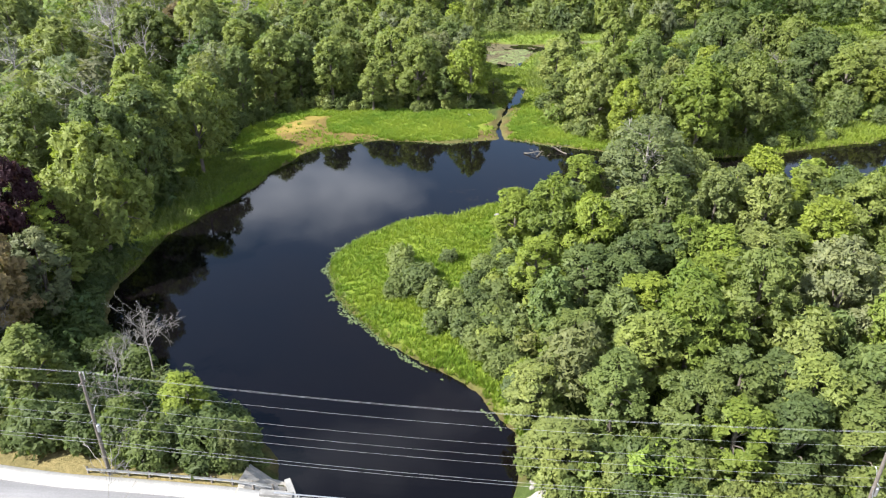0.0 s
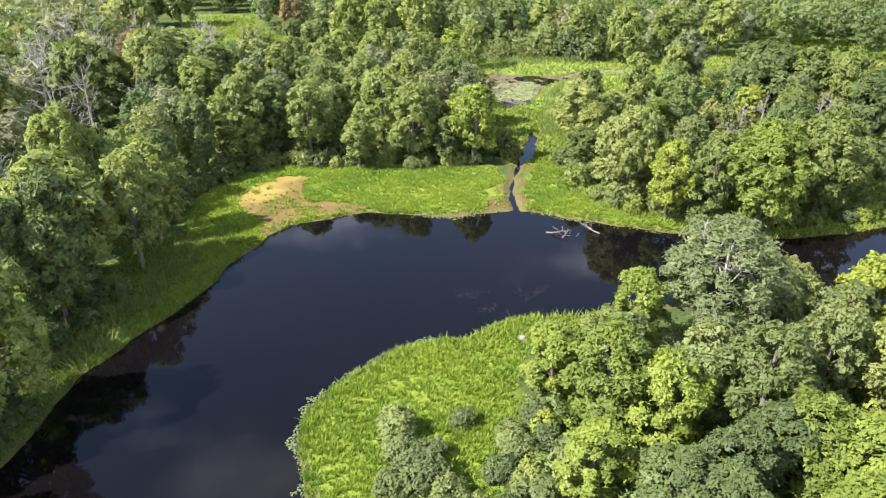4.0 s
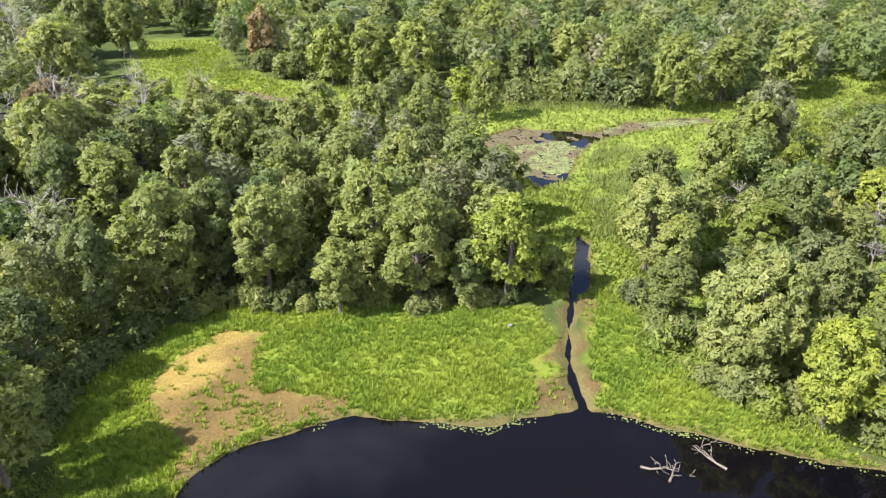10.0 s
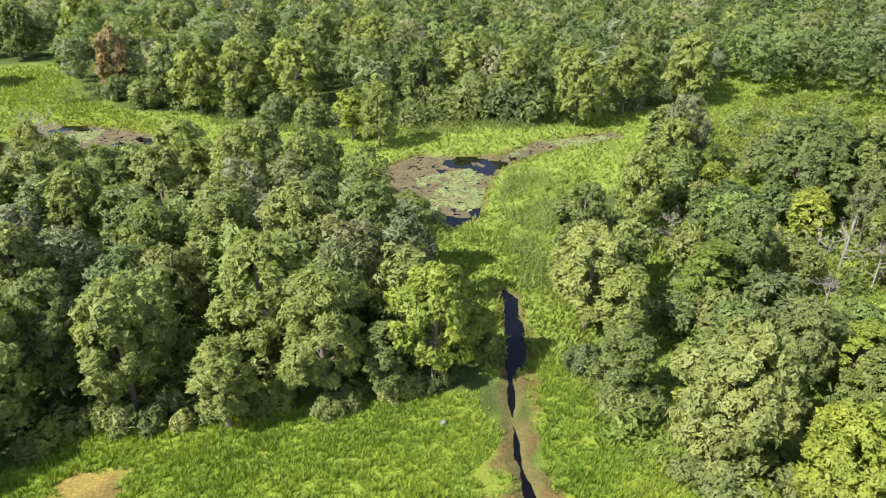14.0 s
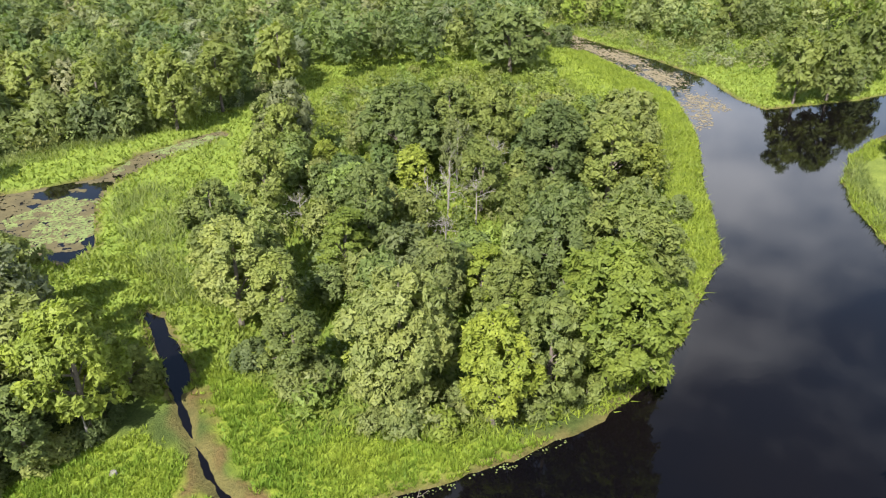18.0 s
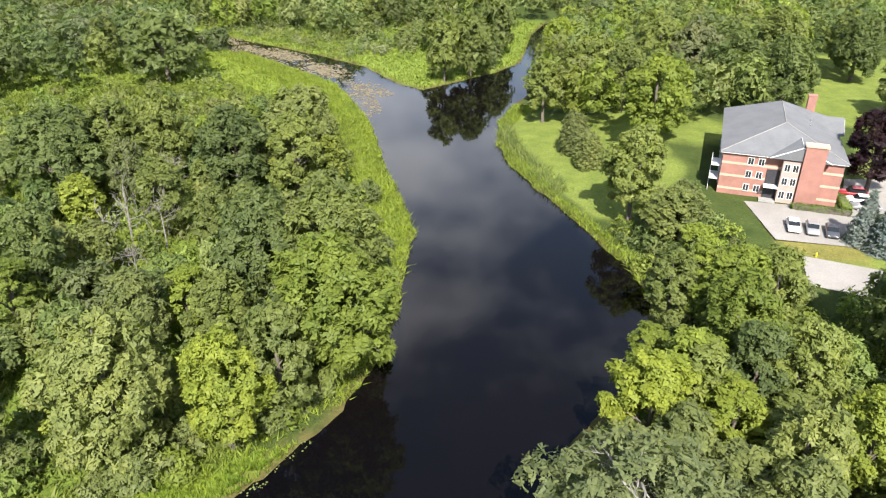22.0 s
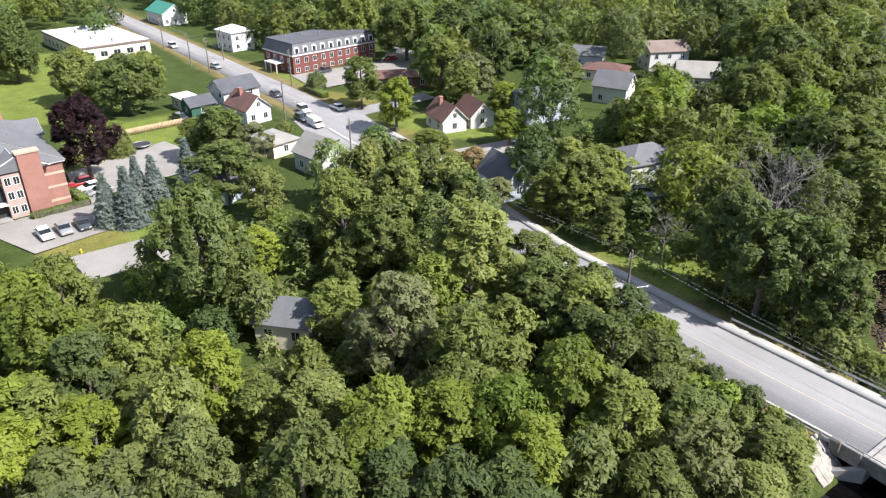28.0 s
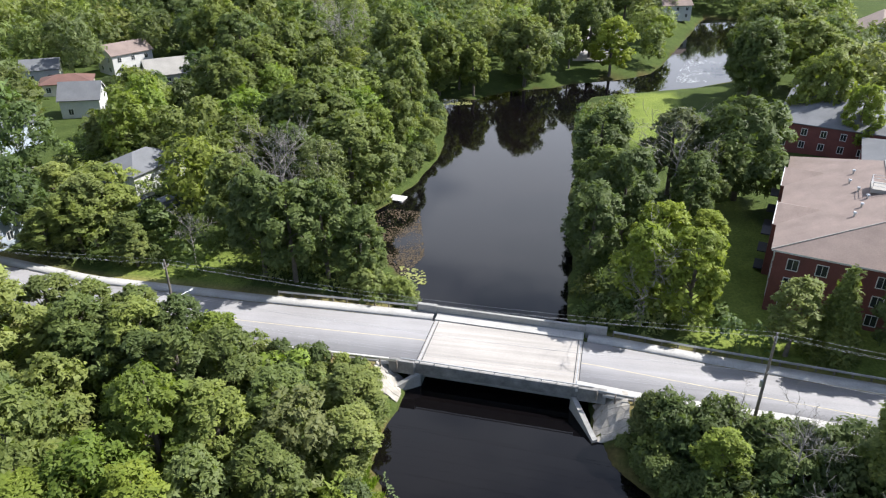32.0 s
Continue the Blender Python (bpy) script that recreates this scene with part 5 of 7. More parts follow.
def guard_rail(run, off, label):
    c = resample(run, 1.9)
    c = offset_line(c, off - np.interp(c[:, 0], [-28, -12], [1.3, 0])[:, None] * (off > 2))
    z = 3.0
    g = root("guard_rail", pose(float(c[0][0]), float(c[0][1]), z), label, "guard rail", "road guard rails")
    rel = c - c[0]
    n = len(c)
    v, f = [], []
    for k, (du, zz) in enumerate(((-0.03, 0.42), (0.03, 0.50), (-0.03, 0.58), (0.03, 0.66), (-0.03, 0.74))):
        o = offset_line(rel, du)
        v.append(np.column_stack([o, np.full(n, zz)]))
    v = np.concatenate(v)
    i = np.arange(n - 1)
    f = np.concatenate([np.stack([i + k * n, i + 1 + k * n, i + 1 + (k + 1) * n, i + (k + 1) * n], 1) for k in range(4)])
    part_ob = new("beam", mesh_of("beam", v, f, STEEL))
    part_ob.parent = g
    post = mesh_of("post", np.array([(a * 0.08, b * 0.08, h) for h in (-0.5, 0.72) for a, b in ((-1, -1), (1, -1), (1, 1), (-1, 1))]),
                   np.array([(0, 1, 5, 4), (1, 2, 6, 5), (2, 3, 7, 6), (3, 0, 4, 7), (4, 5, 6, 7)]), POLEWOOD)
    o = offset_line(rel, 0.12 if off > 0 else -0.12)
    for x, y in o:
        p = new("post", post)
        p.parent, p.location = g, (float(x), float(y), 0)
    return g


guard_rail(between(ROAD, -26, -8.6), 5.45, "galvanised guard rail on short wooden posts")
guard_rail(between(ROAD, 14.8, 44), 5.45, "galvanised guard rail on short wooden posts")
guard_rail(between(ROAD, -60, -9), -6.5, "galvanised guard rail beside the sidewalk")
guard_rail(between(ROAD, 15.0, 34), -6.5, "galvanised guard rail beside the sidewalk")


def riprap(x, y, w, d, count, seed, label):
    """A slope of broken stones, each its own piece."""
    rng = np.random.default_rng(seed)
    meshes = []
    for k in range(4):
        bm = bmesh.new()
        bmesh.ops.create_icosphere(bm, subdivisions=1, radius=0.5)
        for v in bm.verts:
            v.co *= rng.uniform(0.7, 1.2)
            v.co.z *= 0.6
        me = bpy.data.meshes.new("stone")
        bm.to_mesh(me)
        bm.free()
        me.materials.append(ROCK)
        meshes.append(me)
    r = root("stone_slope", pose(x, y, gz(x, y)), label, "stones", "bank stones")
    for k in range(count):
        u, w2 = rng.uniform(-w, w), rng.uniform(-d, d)
        s = rng.uniform(0.35, 0.8)
        o = new("stone", meshes[k % 4])
        o.parent = r
        o.location = (u, w2, gz(x + u, y + w2) - gz(x, y) + 0.15 * s)
        o.rotation_euler = (rng.uniform(-0.4, 0.4), rng.uniform(-0.4, 0.4), rng.uniform(0, 6))
        o.scale = (s, s, s)


def paved_slope(x0, x1, y0, y1, seed, label):
    """A bank paved with flat stones that follow the ground, close-jointed."""
    rng = np.random.default_rng(seed)
    x, y = (x0 + x1) / 2, (y0 + y1) / 2
    base = gz(x, y)
    r = root("paved_slope", pose(x, y, base), label, "paving", "bank stones")
    bed = bmesh.new()
    nx, ny = round((x1 - x0) / 0.7), round((y1 - y0) / 0.75)
    us, ws = np.linspace(x0, x1, nx + 1), np.linspace(y0, y1, ny + 1)
    knots = [[Vector((u - x + 0.12 * rng.normal(), w - y + 0.12 * rng.normal(), gz(u, w) - base + 0.12)) for w in ws] for u in us]
    grid = [[bed.verts.new(k + Vector((0, 0, 0.03))) for k in row] for row in knots]
    for i in range(nx):
        for j in range(ny):
            bed.faces.new((grid[i][j], grid[i + 1][j], grid[i + 1][j + 1], grid[i][j + 1]))
            ring = [knots[i][j], knots[i + 1][j], knots[i + 1][j + 1], knots[i][j + 1]]
            mid = sum(ring, Vector()) / 4
            lift = rng.uniform(0.06, 0.10)
            bm = bmesh.new()
            low = [bm.verts.new(mid + (k - mid) * 0.97 + Vector((0, 0, -0.05))) for k in ring]
            top = [bm.verts.new(mid + (k - mid) * 0.93 + Vector((0, 0, lift))) for k in ring]
            bm.faces.new(top)
            for a in range(4):
                bm.faces.new((low[a], low[(a + 1) % 4], top[(a + 1) % 4], top[a]))
            part("stone", bm, PAVER, r)
    part("mortar_bed", bed, PAVER, r)


paved_slope(-11.2, -7.7, 54.4, 59.7, 1, "pale stone paving beside the bridge abutment")
paved_slope(14.0, 17.3, 53.4, 57.5, 2, "pale stone paving beside the bridge abutment")
riprap(15.6, 63.0, 0.4, 5.0, 14, 3, "loose stones along the peninsula bank")


# ---------------------------------------------------------------- poles and wires
WIRE = surface("aluminium_wire", (0.42, 0.42, 0.43), 0.5, 0.1, 1, 5, 0.0, 0.3)
POLES = [(-92, 66.0, 0), (-23.6, 57.3, 0), (42.2, 53.4, 1), (109, 51.2, 0), (143, 47.6, 1), (199, 42.4, 1), (240, 41.0, 0)]
LONE_POLES = [(171, 31, 0), (212, 32.5, 0), (210, 43.5, 0)]
SPOTS = [(0.0, -0.02), (0.38, -0.25), (-0.55, -0.95), (0.75, -4.2), (0.0, -4.75), (-0.7, -5.0), (-0.2, -7.4), (-0.2, -7.8)]


def pole_top(x):
    return 14.4 if x < 0 else 13.8


def utility_pole(x, y, lamp):
    z = gz(x, y)
    h = pole_top(x) - z
    p = root("utility_pole", pose(x, y, z, 0, 0, -4.0), "weathered wooden utility pole carrying power lines" if not lamp else "weathered wooden utility pole with a street lamp arm", "utility pole", "roadside poles")
    bm = bmesh.new()
    tube(bm, [(0, 0, -0.6), (0, 0, 5), (0, 0, h - 0.15)], [0.18, 0.16, 0.11], 10)
    part("pole", bm, POLEWOOD, p)
    part("crossarm", bevelled(boxed(-0.06, 0.06, -0.62, 0.46, h - 1.12, h - 1.0), 0.01), POLEWOOD, p)
    for yy, zz in ((0.0, h - 0.15), (0.38, h - 1.0), (-0.55, h - 1.0)):
        bm = bmesh.new()
        tube(bm, [(0, yy, zz), (0, yy, zz + (0.6 if yy > 0 else 0.02)), (0, yy, zz + (0.75 if yy > 0 else 0.14))], [0.04, 0.06, 0.03], 8)
        part("insulator", bm, WALK, p, "pale ceramic insulator")
    for yy, zz in ((0.75, h - 4.2), (0.05, h - 4.75), (-0.7, h - 5.0)):
        bm = bmesh.new()
        tube(bm, [(0, 0, h - 5.1), (0.02, yy * 0.6, zz - 0.12), (0.0, yy, zz)], [0.04, 0.035, 0.03], 6)
        part("bracket", bm, STEEL, p, "angled steel wire bracket")
    bm = bmesh.new()
    tube(bm, [(0.24, 0, h - 6.6), (0.24, 0, h - 6.55), (0.24, 0, h - 5.8), (0.24, 0, h - 5.75)], [0.10, 0.17, 0.17, 0.10], 12)
    part("transformer", bm, STEEL, p, "grey can transformer")
    if lamp:
        bm = bmesh.new()
        tube(bm, [(0.0, -0.1, h - 5.9), (-0.6, -1.0, h - 5.3), (-1.1, -2.0, h - 5.2)], [0.035, 0.035, 0.03], 6)
        part("lamp_arm", bm, STEEL, p, "curved steel lamp arm")
        bm = bmesh.new()
        bmesh.ops.create_uvsphere(bm, u_segments=10, v_segments=6, radius=0.2)
        for v in bm.verts:
            v.co = Vector((v.co.x - 1.15, v.co.y * 1.8 - 2.2, v.co.z * 0.5 + h - 5.2))
        part("lamp_head", bm, STEEL, p, "grey cobra lamp head", True)
    return p


for x, y, lamp in POLES + LONE_POLES:
    utility_pole(x, y, lamp)


def wires():
    w = root("power_lines", pose(0, 0, 0), "thin pale overhead power lines strung between wooden poles", "power line")
    ends = [(-160, 71, 0)] + POLES + [(300, 40, 0)]
    for a, b in zip(ends, ends[1:]):
        za, zb = pole_top(a[0]), pole_top(b[0])
        for off, up in SPOTS:
            bm = bmesh.new()
            pts = []
            for k in range(13):
                s = k / 12
                pts.append((a[0] + (b[0] - a[0]) * s, a[1] + (b[1] - a[1]) * s + off, za + (zb - za) * s + up - 1.1 * 4 * s * (1 - s) * (1 if up > -2 else 0.8)))
            tube(bm, pts, [0.007 if up > -6 else 0.009] * 13, 4)
            part("wire", bm, WIRE, w)


wires()

# ---------------------------------------------------------------- houses
def gable_body(w, d, h, rise):
    bm = bmesh.new()
    prism(bm, [(-d / 2, -0.6), (d / 2, -0.6), (d / 2, h), (0, h + rise), (-d / 2, h)], -w / 2, w / 2, "x")
    return bm


def gable_roof(w, d, h, rise, over=0.45, thick=0.16):
    bm = bmesh.new()
    k = rise / (d / 2)
    e = d / 2 + over
    z = h - over * k
    prism(bm, [(-e, z + 0.02), (0, h + rise + 0.02), (e, z + 0.02), (e, z + 0.02 + thick), (0, h + rise + thick + 0.06), (-e, z + 0.02 + thick)], -w / 2 - over, w / 2 + over, "x")
    return bm


def hip_roof(w, d, h, rise, over=0.45, thick=0.18):
    bm = bmesh.new()
    a, b = w / 2 + over, d / 2 + over
    r = max(a - b, 0.01)
    lo = [bm.verts.new(c) for c in ((-a, -b, h), (a, -b, h), (a, b, h), (-a, b, h))]
    up = [bm.verts.new(c) for c in ((-a, -b, h + thick), (a, -b, h + thick), (a, b, h + thick), (-a, b, h + thick))]
    t = [bm.verts.new((-r, 0, h + rise)), bm.verts.new((r, 0, h + rise))]
    bm.faces.new(lo[::-1])
    for i in range(4):
        bm.faces.new((lo[i], lo[(i + 1) % 4], up[(i + 1) % 4], up[i]))
    bm.faces.new((up[0], up[1], t[1], t[0]))
    bm.faces.new((up[1], up[2], t[1]))
    bm.faces.new((up[2], up[3], t[0], t[1]))
    bm.faces.new((up[3], up[0], t[0]))
    return bm


def window(parent, side, u, z, w, h, half, mat=None, frame_mat=None, name="window"):
    """A framed pane set into a wall; side is one of the wall's outward directions, half its distance."""
    def place(bm, lo, hi, z0, z1, out0, out1):
        if side in ("-y", "+y"):
            s = -1 if side == "-y" else 1
            y0, y1 = sorted((s * (half + out0), s * (half + out1)))
            box(bm, lo, hi, y0, y1, z0, z1)
        else:
            s = -1 if side == "-x" else 1
            x0, x1 = sorted((s * (half + out0), s * (half + out1)))
            box(bm, x0, x1, lo, hi, z0, z1)
    bm = bmesh.new()
    t = 0.1
    for lo, hi, z0, z1 in ((u - w / 2 - t, u - w / 2, z - t, z + h + t), (u + w / 2, u + w / 2 + t, z - t, z + h + t), (u - w / 2, u + w / 2, z - t, z), (u - w / 2, u + w / 2, z + h, z + h + t), (u - 0.03, u + 0.03, z, z + h)):
        place(bm, lo, hi, z0, z1, -0.05, 0.06)
    f = part(name, bm, frame_mat or TRIM, parent)
    bm = bmesh.new()
    place(bm, u - w / 2, u + w / 2, z, z + h, -0.05, 0.025)
    part("pane", bm, mat or GLASS, f, "dark window glass")
    return f


def chimney(parent, x, y, z0, z1, w=0.8, mat=None):
    bm = boxed(x - w / 2, x + w / 2, y - w / 2, y + w / 2, z0, z1)
    box(bm, x - w / 2 - 0.08, x + w / 2 + 0.08, y - w / 2 - 0.08, y + w / 2 + 0.08, z1 + 0.002, z1 + 0.15)
    return part("chimney", bm, mat or BRICK, parent, "brick chimney")


def house(label, x, y, rz, w, d, h, rise, wall, roof, hip=False, storeys=1, stack=False, porch=False, category="house", lift=0.0):
    b = root("house", pose(x, y, gz(x, y) + lift, 0, 0, rz), label, category, "town houses")
    part("wall", boxed(-w / 2, w / 2, -d / 2, d / 2, -0.6, h) if hip else gable_body(w, d, h, rise), wall, b)
    part("roof", hip_roof(w, d, h, rise) if hip else gable_roof(w, d, h, rise), roof, b)
    if not hip:
        for s in (-1, 1):
            bm = bmesh.new()
            prism(bm, [(-d / 2 - 0.45, h - 0.45 * rise / (d / 2) - 0.14), (0, h + rise - 0.14), (d / 2 + 0.45, h - 0.45 * rise / (d / 2) - 0.14), (d / 2 + 0.45, h - 0.45 * rise / (d / 2) + 0.015), (0, h + rise + 0.015), (-d / 2 - 0.45, h - 0.45 * rise / (d / 2) + 0.015)],
                  s * (w / 2 + 0.40), s * (w / 2 + 0.46), "x")
            part("bargeboard", bm, TRIM, b)
    for fl in range(storeys):
        z = 0.9 + 2.6 * fl
        if z + 1.2 > h:
            break
        nx, ny = max(1, int(w / 3.2)), max(1, int(d / 3.2))
        for k in range(nx):
            u = (k + 0.5) * w / nx - w / 2
            for side in ("-y", "+y"):
                if side == "-y" and fl == 0 and k == nx // 2:
                    part("door", boxed(u - 0.48, u + 0.48, -d / 2 - 0.05, -d / 2 + 0.02, 0.05, 2.1), DARKWOOD, b, "dark panel door")
                else:
                    window(b, side, u, z, 1.0, 1.25, d / 2)
        for k in range(ny):
            u = (k + 0.5) * d / ny - d / 2
            for side in ("-x", "+x"):
                window(b, side, u, z, 0.95, 1.25, w / 2)
    if not hip and rise > 2.2:
        for side in ("-x", "+x"):
            window(b, side, 0, h + 0.35, 0.8, 1.0, w / 2)
    if stack:
        chimney(b, w * 0.15, d * 0.12, h, h + rise + 0.9)
    if porch:
        part("porch_roof", boxed(-w * 0.35, w * 0.35, -d / 2 - 2.0, -d / 2 - 0.02, 2.45, 2.6), roof, b)
        for k in (-1, 0, 1):
            part("porch_post", boxed(k * w * 0.33 - 0.07, k * w * 0.33 + 0.07, -d / 2 - 1.95, -d / 2 - 1.81, -0.3, 2.448), TRIM, b)
        part("porch_floor", boxed(-w * 0.35, w * 0.35, -d / 2 - 2.0, -d / 2 - 0.02, -0.3, 0.12), DARKWOOD, b)
    return b


house("white clapboard house with a pale grey gable roof", 111.3, 56.2, 8, 8.6, 6.6, 3.7, 2.9, SIDING, ROOF_PALE, storeys=1)
house("low beige bungalow with a pale hip roof", 127, 58.6, 10, 8.5, 6.2, 2.7, 1.2, SIDING_BEIGE, ROOF_PALE, hip=True)
house("white gabled house with a red-brown roof", 150.6, 52.8, 6, 9, 6.4, 3.4, 2.7, SIDING, ROOF_RED, storeys=2, stack=True)
house("two-storey white house with a charcoal roof", 162, 51.0, 96, 9.5, 7, 5.0, 2.2, SIDING, ROOF_DARK, storeys=2)
house("small dark green shed with a charcoal roof", 161.5, 60.5, 96, 6, 5, 2.8, 1.5, SIDING_GREEN, ROOF_DARK, category="shed")
house("low white shed behind the green shed", 169, 61, 6, 5, 4, 3.0, 0.5, SIDING, ROOF_WHITE, hip=True, category="shed")
house("low grey garage with a grey shingle roof", 112, 76, 20, 9, 7, 2.8, 1.3, SIDING_BLUE, ROOF_GREY, category="garage")
house("grey-roofed cottage hidden among tall trees", 67.5, 86.5, 40, 7, 5.5, 3.2, 2.0, SIDING_BEIGE, ROOF_GREY)
house("tall white two-storey house with a white hip roof", 226, 22.0, 5, 10, 8, 5.8, 1.9, SIDING, ROOF_WHITE, hip=True, storeys=2, porch=True)
house("white building with a green metal roof", 289, 22, 5, 14, 10, 4.6, 3.0, SIDING, ROOF_GREEN, storeys=1)
house("white gabled house with a maroon shingle roof", 116.8, 21.5, -12, 8.4, 5.8, 3.0, 2.8, SIDING, ROOF_RED, stack=True, porch=True)
house("white gabled wing with a maroon shingle roof", 115.6, 14.2, -14, 8, 5.8, 2.9, 2.7, SIDING, ROOF_RED)
house("grey-blue gabled house with a dark roof", 82.6, 35.6, -10, 8.6, 6, 3.3, 3.1, SIDING_BLUE, ROOF_DARK, storeys=1)
house("pale blue two-storey house with a dark roof", 109, 0, 80, 12, 8, 5.0, 2.4, SIDING_BLUE, ROOF_DARK, storeys=2)
house("white house with a grey hip roof and porch", 73, 9, 75, 12, 9, 3.6, 2.4, SIDING, ROOF_GREY, hip=True, porch=True)
house("white two-storey house with a brown gable roof", 121, -64, 62, 12, 8, 5.6, 2.2, SIDING, ROOF_BROWN, storeys=2)
house("beige house with a broad pale roof", 103, -56, 40, 13, 10, 3.2, 3.0, SIDING_BEIGE, ROOF_PALE)
house("low bungalow with a red-brown hip roof", 124, -42, 30, 12, 8, 2.8, 1.7, SIDING_BEIGE, ROOF_RED, hip=True)
house("white cottage with a steep grey roof", 107.5, -25, 20, 8.5, 7, 4.4, 3.0, SIDING, ROOF_GREY, storeys=1)
house("small house with a grey gable roof", 137, -50, 30, 9, 7, 3.6, 2.0, SIDING, ROOF_GREY)
house("pale roofed house among garden trees", 102, -84, 40, 10, 8, 3.6, 2.0, SIDING, ROOF_PALE)
house("long grey-roofed hall on the far edge of town", 122, -196, 8, 34, 13, 7.5, 4.0, SIDING, ROOF_GREY, storeys=3)
house("long brown-roofed carport beside the apartments", 153, 5.5, 62, 17, 8, 2.9, 1.1, DARKWOOD, ROOF_RED, category="carport")
house("white house with a brown roof beyond the rapids", -41, -188, 20, 12, 9, 5.5, 3.0, SIDING, ROOF_BROWN, storeys=2)
house("beige hall with a broad brown roof", -104, -148, 70, 30, 14, 4.5, 4.0, SIDING_BEIGE, ROOF_BROWN)
house("long low apartment block with a grey hip roof", -60, -42, 70, 34, 21, 5.6, 4.2, BRICK_DARK, ROOF_GREY, hip=True, storeys=2, category="apartment block")
house("low grey-roofed wing of the apartments", -64, -12, 72, 17, 17, 5.0, 3.2, BRICK_DARK, ROOF_GREY, hip=True, storeys=2, category="apartment block")
house("tiny white garden shed near the water", 34, 6, 30, 3, 2.4, 2.1, 0.7, SIDING, ROOF_PALE, category="shed")
house("weathered garden shed with a pale roof", 72, -22, 20, 6, 5, 2.6, 1.4, SIDING_BLUE, ROOF_PALE, category="shed")


def brick_apartments():
    """Three-storey brick block with buff bands, a white stair bay and two chimneys."""
    x0, x1, y0, y1, eave = -13.5, 13.5, -9.5, 9.5, 7.6
    b = root("brick_apartment_block", pose(138.5, 107.5, gz(138, 107), 0, 0, 1.5), "three-storey red brick apartment block with buff bands", "apartment block")
    part("wall", boxed(x0, x1, y0, y1, -0.8, eave), BRICK, b, "red brick wall")
    for z in (0.9, 3.3, 5.6):
        part("band", boxed(x0 - 0.04, x1 + 0.04, y0 - 0.04, y1 + 0.04, z, z + 0.42), BAND, b, "buff stone band")
    part("eaves_board", boxed(x0 - 0.45, x1 + 0.45, y0 - 0.45, y1 + 0.45, eave + 0.002, eave + 0.28), TRIM, b, "white eaves board")
    bm = bmesh.new()
    a, c, z0, z1 = 14.1, 10.1, eave + 0.285, eave + 4.1
    lo = [bm.verts.new(v) for v in ((-a, -c, z0), (a, -c, z0), (a, c, z0), (-a, c, z0))]
    t = [bm.verts.new((-6.0, 0, z1)), bm.verts.new((a - 5.0, 0, z1))]
    bm.faces.new(lo[::-1])
    for f in ((lo[0], lo[1], t[1], t[0]), (lo[1], lo[2], t[1]), (lo[2], lo[3], t[0], t[1]), (lo[3], lo[0], t[0])):
        bm.faces.new(f)
    part("roof", bm, ROOF_GREY, b, "grey shingle hip roof")
    bm = bmesh.new()
    tube(bm, [(-6.0, 0, z1 + 0.03), (a - 5.0, 0, z1 + 0.03)], [0.09, 0.09], 5)
    for s in (-1, 1):
        tube(bm, [(-6.0, 0, z1 + 0.03), (-a, s * c, z0 + 0.03)], [0.08, 0.08], 5)
    part("ridge_cap", bm, ROOF_PALE, b, "pale ridge flashing")
    bm = bmesh.new()
    prism(bm, [(-7.4, z0), (2.2, z0), (-2.6, z0 + 2.3)], -15.0, -3.0, "x")
    part("front_gable", bm, ROOF_GREY, b, "shallow grey front gable")
    bm = bmesh.new()
    for q in (-1, 1):
        tube(bm, [(-15.03, -2.6 + q * 4.8, z0 + 0.02), (-15.03, -2.6, z0 + 2.33)], [0.10, 0.10], 5)
    tube(bm, [(-15.0, -2.6, z0 + 2.33), (-6.6, -2.6, z0 + 2.33)], [0.07, 0.07], 5)
    part("gable_trim", bm, TRIM, b, "white gable trim")
    bm = bmesh.new()
    prism(bm, [(2.0, z0), (11.0, z0), (6.5, z0 + 2.3)], -10.9, -2.0, "y")
    part("side_gable_roof", bm, ROOF_GREY, b)
    bm = bmesh.new()
    prism(bm, [(2.6, z0 + 0.1), (10.4, z0 + 0.1), (6.5, z0 + 2.05)], -10.98, -10.905, "y")
    part("side_gable", bm, TRIM, b, "white trimmed side gable")
    part("side_bay", boxed(2.5, 10.5, -10.35, -9.52, -0.8, eave - 0.02), BRICK, b)
    # stair bay, entrance and chimney breast on the lot side
    part("stair_bay", boxed(-14.9, -13.52, -2.75, -0.05, -0.8, eave - 0.05), BAY, b, "pale rendered stair bay")
    # flat black slab on the wall, its colour stands for the entrance's shade
    part("recess", boxed(-13.62, -13.51, 0.0, 2.1, 0.0, 5.4), HDPE, b, "black panel painted for the shade of the entrance recess")
    part("canopy", boxed(-15.2, -13.6, -0.04, 2.3, 2.6, 2.8), TRIM, b, "white entrance canopy")
    part("steps", boxed(-15.6, -13.55, -0.04, 2.6, -0.8, 0.25), CONCRETE, b)
    for z in (0.9, 3.35, 5.75):
        for u in (3.2, 4.9):
            window(b, "-x", u, z + 0.15, 0.85, 1.15, 13.56)
        for u in (-2.1, -0.8):
            window(b, "-x", u, z + 0.1, 0.8, 1.2, 14.9)
        for k in range(7):
            window(b, "+y", -10.5 + 3.5 * k, z, 1.1, 1.3, 9.56)
            window(b, "-y", -11.5 + 3.3 * k, z, 1.1, 1.3, 10.36 if 0 < k < 6 and 2.5 < -11.5 + 3.3 * k < 10.5 else 9.56)
    part("chimney", bevelled(boxed(-15.4, -13.55, -6.2, -2.9, -0.8, 10.6), 0.04), BRICK, b, "tall brick chimney breast")
    part("chimney_cap", boxed(-15.55, -13.4, -6.35, -2.75, 10.602, 10.85), BAND, b)
    chimney(b, 12.3, -5.5, eave, eave + 4.8, 1.5)
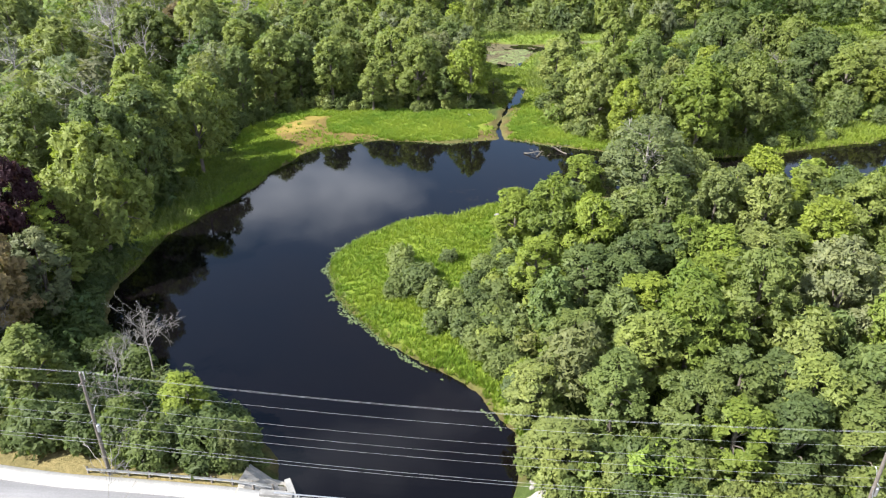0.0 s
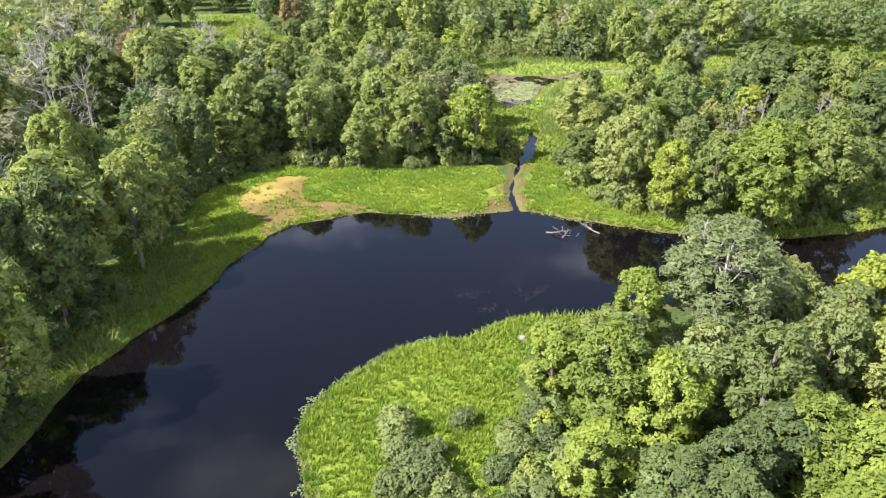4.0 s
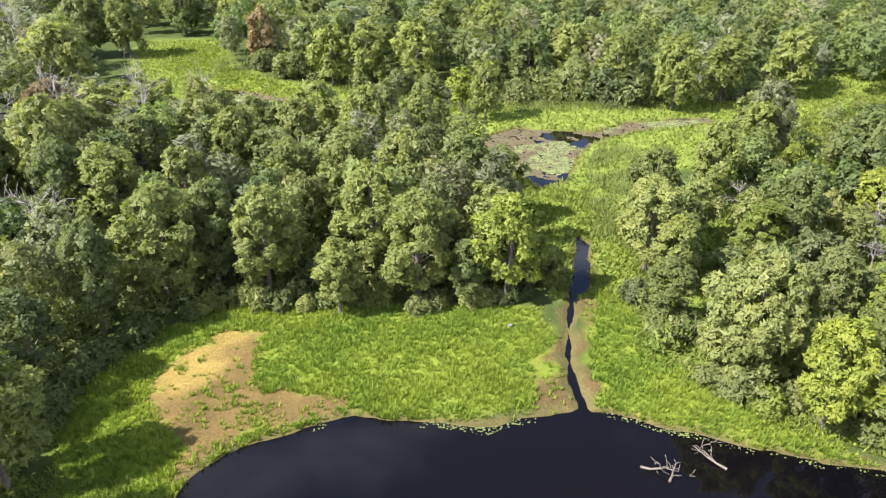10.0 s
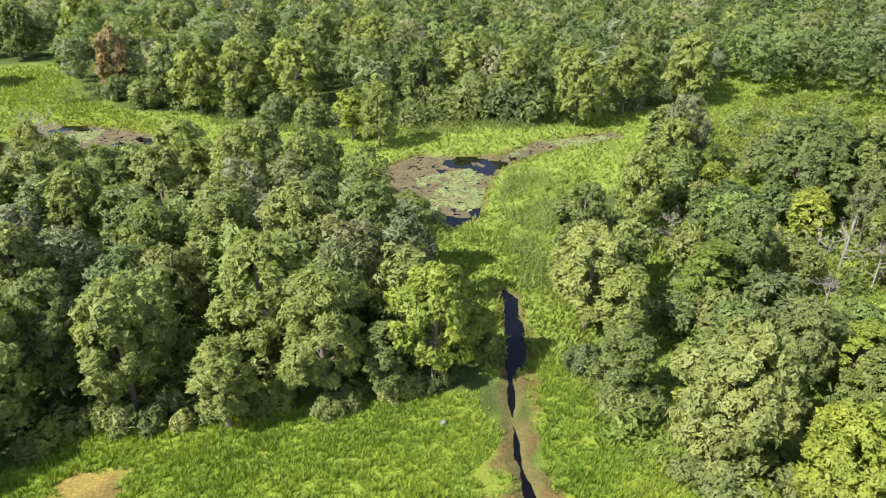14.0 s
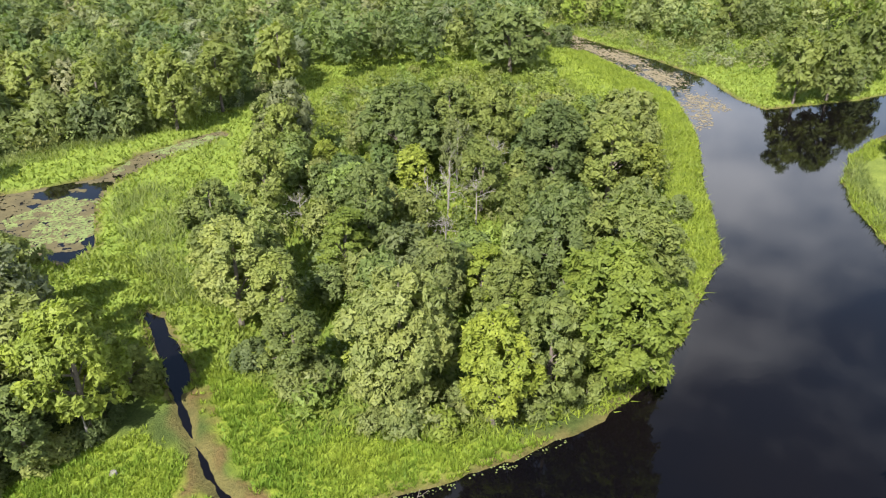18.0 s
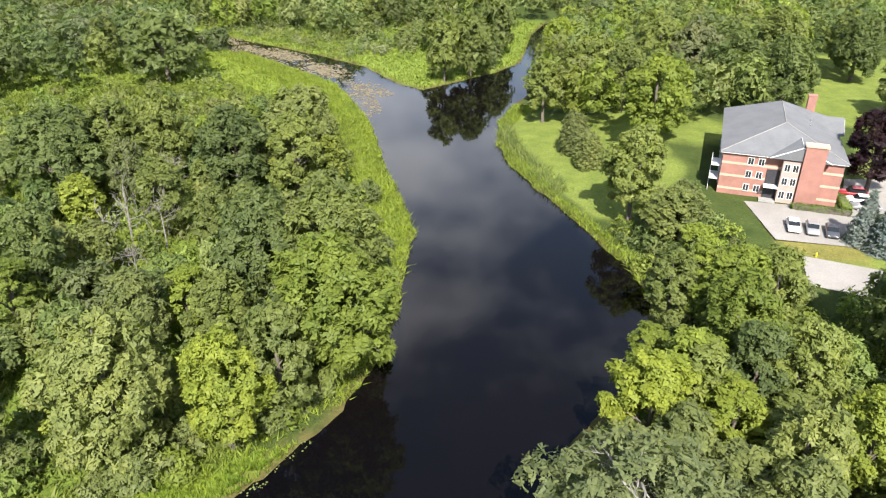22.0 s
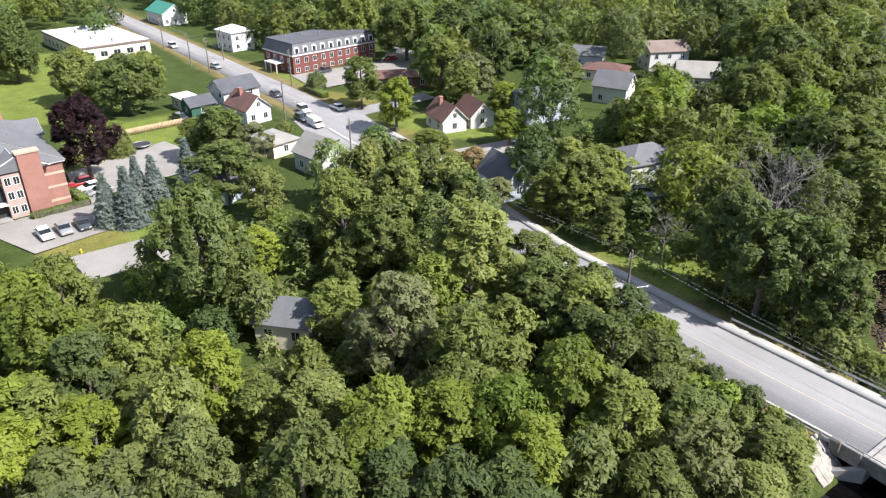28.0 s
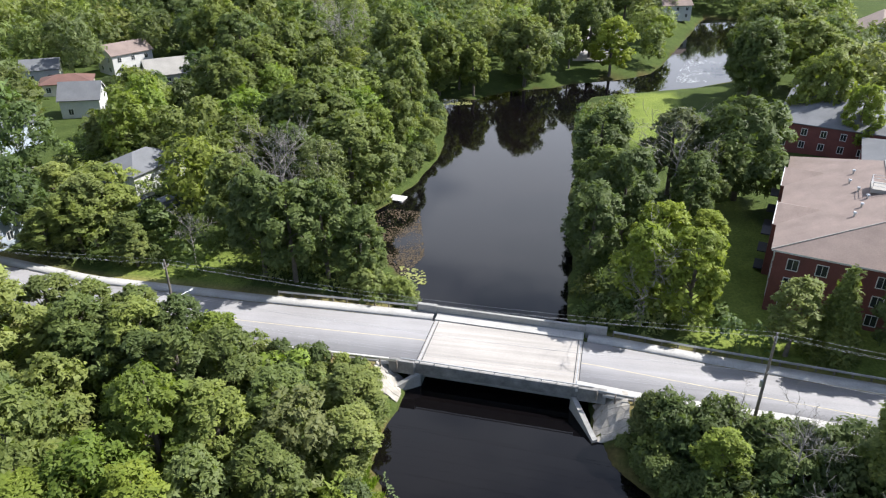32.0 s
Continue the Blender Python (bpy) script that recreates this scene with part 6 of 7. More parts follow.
    for k in range(3):
        z = -0.3 + 2.5 * k
        bal = part("balcony", boxed(-12.8, -9.0, 9.56, 11.2, z, z + 0.18), TRIM, b, "white balcony with a slatted rail")
        bm = bmesh.new()
        box(bm, -12.8, -9.0, 11.1, 11.18, z + 1.0, z + 1.08)
        for q in range(16):
            box(bm, -12.75 + 0.245 * q, -12.70 + 0.245 * q, 11.11, 11.17, z + 0.182, z + 0.998)
        part("railing", bm, TRIM, bal)
    for u, v in ((-1.0, -4.5), (3.0, -5.0)):
        bm = bmesh.new()
        zz = z1 - 4.1 * 0.5
        tube(bm, [(u, v, zz - 0.4), (u, v, zz + 0.7)], [0.12, 0.12], 8)
        part("roof_vent", bm, STEEL, b, "small metal roof vent")


brick_apartments()


def red_apartments():
    """Brick ground floors under a grey mansard with arched dormers."""
    b = root("mansard_apartment_block", pose(190.5, 10.5, gz(190, 10), 0, 0, 6), "red brick apartment block with a grey mansard floor", "apartment block")
    w, d, h, top = 15, 30, 5.0, 8.2
    part("wall", boxed(-w / 2, w / 2, -d / 2, d / 2, -0.6, h), BRICK_DARK, b, "dark red brick wall")
    part("cornice", boxed(-w / 2 - 0.35, w / 2 + 0.35, -d / 2 - 0.35, d / 2 + 0.35, h + 0.002, h + 0.35), TRIM, b, "white cornice")
    bm = bmesh.new()
    lo = [bm.verts.new(c) for c in ((-w / 2 - 0.2, -d / 2 - 0.2, h + 0.355), (w / 2 + 0.2, -d / 2 - 0.2, h + 0.355), (w / 2 + 0.2, d / 2 + 0.2, h + 0.355), (-w / 2 - 0.2, d / 2 + 0.2, h + 0.355))]
    up = [bm.verts.new(c) for c in ((-w / 2 + 0.7, -d / 2 + 0.7, top), (w / 2 - 0.7, -d / 2 + 0.7, top), (w / 2 - 0.7, d / 2 - 0.7, top), (-w / 2 + 0.7, d / 2 - 0.7, top))]
    bm.faces.new(lo[::-1])
    for i in range(4):
        bm.faces.new((lo[i], lo[(i + 1) % 4], up[(i + 1) % 4], up[i]))
    bm.faces.new(up)
    part("mansard", bm, ROOF_GREY, b, "grey shingle mansard")
    part("roof", hip_roof(w - 1.0, d - 1.0, top + 0.002, 0.9, 0.2, 0.1) if w > d else boxed(-w / 2 + 0.6, w / 2 - 0.6, -d / 2 + 0.6, d / 2 - 0.6, top + 0.002, top + 0.25), ROOF_DARK, b, "flat charcoal roof")
    for k in range(10):
        u = -d / 2 + 1.5 + 3.0 * k
        for side in ("-x", "+x"):
            window(b, side, u, 0.5, 1.2, 1.1, w / 2)
            window(b, side, u, 2.9, 1.2, 1.4, w / 2)
            s = -1 if side == "-x" else 1
            bm = bmesh.new()
            x0, x1 = sorted((s * (w / 2 - 1.4), s * (w / 2 + 0.05)))
            box(bm, x0, x1, u - 0.85, u + 0.85, h + 0.45, h + 2.1)
            prism(bm, [(u - 0.85, h + 2.1), (u + 0.85, h + 2.1), (u + 0.45, h + 2.5), (u - 0.45, h + 2.5)], x0, x1, "x")
            dm = part("dormer", bm, TRIM, b, "white arched dormer")
            bm = bmesh.new()
            x0, x1 = sorted((s * (w / 2 + 0.052), s * (w / 2 + 0.075)))
            box(bm, x0, x1, u - 0.5, u + 0.5, h + 0.75, h + 2.05)
            part("pane", bm, GLASS, dm)
    for k in range(4):
        u = -w / 2 + 2.2 + 3.5 * k
        for side in ("-y", "+y"):
            window(b, side, u, 0.5, 1.2, 1.1, d / 2)
            window(b, side, u, 2.9, 1.2, 1.4, d / 2)
    part("portico_roof", boxed(-3.0, 3.0, d / 2 + 0.02, d / 2 + 3.0, 2.6, 2.85), TRIM, b, "white entrance portico")
    for x in (-2.8, 0, 2.8):
        part("portico_post", boxed(x - 0.12, x + 0.12, d / 2 + 2.6, d / 2 + 2.84, -0.6, 2.598), TRIM, b)
    for k in range(5):
        bm = bmesh.new()
        tube(bm, [(-3 + 1.5 * k, -10 + 5 * k, top + 0.2), (-3 + 1.5 * k, -10 + 5 * k, top + 0.9)], [0.18, 0.18], 8)
        part("roof_vent", bm, STEEL, b)


red_apartments()


def riverside_apartments():
    """Three-storey dark brick block with a brown hip roof beside the lower pond."""
    b = root("riverside_apartment_block", pose(-46, 20.3, gz(-46, 20), 0, 0, -16.9), "dark red brick apartment block with a brown roof", "apartment block")
    w, d, h = 24, 36, 8.2
    part("wall", boxed(-w / 2, w / 2, -d / 2, d / 2, -1.0, h), BRICK_DARK, b, "dark red brick wall")
    part("eaves_board", boxed(-w / 2 - 0.5, w / 2 + 0.5, -d / 2 - 0.5, d / 2 + 0.5, h + 0.002, h + 0.25), TRIM, b)
    bm = bmesh.new()
    a, c, z0, z1 = w / 2 + 0.6, d / 2 + 0.6, h + 0.255, h + 4.0
    lo = [bm.verts.new(v) for v in ((-a, -c, z0), (a, -c, z0), (a, c, z0), (-a, c, z0))]
    t = [bm.verts.new((0, -c + 7, z1)), bm.verts.new((0, c - 7, z1))]
    bm.faces.new(lo[::-1])
    for f in ((lo[0], lo[1], t[0]), (lo[1], lo[2], t[1], t[0]), (lo[2], lo[3], t[1]), (lo[3], lo[0], t[0], t[1])):
        bm.faces.new(f)
    part("roof", bm, ROOF_BROWN, b, "brown shingle hip roof")
    bm = bmesh.new()
    tube(bm, [(0, -c + 7, z1 + 0.02), (0, c - 7, z1 + 0.02)], [0.12, 0.12], 5)
    for s in (-1, 1):
        tube(bm, [(0, c - 7, z1 + 0.02), (s * a, c, z0 + 0.05)], [0.09, 0.09], 5)
    part("ridge_cap", bm, ROOF_PALE, b, "pale ridge flashing")
    for k, y in enumerate((-8.5, 6.5)):
        bm = bmesh.new()
        prism(bm, [(y - 4.2, z0 - 0.05), (y + 4.2, z0 - 0.05), (y, z0 + 1.5)], 6.5, a + 0.45, "x")
        part("side_gable", bm, ROOF_BROWN, b, "low brown side gable")
        bm = bmesh.new()
        for q in (-1, 1):
            tube(bm, [(a + 0.47, y + q * 4.2, z0), (a + 0.47, y, z0 + 1.53)], [0.07, 0.07], 5)
        part("gable_trim", bm, TRIM, b)
        bay = part("bay", boxed(w / 2 + 0.01, w / 2 + 1.0, y - 1.6, y + 1.6, -1.0, h - 0.02), BRICK_DARK, b)
        for fl in range(3):
            part("balcony", boxed(w / 2 + 1.02, w / 2 + 2.2, y - 1.5, y + 1.5, 0.1 + 2.7 * fl, 0.28 + 2.7 * fl), HDPE, b, "dark balcony")
    bm = bmesh.new()
    prism(bm, [(-4.5, z0), (-0.5, z0), (-2.5, z0 + 1.9)], c - 5, c + 0.25, "y")
    part("front_gable", bm, TRIM, b, "white front gable")
    for fl in range(3):
        z = 0.6 + 2.65 * fl
        for k in range(7):
            window(b, "+y", -w / 2 + 2 + 3.3 * k, z, 1.2, 1.4, d / 2, GLASS_PALE if k % 3 == 1 else GLASS)
        for k in range(9):
            window(b, "+x", -d / 2 + 2.2 + 3.9 * k, z, 1.2, 1.4, w / 2)
            window(b, "-x", -d / 2 + 2.2 + 3.9 * k, z, 1.2, 1.4, w / 2)
    for u, v in ((4.0, 9.5), (3.2, 6.5), (2.5, 3.5), (3.5, 0.5), (4.5, -3.0), (4.0, -7.0)):
        zz = z0 + (z1 - z0) * (1 - u / a)
        bm = bmesh.new()
        tube(bm, [(u, v, zz - 0.2), (u, v, zz + 0.45), (u, v, zz + 0.5), (u, v, zz + 0.65)], [0.14, 0.14, 0.26, 0.2], 8)
        part("roof_vent", bm, STEEL, b, "grey mushroom roof vent")
    hatch = part("roof_hatch", boxed(-2.2, 2.2, -1.0, 2.2, z1 - 0.3, z1 + 0.25), ROOF_PALE, b, "railed roof hatch platform")
    bm = bmesh.new()
    for zz in (0.7, 1.15):
        box(bm, -2.2, 2.2, -1.0, -0.95, z1 + zz, z1 + zz + 0.05)
        box(bm, -2.2, 2.2, 2.15, 2.2, z1 + zz, z1 + zz + 0.05)
        box(bm, -2.2, -2.15, -0.95, 2.15, z1 + zz, z1 + zz + 0.05)
        box(bm, 2.15, 2.2, -0.95, 2.15, z1 + zz, z1 + zz + 0.05)
    for x in (-2.18, 0, 2.12):
        for y in (-0.99, 2.14):
            box(bm, x, x + 0.06, y, y + 0.06, z1 + 0.252, z1 + 1.2)
    part("hatch_rail", bm, STEEL, hatch)


riverside_apartments()


def flat_hall():
    b = root("flat_roofed_hall", pose(255, 58.0, gz(241, 60), 0, 0, 4), "low school hall with a bright white flat roof", "hall")
    part("wall", boxed(-19, 19, -10.5, 10.5, -0.8, 3.8), SIDING_BEIGE, b, "beige wall")
    part("parapet", boxed(-19.3, 19.3, -10.8, 10.8, 3.802, 4.3), ROOF_BROWN, b)
    part("roof", boxed(-19.0, 19.0, -10.5, 10.5, 4.302, 4.36), ROOF_WHITE, b, "white roof membrane")
    for k in range(5):
        part("roof_unit", bevelled(boxed(-15 + 7.2 * k, -13.4 + 7.2 * k, -2 + (k % 2) * 4, -0.6 + (k % 2) * 4, 4.362, 5.2), 0.05), WALK, b, "rooftop air unit")
    for k in range(9):
        window(b, "-y", -16 + 4 * k, 1.0, 2.0, 1.5, 10.5)
        window(b, "+y", -16 + 4 * k, 1.0, 2.0, 1.5, 10.5)
    for k in range(5):
        window(b, "-x", -8 + 4 * k, 1.0, 2.0, 1.5, 19)


flat_hall()


# ---------------------------------------------------------------- cars and street things
def car(x, y, rz, colour, kind="saloon"):
    """A parked car with body, glasshouse, wheels and lamps; local x is its length."""
    L, W, roof = {"saloon": (4.5, 1.8, 1.45), "van": (4.9, 1.95, 2.1), "suv": (4.7, 1.9, 1.75), "truck": (6.4, 2.2, 2.9)}[kind]
    what = {"saloon": "car", "suv": "car", "van": "van", "truck": "truck"}[kind]
    c = root(what, pose(x, y, gz(x, y) + 0.12, 0, 0, rz), {"white": "white", "silver": "silver", "dark": "dark grey", "red": "red", "grey": "grey"}[colour] + " parked " + {"saloon": "saloon car on the asphalt", "suv": "sport utility car on the asphalt", "van": "camper van at the kerb", "truck": "box truck at the kerb"}[kind], what, "parked vehicles")
    m = CAR_PAINT[colour]
    bm = bmesh.new()
    prism(bm, [(-L / 2, 0.35), (L / 2, 0.35), (L / 2, 0.72), (L / 2 - 0.9, 0.92), (-L / 2 + 0.15, 0.95), (-L / 2, 0.8)], -W / 2, W / 2, "y")
    part("body", bevelled(bm, 0.07, 2), m, c, smooth=True)
    bm = bmesh.new()
    if kind in ("van", "truck"):
        prism(bm, [(-L / 2 + 0.05, 0.955), (L / 2 - 0.95, 0.955), (L / 2 - 1.5, roof), (-L / 2 + 0.05, roof)], -W / 2 + 0.06, W / 2 - 0.06, "y")
        part("box_body", bevelled(bm, 0.06, 2), m, c)
        part("windscreen", boxed(L / 2 - 1.42, L / 2 - 1.0, -W / 2 + 0.15, W / 2 - 0.15, 1.0, 1.5), CARGLASS, c, "dark windscreen")
    else:
        prism(bm, [(-L / 2 + 0.35, 0.945), (L / 2 - 1.15, 0.945), (L / 2 - 1.9, roof - 0.06), (-L / 2 + 0.95, roof - 0.06)], -W / 2 + 0.10, W / 2 - 0.10, "y")
        part("glasshouse", bevelled(bm, 0.04, 1), CARGLASS, c, "dark car windows")
        bm = bmesh.new()
        prism(bm, [(-L / 2 + 0.92, roof - 0.058), (L / 2 - 1.88, roof - 0.058), (L / 2 - 2.0, roof), (-L / 2 + 1.05, roof)], -W / 2 + 0.14, W / 2 - 0.14, "y")
        part("roof_panel", bm, m, c)
    for sx in (-1, 1):
        for sy in (-1, 1):
            bm = bmesh.new()
            tube(bm, [(sx * L * 0.31, sy * (W / 2 - 0.20), 0.21), (sx * L * 0.31, sy * (W / 2 + 0.02), 0.21)], [0.33, 0.33], 12)
            wh = part("wheel", bm, RUBBER, c, "black tyre")
            bm = bmesh.new()
            tube(bm, [(sx * L * 0.31, sy * (W / 2 + 0.021), 0.21), (sx * L * 0.31, sy * (W / 2 + 0.035), 0.21)], [0.2, 0.2], 10)
            part("rim", bm, CHROME, wh)
    for sy in (-1, 1):
        part("headlight", boxed(L / 2 - 0.02, L / 2 + 0.015, sy * W * 0.33 - 0.16, sy * W * 0.33 + 0.16, 0.58, 0.70), TRIM, c)
        part("tail_light", boxed(-L / 2 - 0.015, -L / 2 + 0.02, sy * W * 0.36 - 0.13, sy * W * 0.36 + 0.13, 0.62, 0.76), CAR_PAINT["red"], c)
    return c


for args in ((113.2, 104.5, 184, "white", "saloon"), (113.3, 101.7, 182, "silver", "saloon"), (113.4, 98.9, 180, "dark", "saloon"),
             (131.5, 94.3, 95, "red", "suv"), (128.6, 93.6, 95, "white", "saloon"), (125.9, 92.8, 95, "silver", "saloon"),
             (164, 39.2, 180, "dark", "saloon"), (178, 17, 95, "dark", "suv"), (177.5, 8, 95, "grey", "saloon"), (179, -7, 100, "red", "saloon"),
             (147.5, 40.5, 178, "white", "suv"), (135.5, 44.0, 178, "white", "van"), (141.5, 44.2, 178, "dark", "suv"), (144, 33.2, 0, "white", "saloon"),
             (203, 38.8, 180, "silver", "saloon"), (240, 38.0, 180, "white", "suv"), (160, 66, 20, "dark", "suv"), (-9, -114, 80, "dark", "saloon"), (-12, -118, 80, "dark", "saloon"), (-15, -122, 80, "silver", "saloon"),
             (98, 16, 80, "dark", "saloon"), (66.5, 18.5, 60, "dark", "suv")):
    car(*args)


def fence(x, y, rz, length, high, mat, label):
    f = root("wooden_fence", pose(x, y, gz(x, y), 0, 0, rz), label, "fence", "garden fences")
    n = int(length / 0.32)
    board = mesh_of("board", np.array([(a * 0.14, b * 0.015, h) for h in (0.05, high) for a, b in ((-1, -1), (1, -1), (1, 1), (-1, 1))]),
                    np.array([(0, 1, 5, 4), (1, 2, 6, 5), (2, 3, 7, 6), (3, 0, 4, 7), (4, 5, 6, 7), (3, 2, 1, 0)]), mat)
    for k in range(n):
        o = new("board", board)
        o.parent, o.location = f, (0.32 * k, 0, 0)
    for k in range(int(length / 2.4) + 1):
        part("post", boxed(2.4 * k - 0.06, 2.4 * k + 0.06, 0.02, 0.14, -0.4, high + 0.1), mat, f)
    for z in (0.4, high - 0.35):
        part("rail", boxed(-0.1, length, 0.021, 0.07, z, z + 0.09), mat, f)


fence(156, 81, -88, 15, 1.5, FENCEWOOD, "tan board fence behind the lawn")
fence(206, -24, -8, 24, 1.8, DARKWOOD, "brown board fence behind the parking lot")


def trampoline(x, y):
    t = root("trampoline", pose(x, y, gz(x, y)), "round black garden trampoline on the lawn", "trampoline")
    bm = bmesh.new()
    tube(bm, [(0, 0, 0.80), (0, 0, 0.83)], [1.8, 1.8], 20)
    part("mat", bm, HDPE, t)
    bm = bmesh.new()
    ring = [(1.9 * math.cos(k * math.pi / 10), 1.9 * math.sin(k * math.pi / 10), 0.82) for k in range(21)]
    tube(bm, ring, [0.08] * 21, 6)
    part("rim", bm, STEEL, t)
    for k in range(6):
        a = k * math.pi / 3
        bm = bmesh.new()
        tube(bm, [(1.85 * math.cos(a), 1.85 * math.sin(a), 0), (1.85 * math.cos(a), 1.85 * math.sin(a), 0.8)], [0.03, 0.03], 6)
        part("leg", bm, STEEL, t)


trampoline(146, 79)


def jetty():
    j = root("jetty", pose(27.3, 1.5, 0, 0, 0, -12), "small white floating dock at the lawn's edge", "dock")
    for k in range(8):
        part("plank", boxed(-1.6, 1.6, -1.2 + 0.3 * k, -0.94 + 0.3 * k, 0.28, 0.34), SIDING, j)
    for x in (-1.2, 1.2):
        part("float", bevelled(boxed(x - 0.25, x + 0.25, -1.2, 1.2, -0.2, 0.278), 0.05), WALK, j)


jetty()


def footbridge():
    f = root("footbridge", pose(37, -82, 0.6, 0, 0, 8), "dark red steel footbridge over the inlet", "footbridge")
    part("deck", boxed(-7, 7, -1.1, 1.1, 1.4, 1.6), DARKWOOD, f)
    for y in (-1.15, 1.15):
        for z in (1.9, 2.7):
            part("rail", boxed(-7, 7, y - 0.05, y + 0.05, z, z + 0.12), CAR_PAINT["red"], f, "dark red rail")
        for k in range(9):
            part("post", boxed(-7 + 1.72 * k, -6.88 + 1.72 * k, y - 0.045, y + 0.045, 1.2, 2.69), CAR_PAINT["red"], f)
    for x in (-6.8, 6.8):
        part("pier", boxed(x - 0.4, x + 0.4, -1.2, 1.2, -2.0, 1.398), CONCRETE, f)


footbridge()


def tarp_shelter():
    b = root("tarp_shelter", pose(63.5, 19.5, gz(63, 19), 0, 0, 60), "dark blue-grey arched tarpaulin shelter", "shelter")
    bm = bmesh.new()
    prism(bm, [(1.7 * math.cos(math.pi * k / 10), 2.2 * math.sin(math.pi * k / 10)) for k in range(11)], -3, 3, "x")
    part("cover", bm, paint("tarp_dark", (0.05, 0.06, 0.09)), b)


tarp_shelter()

# ---------------------------------------------------------------- marsh plants and pond litter
def blade_stuff(name, outlines, per_m2, high, width, colour, label, seed, spread=0.25, lean=0.6, margin=0.05, mask=None):
    """Grass or reed blades through outlines, as one mesh."""
    rng = np.random.default_rng(seed)
    got = []
    for poly in outlines:
        a = np.array(poly, float)
        lo, hi = a.min(0), a.max(0)
        n = int((hi - lo).prod() * per_m2)
        p = rng.uniform(lo, hi, (n, 2))
        p = p[signed(poly, p) < 0.4 * rng.normal(size=len(p))]
        p = p[shore(p) > margin]
        got.append(p)
    p = np.concatenate(got)
    if mask is not None:
        p = p[mask(p, rng)]
    z = height(p)
    n = len(p)
    h = rng.uniform(*high, n) * (1 + 0.25 * wobble(p, 1.1, 3))
    th = rng.uniform(0, 2 * np.pi, n)
    w = width * rng.uniform(0.6, 1.3, n)
    tip = rng.normal(size=(n, 2)) * lean * h[:, None]
    base = np.column_stack([p, z - 0.05])
    side = np.column_stack([np.cos(th), np.sin(th), 0 * th]) * w[:, None]
    top = base + np.column_stack([tip, h])
    v = np.stack([base - side, base + side, top], 1).reshape(-1, 3)
    me = mesh_of(name, v, np.arange(3 * n).reshape(n, 3), foliage(name + "_leaf", colour, spread, fine=3.0, fill=0))
    return tagged(new(name, me), label, "grass" if "grass" in name else "reeds", kind="stuff")


def off_sand(p, rng):
    wet = np.minimum(signed(MUDS[0], p), signed(MUDS[1], p)) + 0.5 * wobble(p, 1.1, 3)
    return ((signed(SAND, p) > -0.5) & ((wet > 0) | (rng.uniform(size=len(p)) < 0.06))) | (rng.uniform(size=len(p)) < np.where(wobble(p, 2.2, 7) + 0.04 * (172 - p[:, 1]) > 0.35, 0.22, 0.03))


def tufted(name, outlines, per_m2, blades, high, colours, label, seed, mask):
    """Meadow grass in tufts: blades that fan out from each crown, tall and low in drifts."""
    rng = np.random.default_rng(seed)
    got = []
    for poly in outlines:
        a = np.array(poly, float)
        lo, hi = a.min(0), a.max(0)
        p = rng.uniform(lo, hi, (int((hi - lo).prod() * per_m2), 2))
        got.append(p[(signed(poly, p) < 0.6 * rng.normal(size=len(p))) & (shore(p) > 0.1)])
    c = np.concatenate(got)
    c = c[mask(c, rng)]
    grow = np.clip(1 + 0.30 * wobble(c, 2.6, 5) + 0.22 * wobble(c, 0.9, 2) + 0.15 * rng.normal(size=len(c)), 0.35, 1.8)
    p, g = np.repeat(c, blades, 0), np.repeat(grow, blades)
    n = len(p)
    th, out = rng.uniform(0, 2 * np.pi, n), rng.uniform(0.0, 1.0, n) ** 0.7
    way = np.column_stack([np.cos(th), np.sin(th)])
    h = rng.uniform(*high, n) * g * (1.1 - 0.45 * out)
    base = np.column_stack([p + way * (0.06 + 0.16 * out)[:, None] * g[:, None], np.repeat(height(c), blades) - 0.05])
    side = np.column_stack([-way[:, 1], way[:, 0], 0 * th]) * (0.085 * rng.uniform(0.6, 1.3, n))[:, None]
    top = base + np.column_stack([way * (0.15 + 0.55 * out)[:, None] * h[:, None] + 0.12 * rng.normal(size=(n, 2)), h])
    v = np.stack([base - side, base + side, top], 1).reshape(-1, 3)
    me = mesh_of(name, v, np.arange(3 * n).reshape(n, 3), GRASS)
    k = np.clip(0.5 + 0.5 * wobble(c, 5.5, 9) + 0.28 * wobble(c, 1.7, 3) + 0.15 * rng.normal(size=len(c)), 0, 1)[:, None]
    tint = np.array(colours[0]) * (1 - k) + np.array(colours[1]) * k
    at = me.attributes.new("tint", "FLOAT_COLOR", "POINT")
    at.data.foreach_set("color", np.column_stack([np.repeat(tint, 3 * blades, 0), np.ones(3 * n)]).astype(np.float32).ravel())
    return tagged(new(name, me), label, "grass", kind="stuff")


def grass_material():
    m, t, b = nodes_of("marsh_grass_blade")
    at = t.nodes.new("ShaderNodeAttribute")
    at.attribute_name = "tint"
    leafy(t, b, at.outputs["Color"], 0.40, 2.0, 0)
    return m


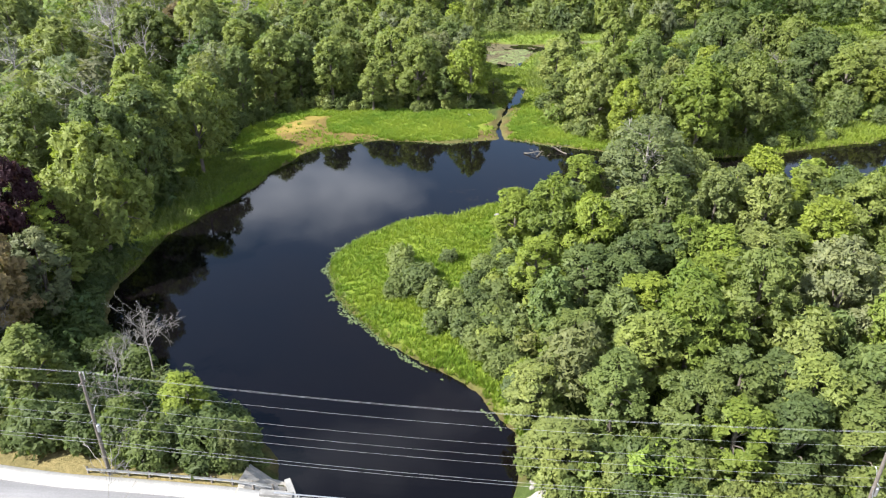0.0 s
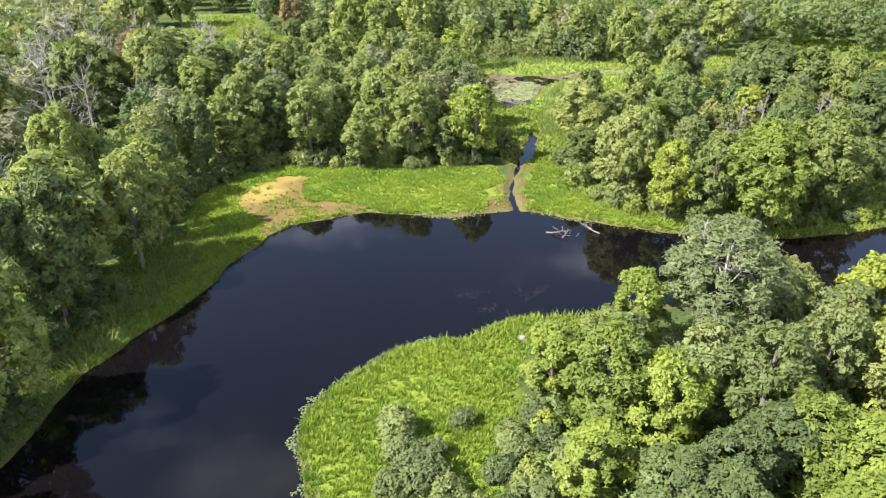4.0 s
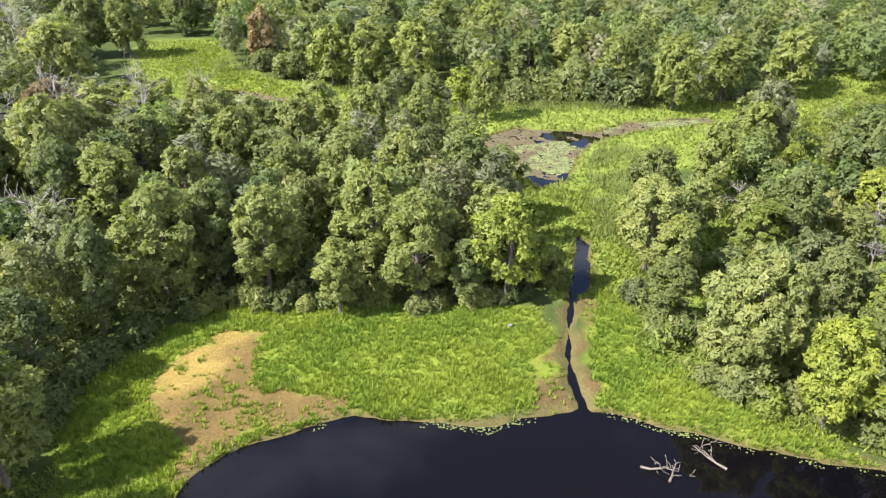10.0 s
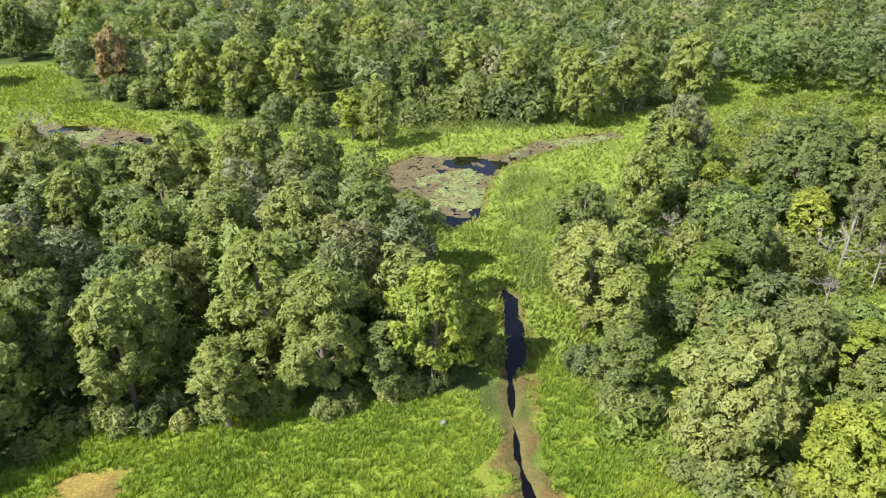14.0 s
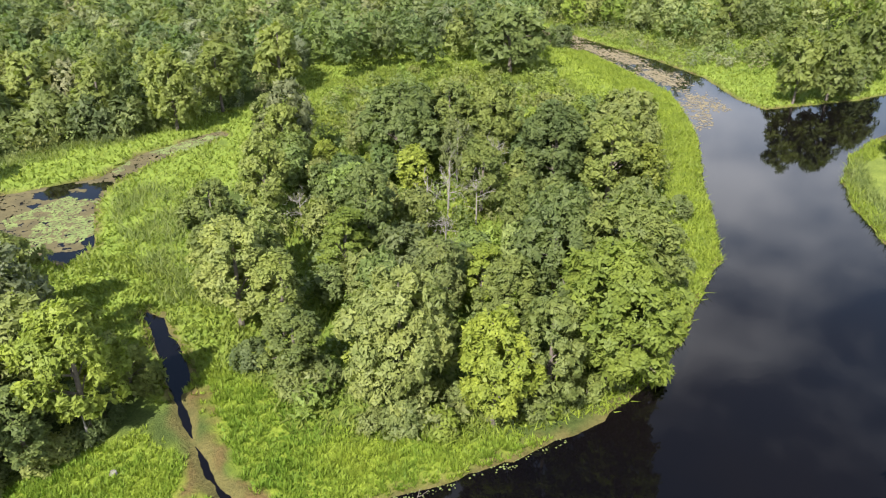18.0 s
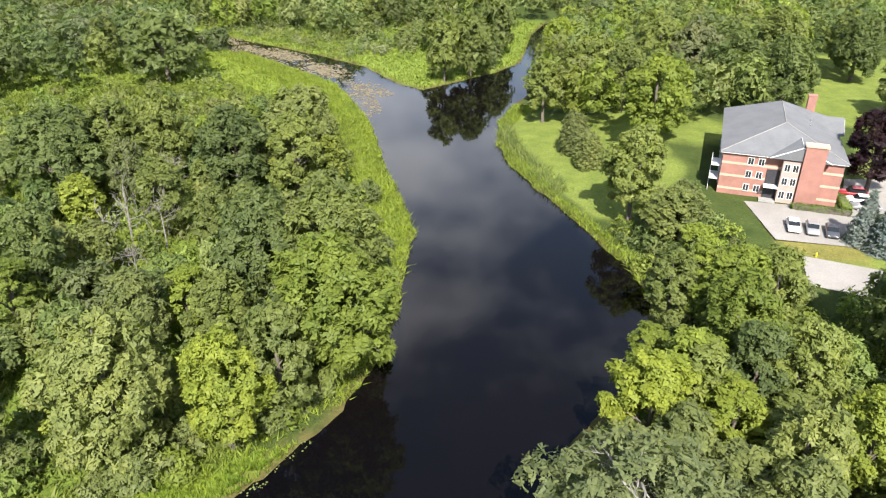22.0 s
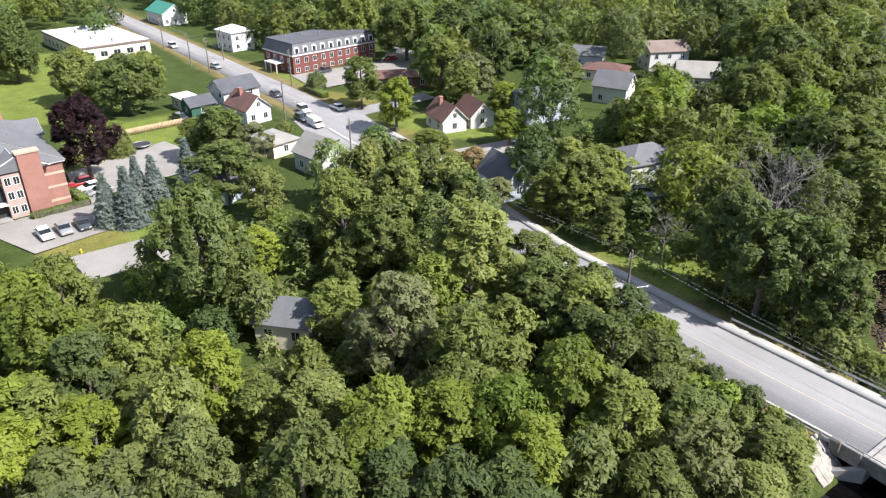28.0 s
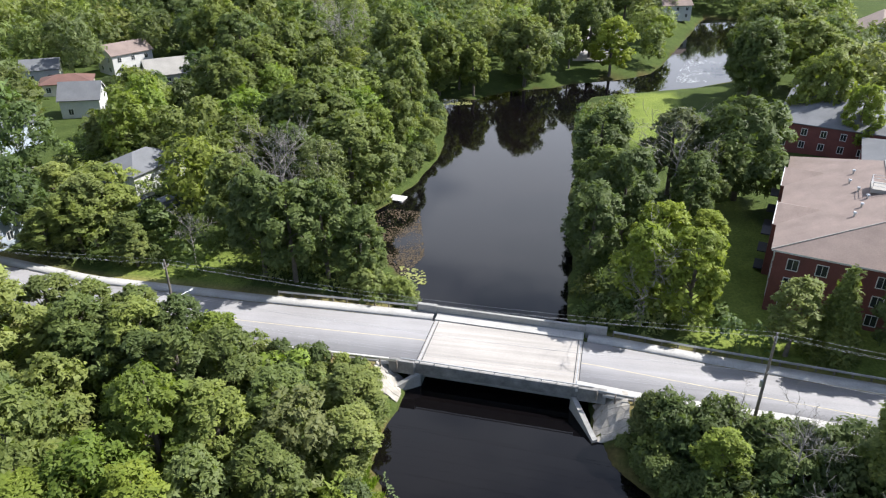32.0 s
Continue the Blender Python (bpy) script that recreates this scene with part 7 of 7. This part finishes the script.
GRASS = grass_material()
tufted("marsh_grass", [MEADOWS[0], MEADOWS[1], MEADOWS[3]], 6.5, 11, (0.38, 0.72), ((0.146, 0.232, 0.032), (0.232, 0.292, 0.040)), "lush yellow-green marsh grass", 31, off_sand)
blade_stuff("far_marsh_grass", [MEADOWS[2], MEADOWS[4], MEADOWS[5], MEADOWS[6], MEADOWS[7], MEADOWS[7], MEADOWS[7], MEADOWS[8], MEADOWS[9], MEADOWS[10], FIELD], 2.0, (0.5, 1.0), 0.26, (0.215, 0.275, 0.055), "yellow-green marsh grass around the far pools", 32)
REEDS = [[(150, 168), (163, 168), (148, 160), (136, 152), (124, 142), (120, 145), (133, 157)], [(24, 208), (30, 200), (34, 222), (44, 246), (34, 256), (28, 240)],
         [(-30, 306), (0, 288), (60, 290), (60, 282), (0, 280), (-34, 298)], [(-44, 128), (-36, 128), (-42, 100), (-46, 100)]]
# west bank blades: the trees' shade is put into this darker green
blade_stuff("bank_grass", [[(-48, 150), (-33, 150), (-28, 140), (-32, 120), (-41, 100), (-44, 84), (-50, 90), (-48, 120)]], 30, (0.4, 0.9), 0.07, (0.120, 0.165, 0.042), "rough grass on the west bank, tree shade put into its colour", 36, margin=-0.25)
blade_stuff("bank_grass", [[(34, 160), (56, 151), (84, 158), (97, 161), (124, 181), (150, 200), (182, 228), (204, 274), (196, 280), (170, 238), (140, 204), (110, 182), (84, 162), (56, 155), (36, 162)], [(6, 117), (16, 121), (26, 123), (31, 130), (14, 126), (2, 121)], [(112, 150), (134, 165), (176, 174), (176, 164), (150, 166), (120, 144), (96, 122), (88, 121)]], 16, (0.45, 1.05), 0.12, (0.180, 0.240, 0.045), "rank green grass along the banks", 35, margin=-0.25)
blade_stuff("reeds", REEDS, 7, (1.1, 2.0), 0.10, (0.205, 0.255, 0.09), "tall grey-green cattail reeds", 33, mask=lambda p, rng: wobble(p, 3.0, 6) + 0.4 * rng.normal(size=len(p)) > -0.35)
blade_stuff("meadow_herbs", [SCRUB], 4.0, (0.5, 1.2), 0.20, (0.205, 0.255, 0.058), "rank green herbs and tall grass between shrubs", 34)


def floating(name, outlines, per_m2, size, colour, label, seed, z=0.025, keep=None, rough=0.95):
    """Small floating leaves and mats on the water, as one mesh."""
    rng = np.random.default_rng(seed)
    got = []
    for poly in outlines:
        a = np.array(poly, float)
        lo, hi = a.min(0), a.max(0)
        p = rng.uniform(lo, hi, (int((hi - lo).prod() * per_m2), 2))
        got.append(p[signed(poly, p) < 0])
    p = np.concatenate(got)
    d = shore(p)
    p = p[(d < 0.3) if keep is None else keep(p, d, rng)]
    n, k = len(p), 7
    r = rng.uniform(*size, n)
    a = np.arange(k) * 2 * np.pi / k
    rr = r[:, None] * rng.uniform(0.7, 1.15, (n, k))
    v = np.stack([p[:, :1] + np.cos(a) * rr, p[:, 1:] + np.sin(a) * rr, np.repeat((z + rng.uniform(0, 0.02, n))[:, None], k, 1)], 2)
    me = mesh_of(name, v.reshape(-1, 3), np.arange(n * k).reshape(n, k), surface(name + "_skin", colour, rough, 0.35, 0.4, 3))
    return tagged(new(name, me), label, "water plants", kind="stuff")


TIPSHORE = [(14, 66), (8, 75), (-3, 82), (-12, 95), (-14, 106), (-9, 114), (2, 122), (12, 127), (14, 124), (0, 118), (-8, 108), (-9, 96), (-2, 84), (12, 70)]
floating("lily_pads", [TIPSHORE], 40, (0.05, 0.14), (0.085, 0.115, 0.042), "pale green lily pads along the shore", 41, keep=lambda p, d, r: (d < 0.7) & (d > -0.5 - 1.3 * np.clip(0.4 + wobble(p, 1.6, 1) + 0.5 * wobble(p, 0.5, 4), 0, 1.2)) & (r.uniform(size=len(p)) < 0.8))
blade_stuff("shore_reeds", [TIPSHORE], 26, (0.25, 0.6), 0.10, (0.120, 0.160, 0.058), "low leafy water plants fringing the peninsula", 45, margin=-0.4, mask=lambda p, rng: shore(p) < 0.9 + 0.8 * wobble(p, 1.4, 3))
floating("shore_lilies", [[(-30, 140), (-12, 163), (16, 165), (46, 155), (46, 150), (14, 158), (-10, 156), (-22, 150), (-27, 140)]], 16, (0.05, 0.15), (0.105, 0.130, 0.036), "yellow-green lily pads fringing the marsh", 42, keep=lambda p, d, r: (d < 0.3) & (d > -1.1) & (r.uniform(size=len(p)) < 0.25 + 0.9 * wobble(p, 3.2, 2)))
floating("pool_lilies", [[(13, 236), (22, 234), (31, 250), (26, 258), (14, 254)], [(38, 262), (68, 268), (68, 280), (36, 268)], [(-68, 296), (-58, 298), (-60, 288), (-68, 291)]], 7.0, (0.12, 0.36), (0.13, 0.17, 0.05), "yellow-green lily rafts on the marsh pool", 43, keep=lambda p, d, r: (d < 0) & (wobble(p, 3.5, 3) > -0.25))
floating("pool_mud", [POOL, LEFTPOOL], 4.6, (0.2, 0.7), (0.082, 0.068, 0.028), "brown algae film on the marsh pool", 44, z=0.012, keep=lambda p, d, r: (d < 0.2) & (wobble(p, 5, 6) > -0.42))
floating("river_mats", [[(147, 199), (162, 210), (178, 228), (190, 250), (203, 276), (208, 300), (224, 306), (214, 280), (204, 250), (190, 232), (170, 208), (158, 200)],
                        [(180, 214), (200, 236), (212, 262), (226, 318), (218, 320), (198, 250), (178, 222)], [(226.8, 309.3), (223.8, 285.6), (194.4, 236.8), (188.8, 221.0), (175.7, 204.1), (169.9, 205.7), (179.4, 223.4), (197.4, 251.5), (209.7, 279.9)], [(167.6, 222.0), (168.6, 217.4), (147.6, 200.5), (133.2, 188.0), (119.8, 180.9), (122.4, 185.4), (137.1, 198.0)]], 2.6, (0.12, 0.5), (0.155, 0.128, 0.072), "tan floating weed mats on the river", 45, z=0.012, keep=lambda p, d, r: (d < 0.3) & (wobble(p, 6, 9) + 0.8 * r.normal(size=len(p)) * 0.3 > 0.0))
floating("cove_weed", [[(30, 24), (20, 30), (18, 22), (22, 6), (28, 6), (31, 12)]], 34, (0.04, 0.15), (0.062, 0.043, 0.021), "brown submerged weed in a shallow cove", 46, z=0.006, keep=lambda p, d, r: (d < 0.2) & (wobble(p, 2.5, 4) + 0.45 * r.normal(size=len(p)) > -0.1))
floating("cove_lilies", [[(16, 31), (20, 30), (21, 26), (17, 27)], [(30, -60), (22, -62), (24, -68), (32, -66)]], 5, (0.12, 0.3), (0.19, 0.20, 0.06), "yellow lily rafts in the cove", 47)
floating("pond_weed", [[(4, 132), (18, 136), (24, 131), (14, 127), (4, 128)]], 9.0, (0.03, 0.08), (0.034, 0.020, 0.014), "reddish pond weed near the surface", 48, z=0.004, keep=lambda p, d, r: (d < -1) & (wobble(p, 1.2, 5) > 0.3))
floating("rapids_foam", [[(-33, -94), (-50, -101), (-56, -122), (-42, -128), (-36, -112)]], 5.0, (0.08, 0.26), (0.66, 0.69, 0.71), "white foam of river rapids", 49, z=0.03, keep=lambda p, d, r: (d < 0.2) & (wobble(p, 3, 8) + 0.7 * r.normal(size=len(p)) > 0.6))


WETWOOD = surface("wet_wood", (0.145, 0.125, 0.098), 0.9, 0.3, 1.0, 8)


def driftwood(x, y, rz, length, label, seed):
    rng = np.random.default_rng(seed)
    out = []
    branch_tubes(rng, (0, 0, 0.1), (1, 0, 0.08), length, 0.16, 2, out)
    o = root("driftwood", pose(x, y, 0.0, 0, 0, rz), label, "driftwood", "fallen branches")
    for k, (pts, radii) in enumerate(out):
        bm = bmesh.new()
        tube(bm, [(a, b, max(-0.1, min(c, 0.9))) for a, b, c in pts], [max(0.03, r) for r in radii], 6)
        part("twig" if k else "branch", bm, WETWOOD, o)


driftwood(20.0, 153.2, -35, 3.0, "pale bare branch lying in the pond", 1)
driftwood(29.0, 153.0, 160, 3.4, "pale forked branch lying in the pond", 3)
driftwood(22.5, 151.2, 70, 2.5, "short pale branch sticking out of water", 5)


def boulder(x, y, r, label):
    bm = bmesh.new()
    bmesh.ops.create_icosphere(bm, subdivisions=3, radius=r)
    for v in bm.verts:
        v.co *= 1 + 0.35 * (noise.noise(v.co * (1.6 / r)) )
        v.co.z *= 0.7
    me = bpy.data.meshes.new("boulder")
    bm.to_mesh(me)
    bm.free()
    me.materials.append(ROCK)
    o = new("boulder", me)
    o.location = (x, y, gz(x, y) + r * 0.25)
    tagged(o, label, "boulder")


boulder(13.6, 120.6, 0.5, "pale grey boulder in the grass")
boulder(7.9, 178.9, 0.42, "pale grey boulder in the marsh grass")
boulder(-6.0, 60.2, 0.6, "pale grey boulder at the water's edge")


def snag(x, y, h):
    bm = bmesh.new()
    tube(bm, [(0, 0, -0.3), (0.1, 0.05, h * 0.5), (0.05, 0.2, h)], [0.16, 0.12, 0.05], 7)
    tube(bm, [(0.08, 0.04, h * 0.55), (0.7, 0.3, h * 0.75)], [0.05, 0.02], 5)
    o = root("snag", pose(x, y, gz(x, y)), "bare pale dead trunk in the grass", "dead tree")
    part("trunk", bm, DEADWOOD, o)


snag(7.4, 184.5, 4.0)


def hydrant(x, y):
    h = root("fire_hydrant", pose(x, y, gz(x, y)), "small yellow fire hydrant on the grass strip", "hydrant")
    bm = bmesh.new()
    tube(bm, [(0, 0, 0), (0, 0, 0.5), (0, 0, 0.55), (0, 0, 0.72)], [0.13, 0.13, 0.17, 0.06], 10)
    part("barrel", bm, paint("hydrant_yellow", (0.75, 0.55, 0.03)), h)
    bm = bmesh.new()
    tube(bm, [(-0.22, 0, 0.42), (0.22, 0, 0.42)], [0.06, 0.06], 8)
    part("outlet", bm, paint("hydrant_outlet", (0.75, 0.55, 0.03)), h)


hydrant(104.5, 101.5)
HEDGE = foliage("hedge_leaf", (0.14, 0.21, 0.05), fine=7.0)


def hedge(x, y, rz, length, depth, high, label):
    rng = np.random.default_rng(int(abs(x * 7 + y)))
    n = int((2 * (length + depth) * high + length * depth) * 26)
    p = rng.uniform(-0.5, 0.5, (n, 3))
    ax = rng.integers(0, 3, n)
    p[np.arange(n), ax] = np.where((ax == 2) | (rng.uniform(size=n) < 0.5), 0.5, -0.5)
    nrm = p * 2 + rng.normal(size=p.shape) * 0.5
    p = p * np.array([length, depth, high]) + np.array([0, 0, high / 2]) + rng.normal(size=p.shape) * 0.07
    v, f = sprays(rng, p, nrm, 0.26)
    h = root("hedge", pose(x, y, gz(x, y), 0, 0, rz), label, "hedge", "clipped hedges")
    o = new("leaves", mesh_of("leaves", v, f, HEDGE))
    o.parent = h
    part("core", boxed(-length / 2 + 0.12, length / 2 - 0.12, -depth / 2 + 0.12, depth / 2 - 0.12, -0.2, high - 0.1), BARK, h)


hedge(122.0, 100.0, 92, 9, 1.2, 0.9, "clipped green hedge below the brick wall")
hedge(126.5, 96.2, 5, 6, 1.4, 1.0, "clipped green hedge beside the parking lot")
hedge(160, 30, 0, 10, 2.0, 1.3, "clipped green hedge beside the street")
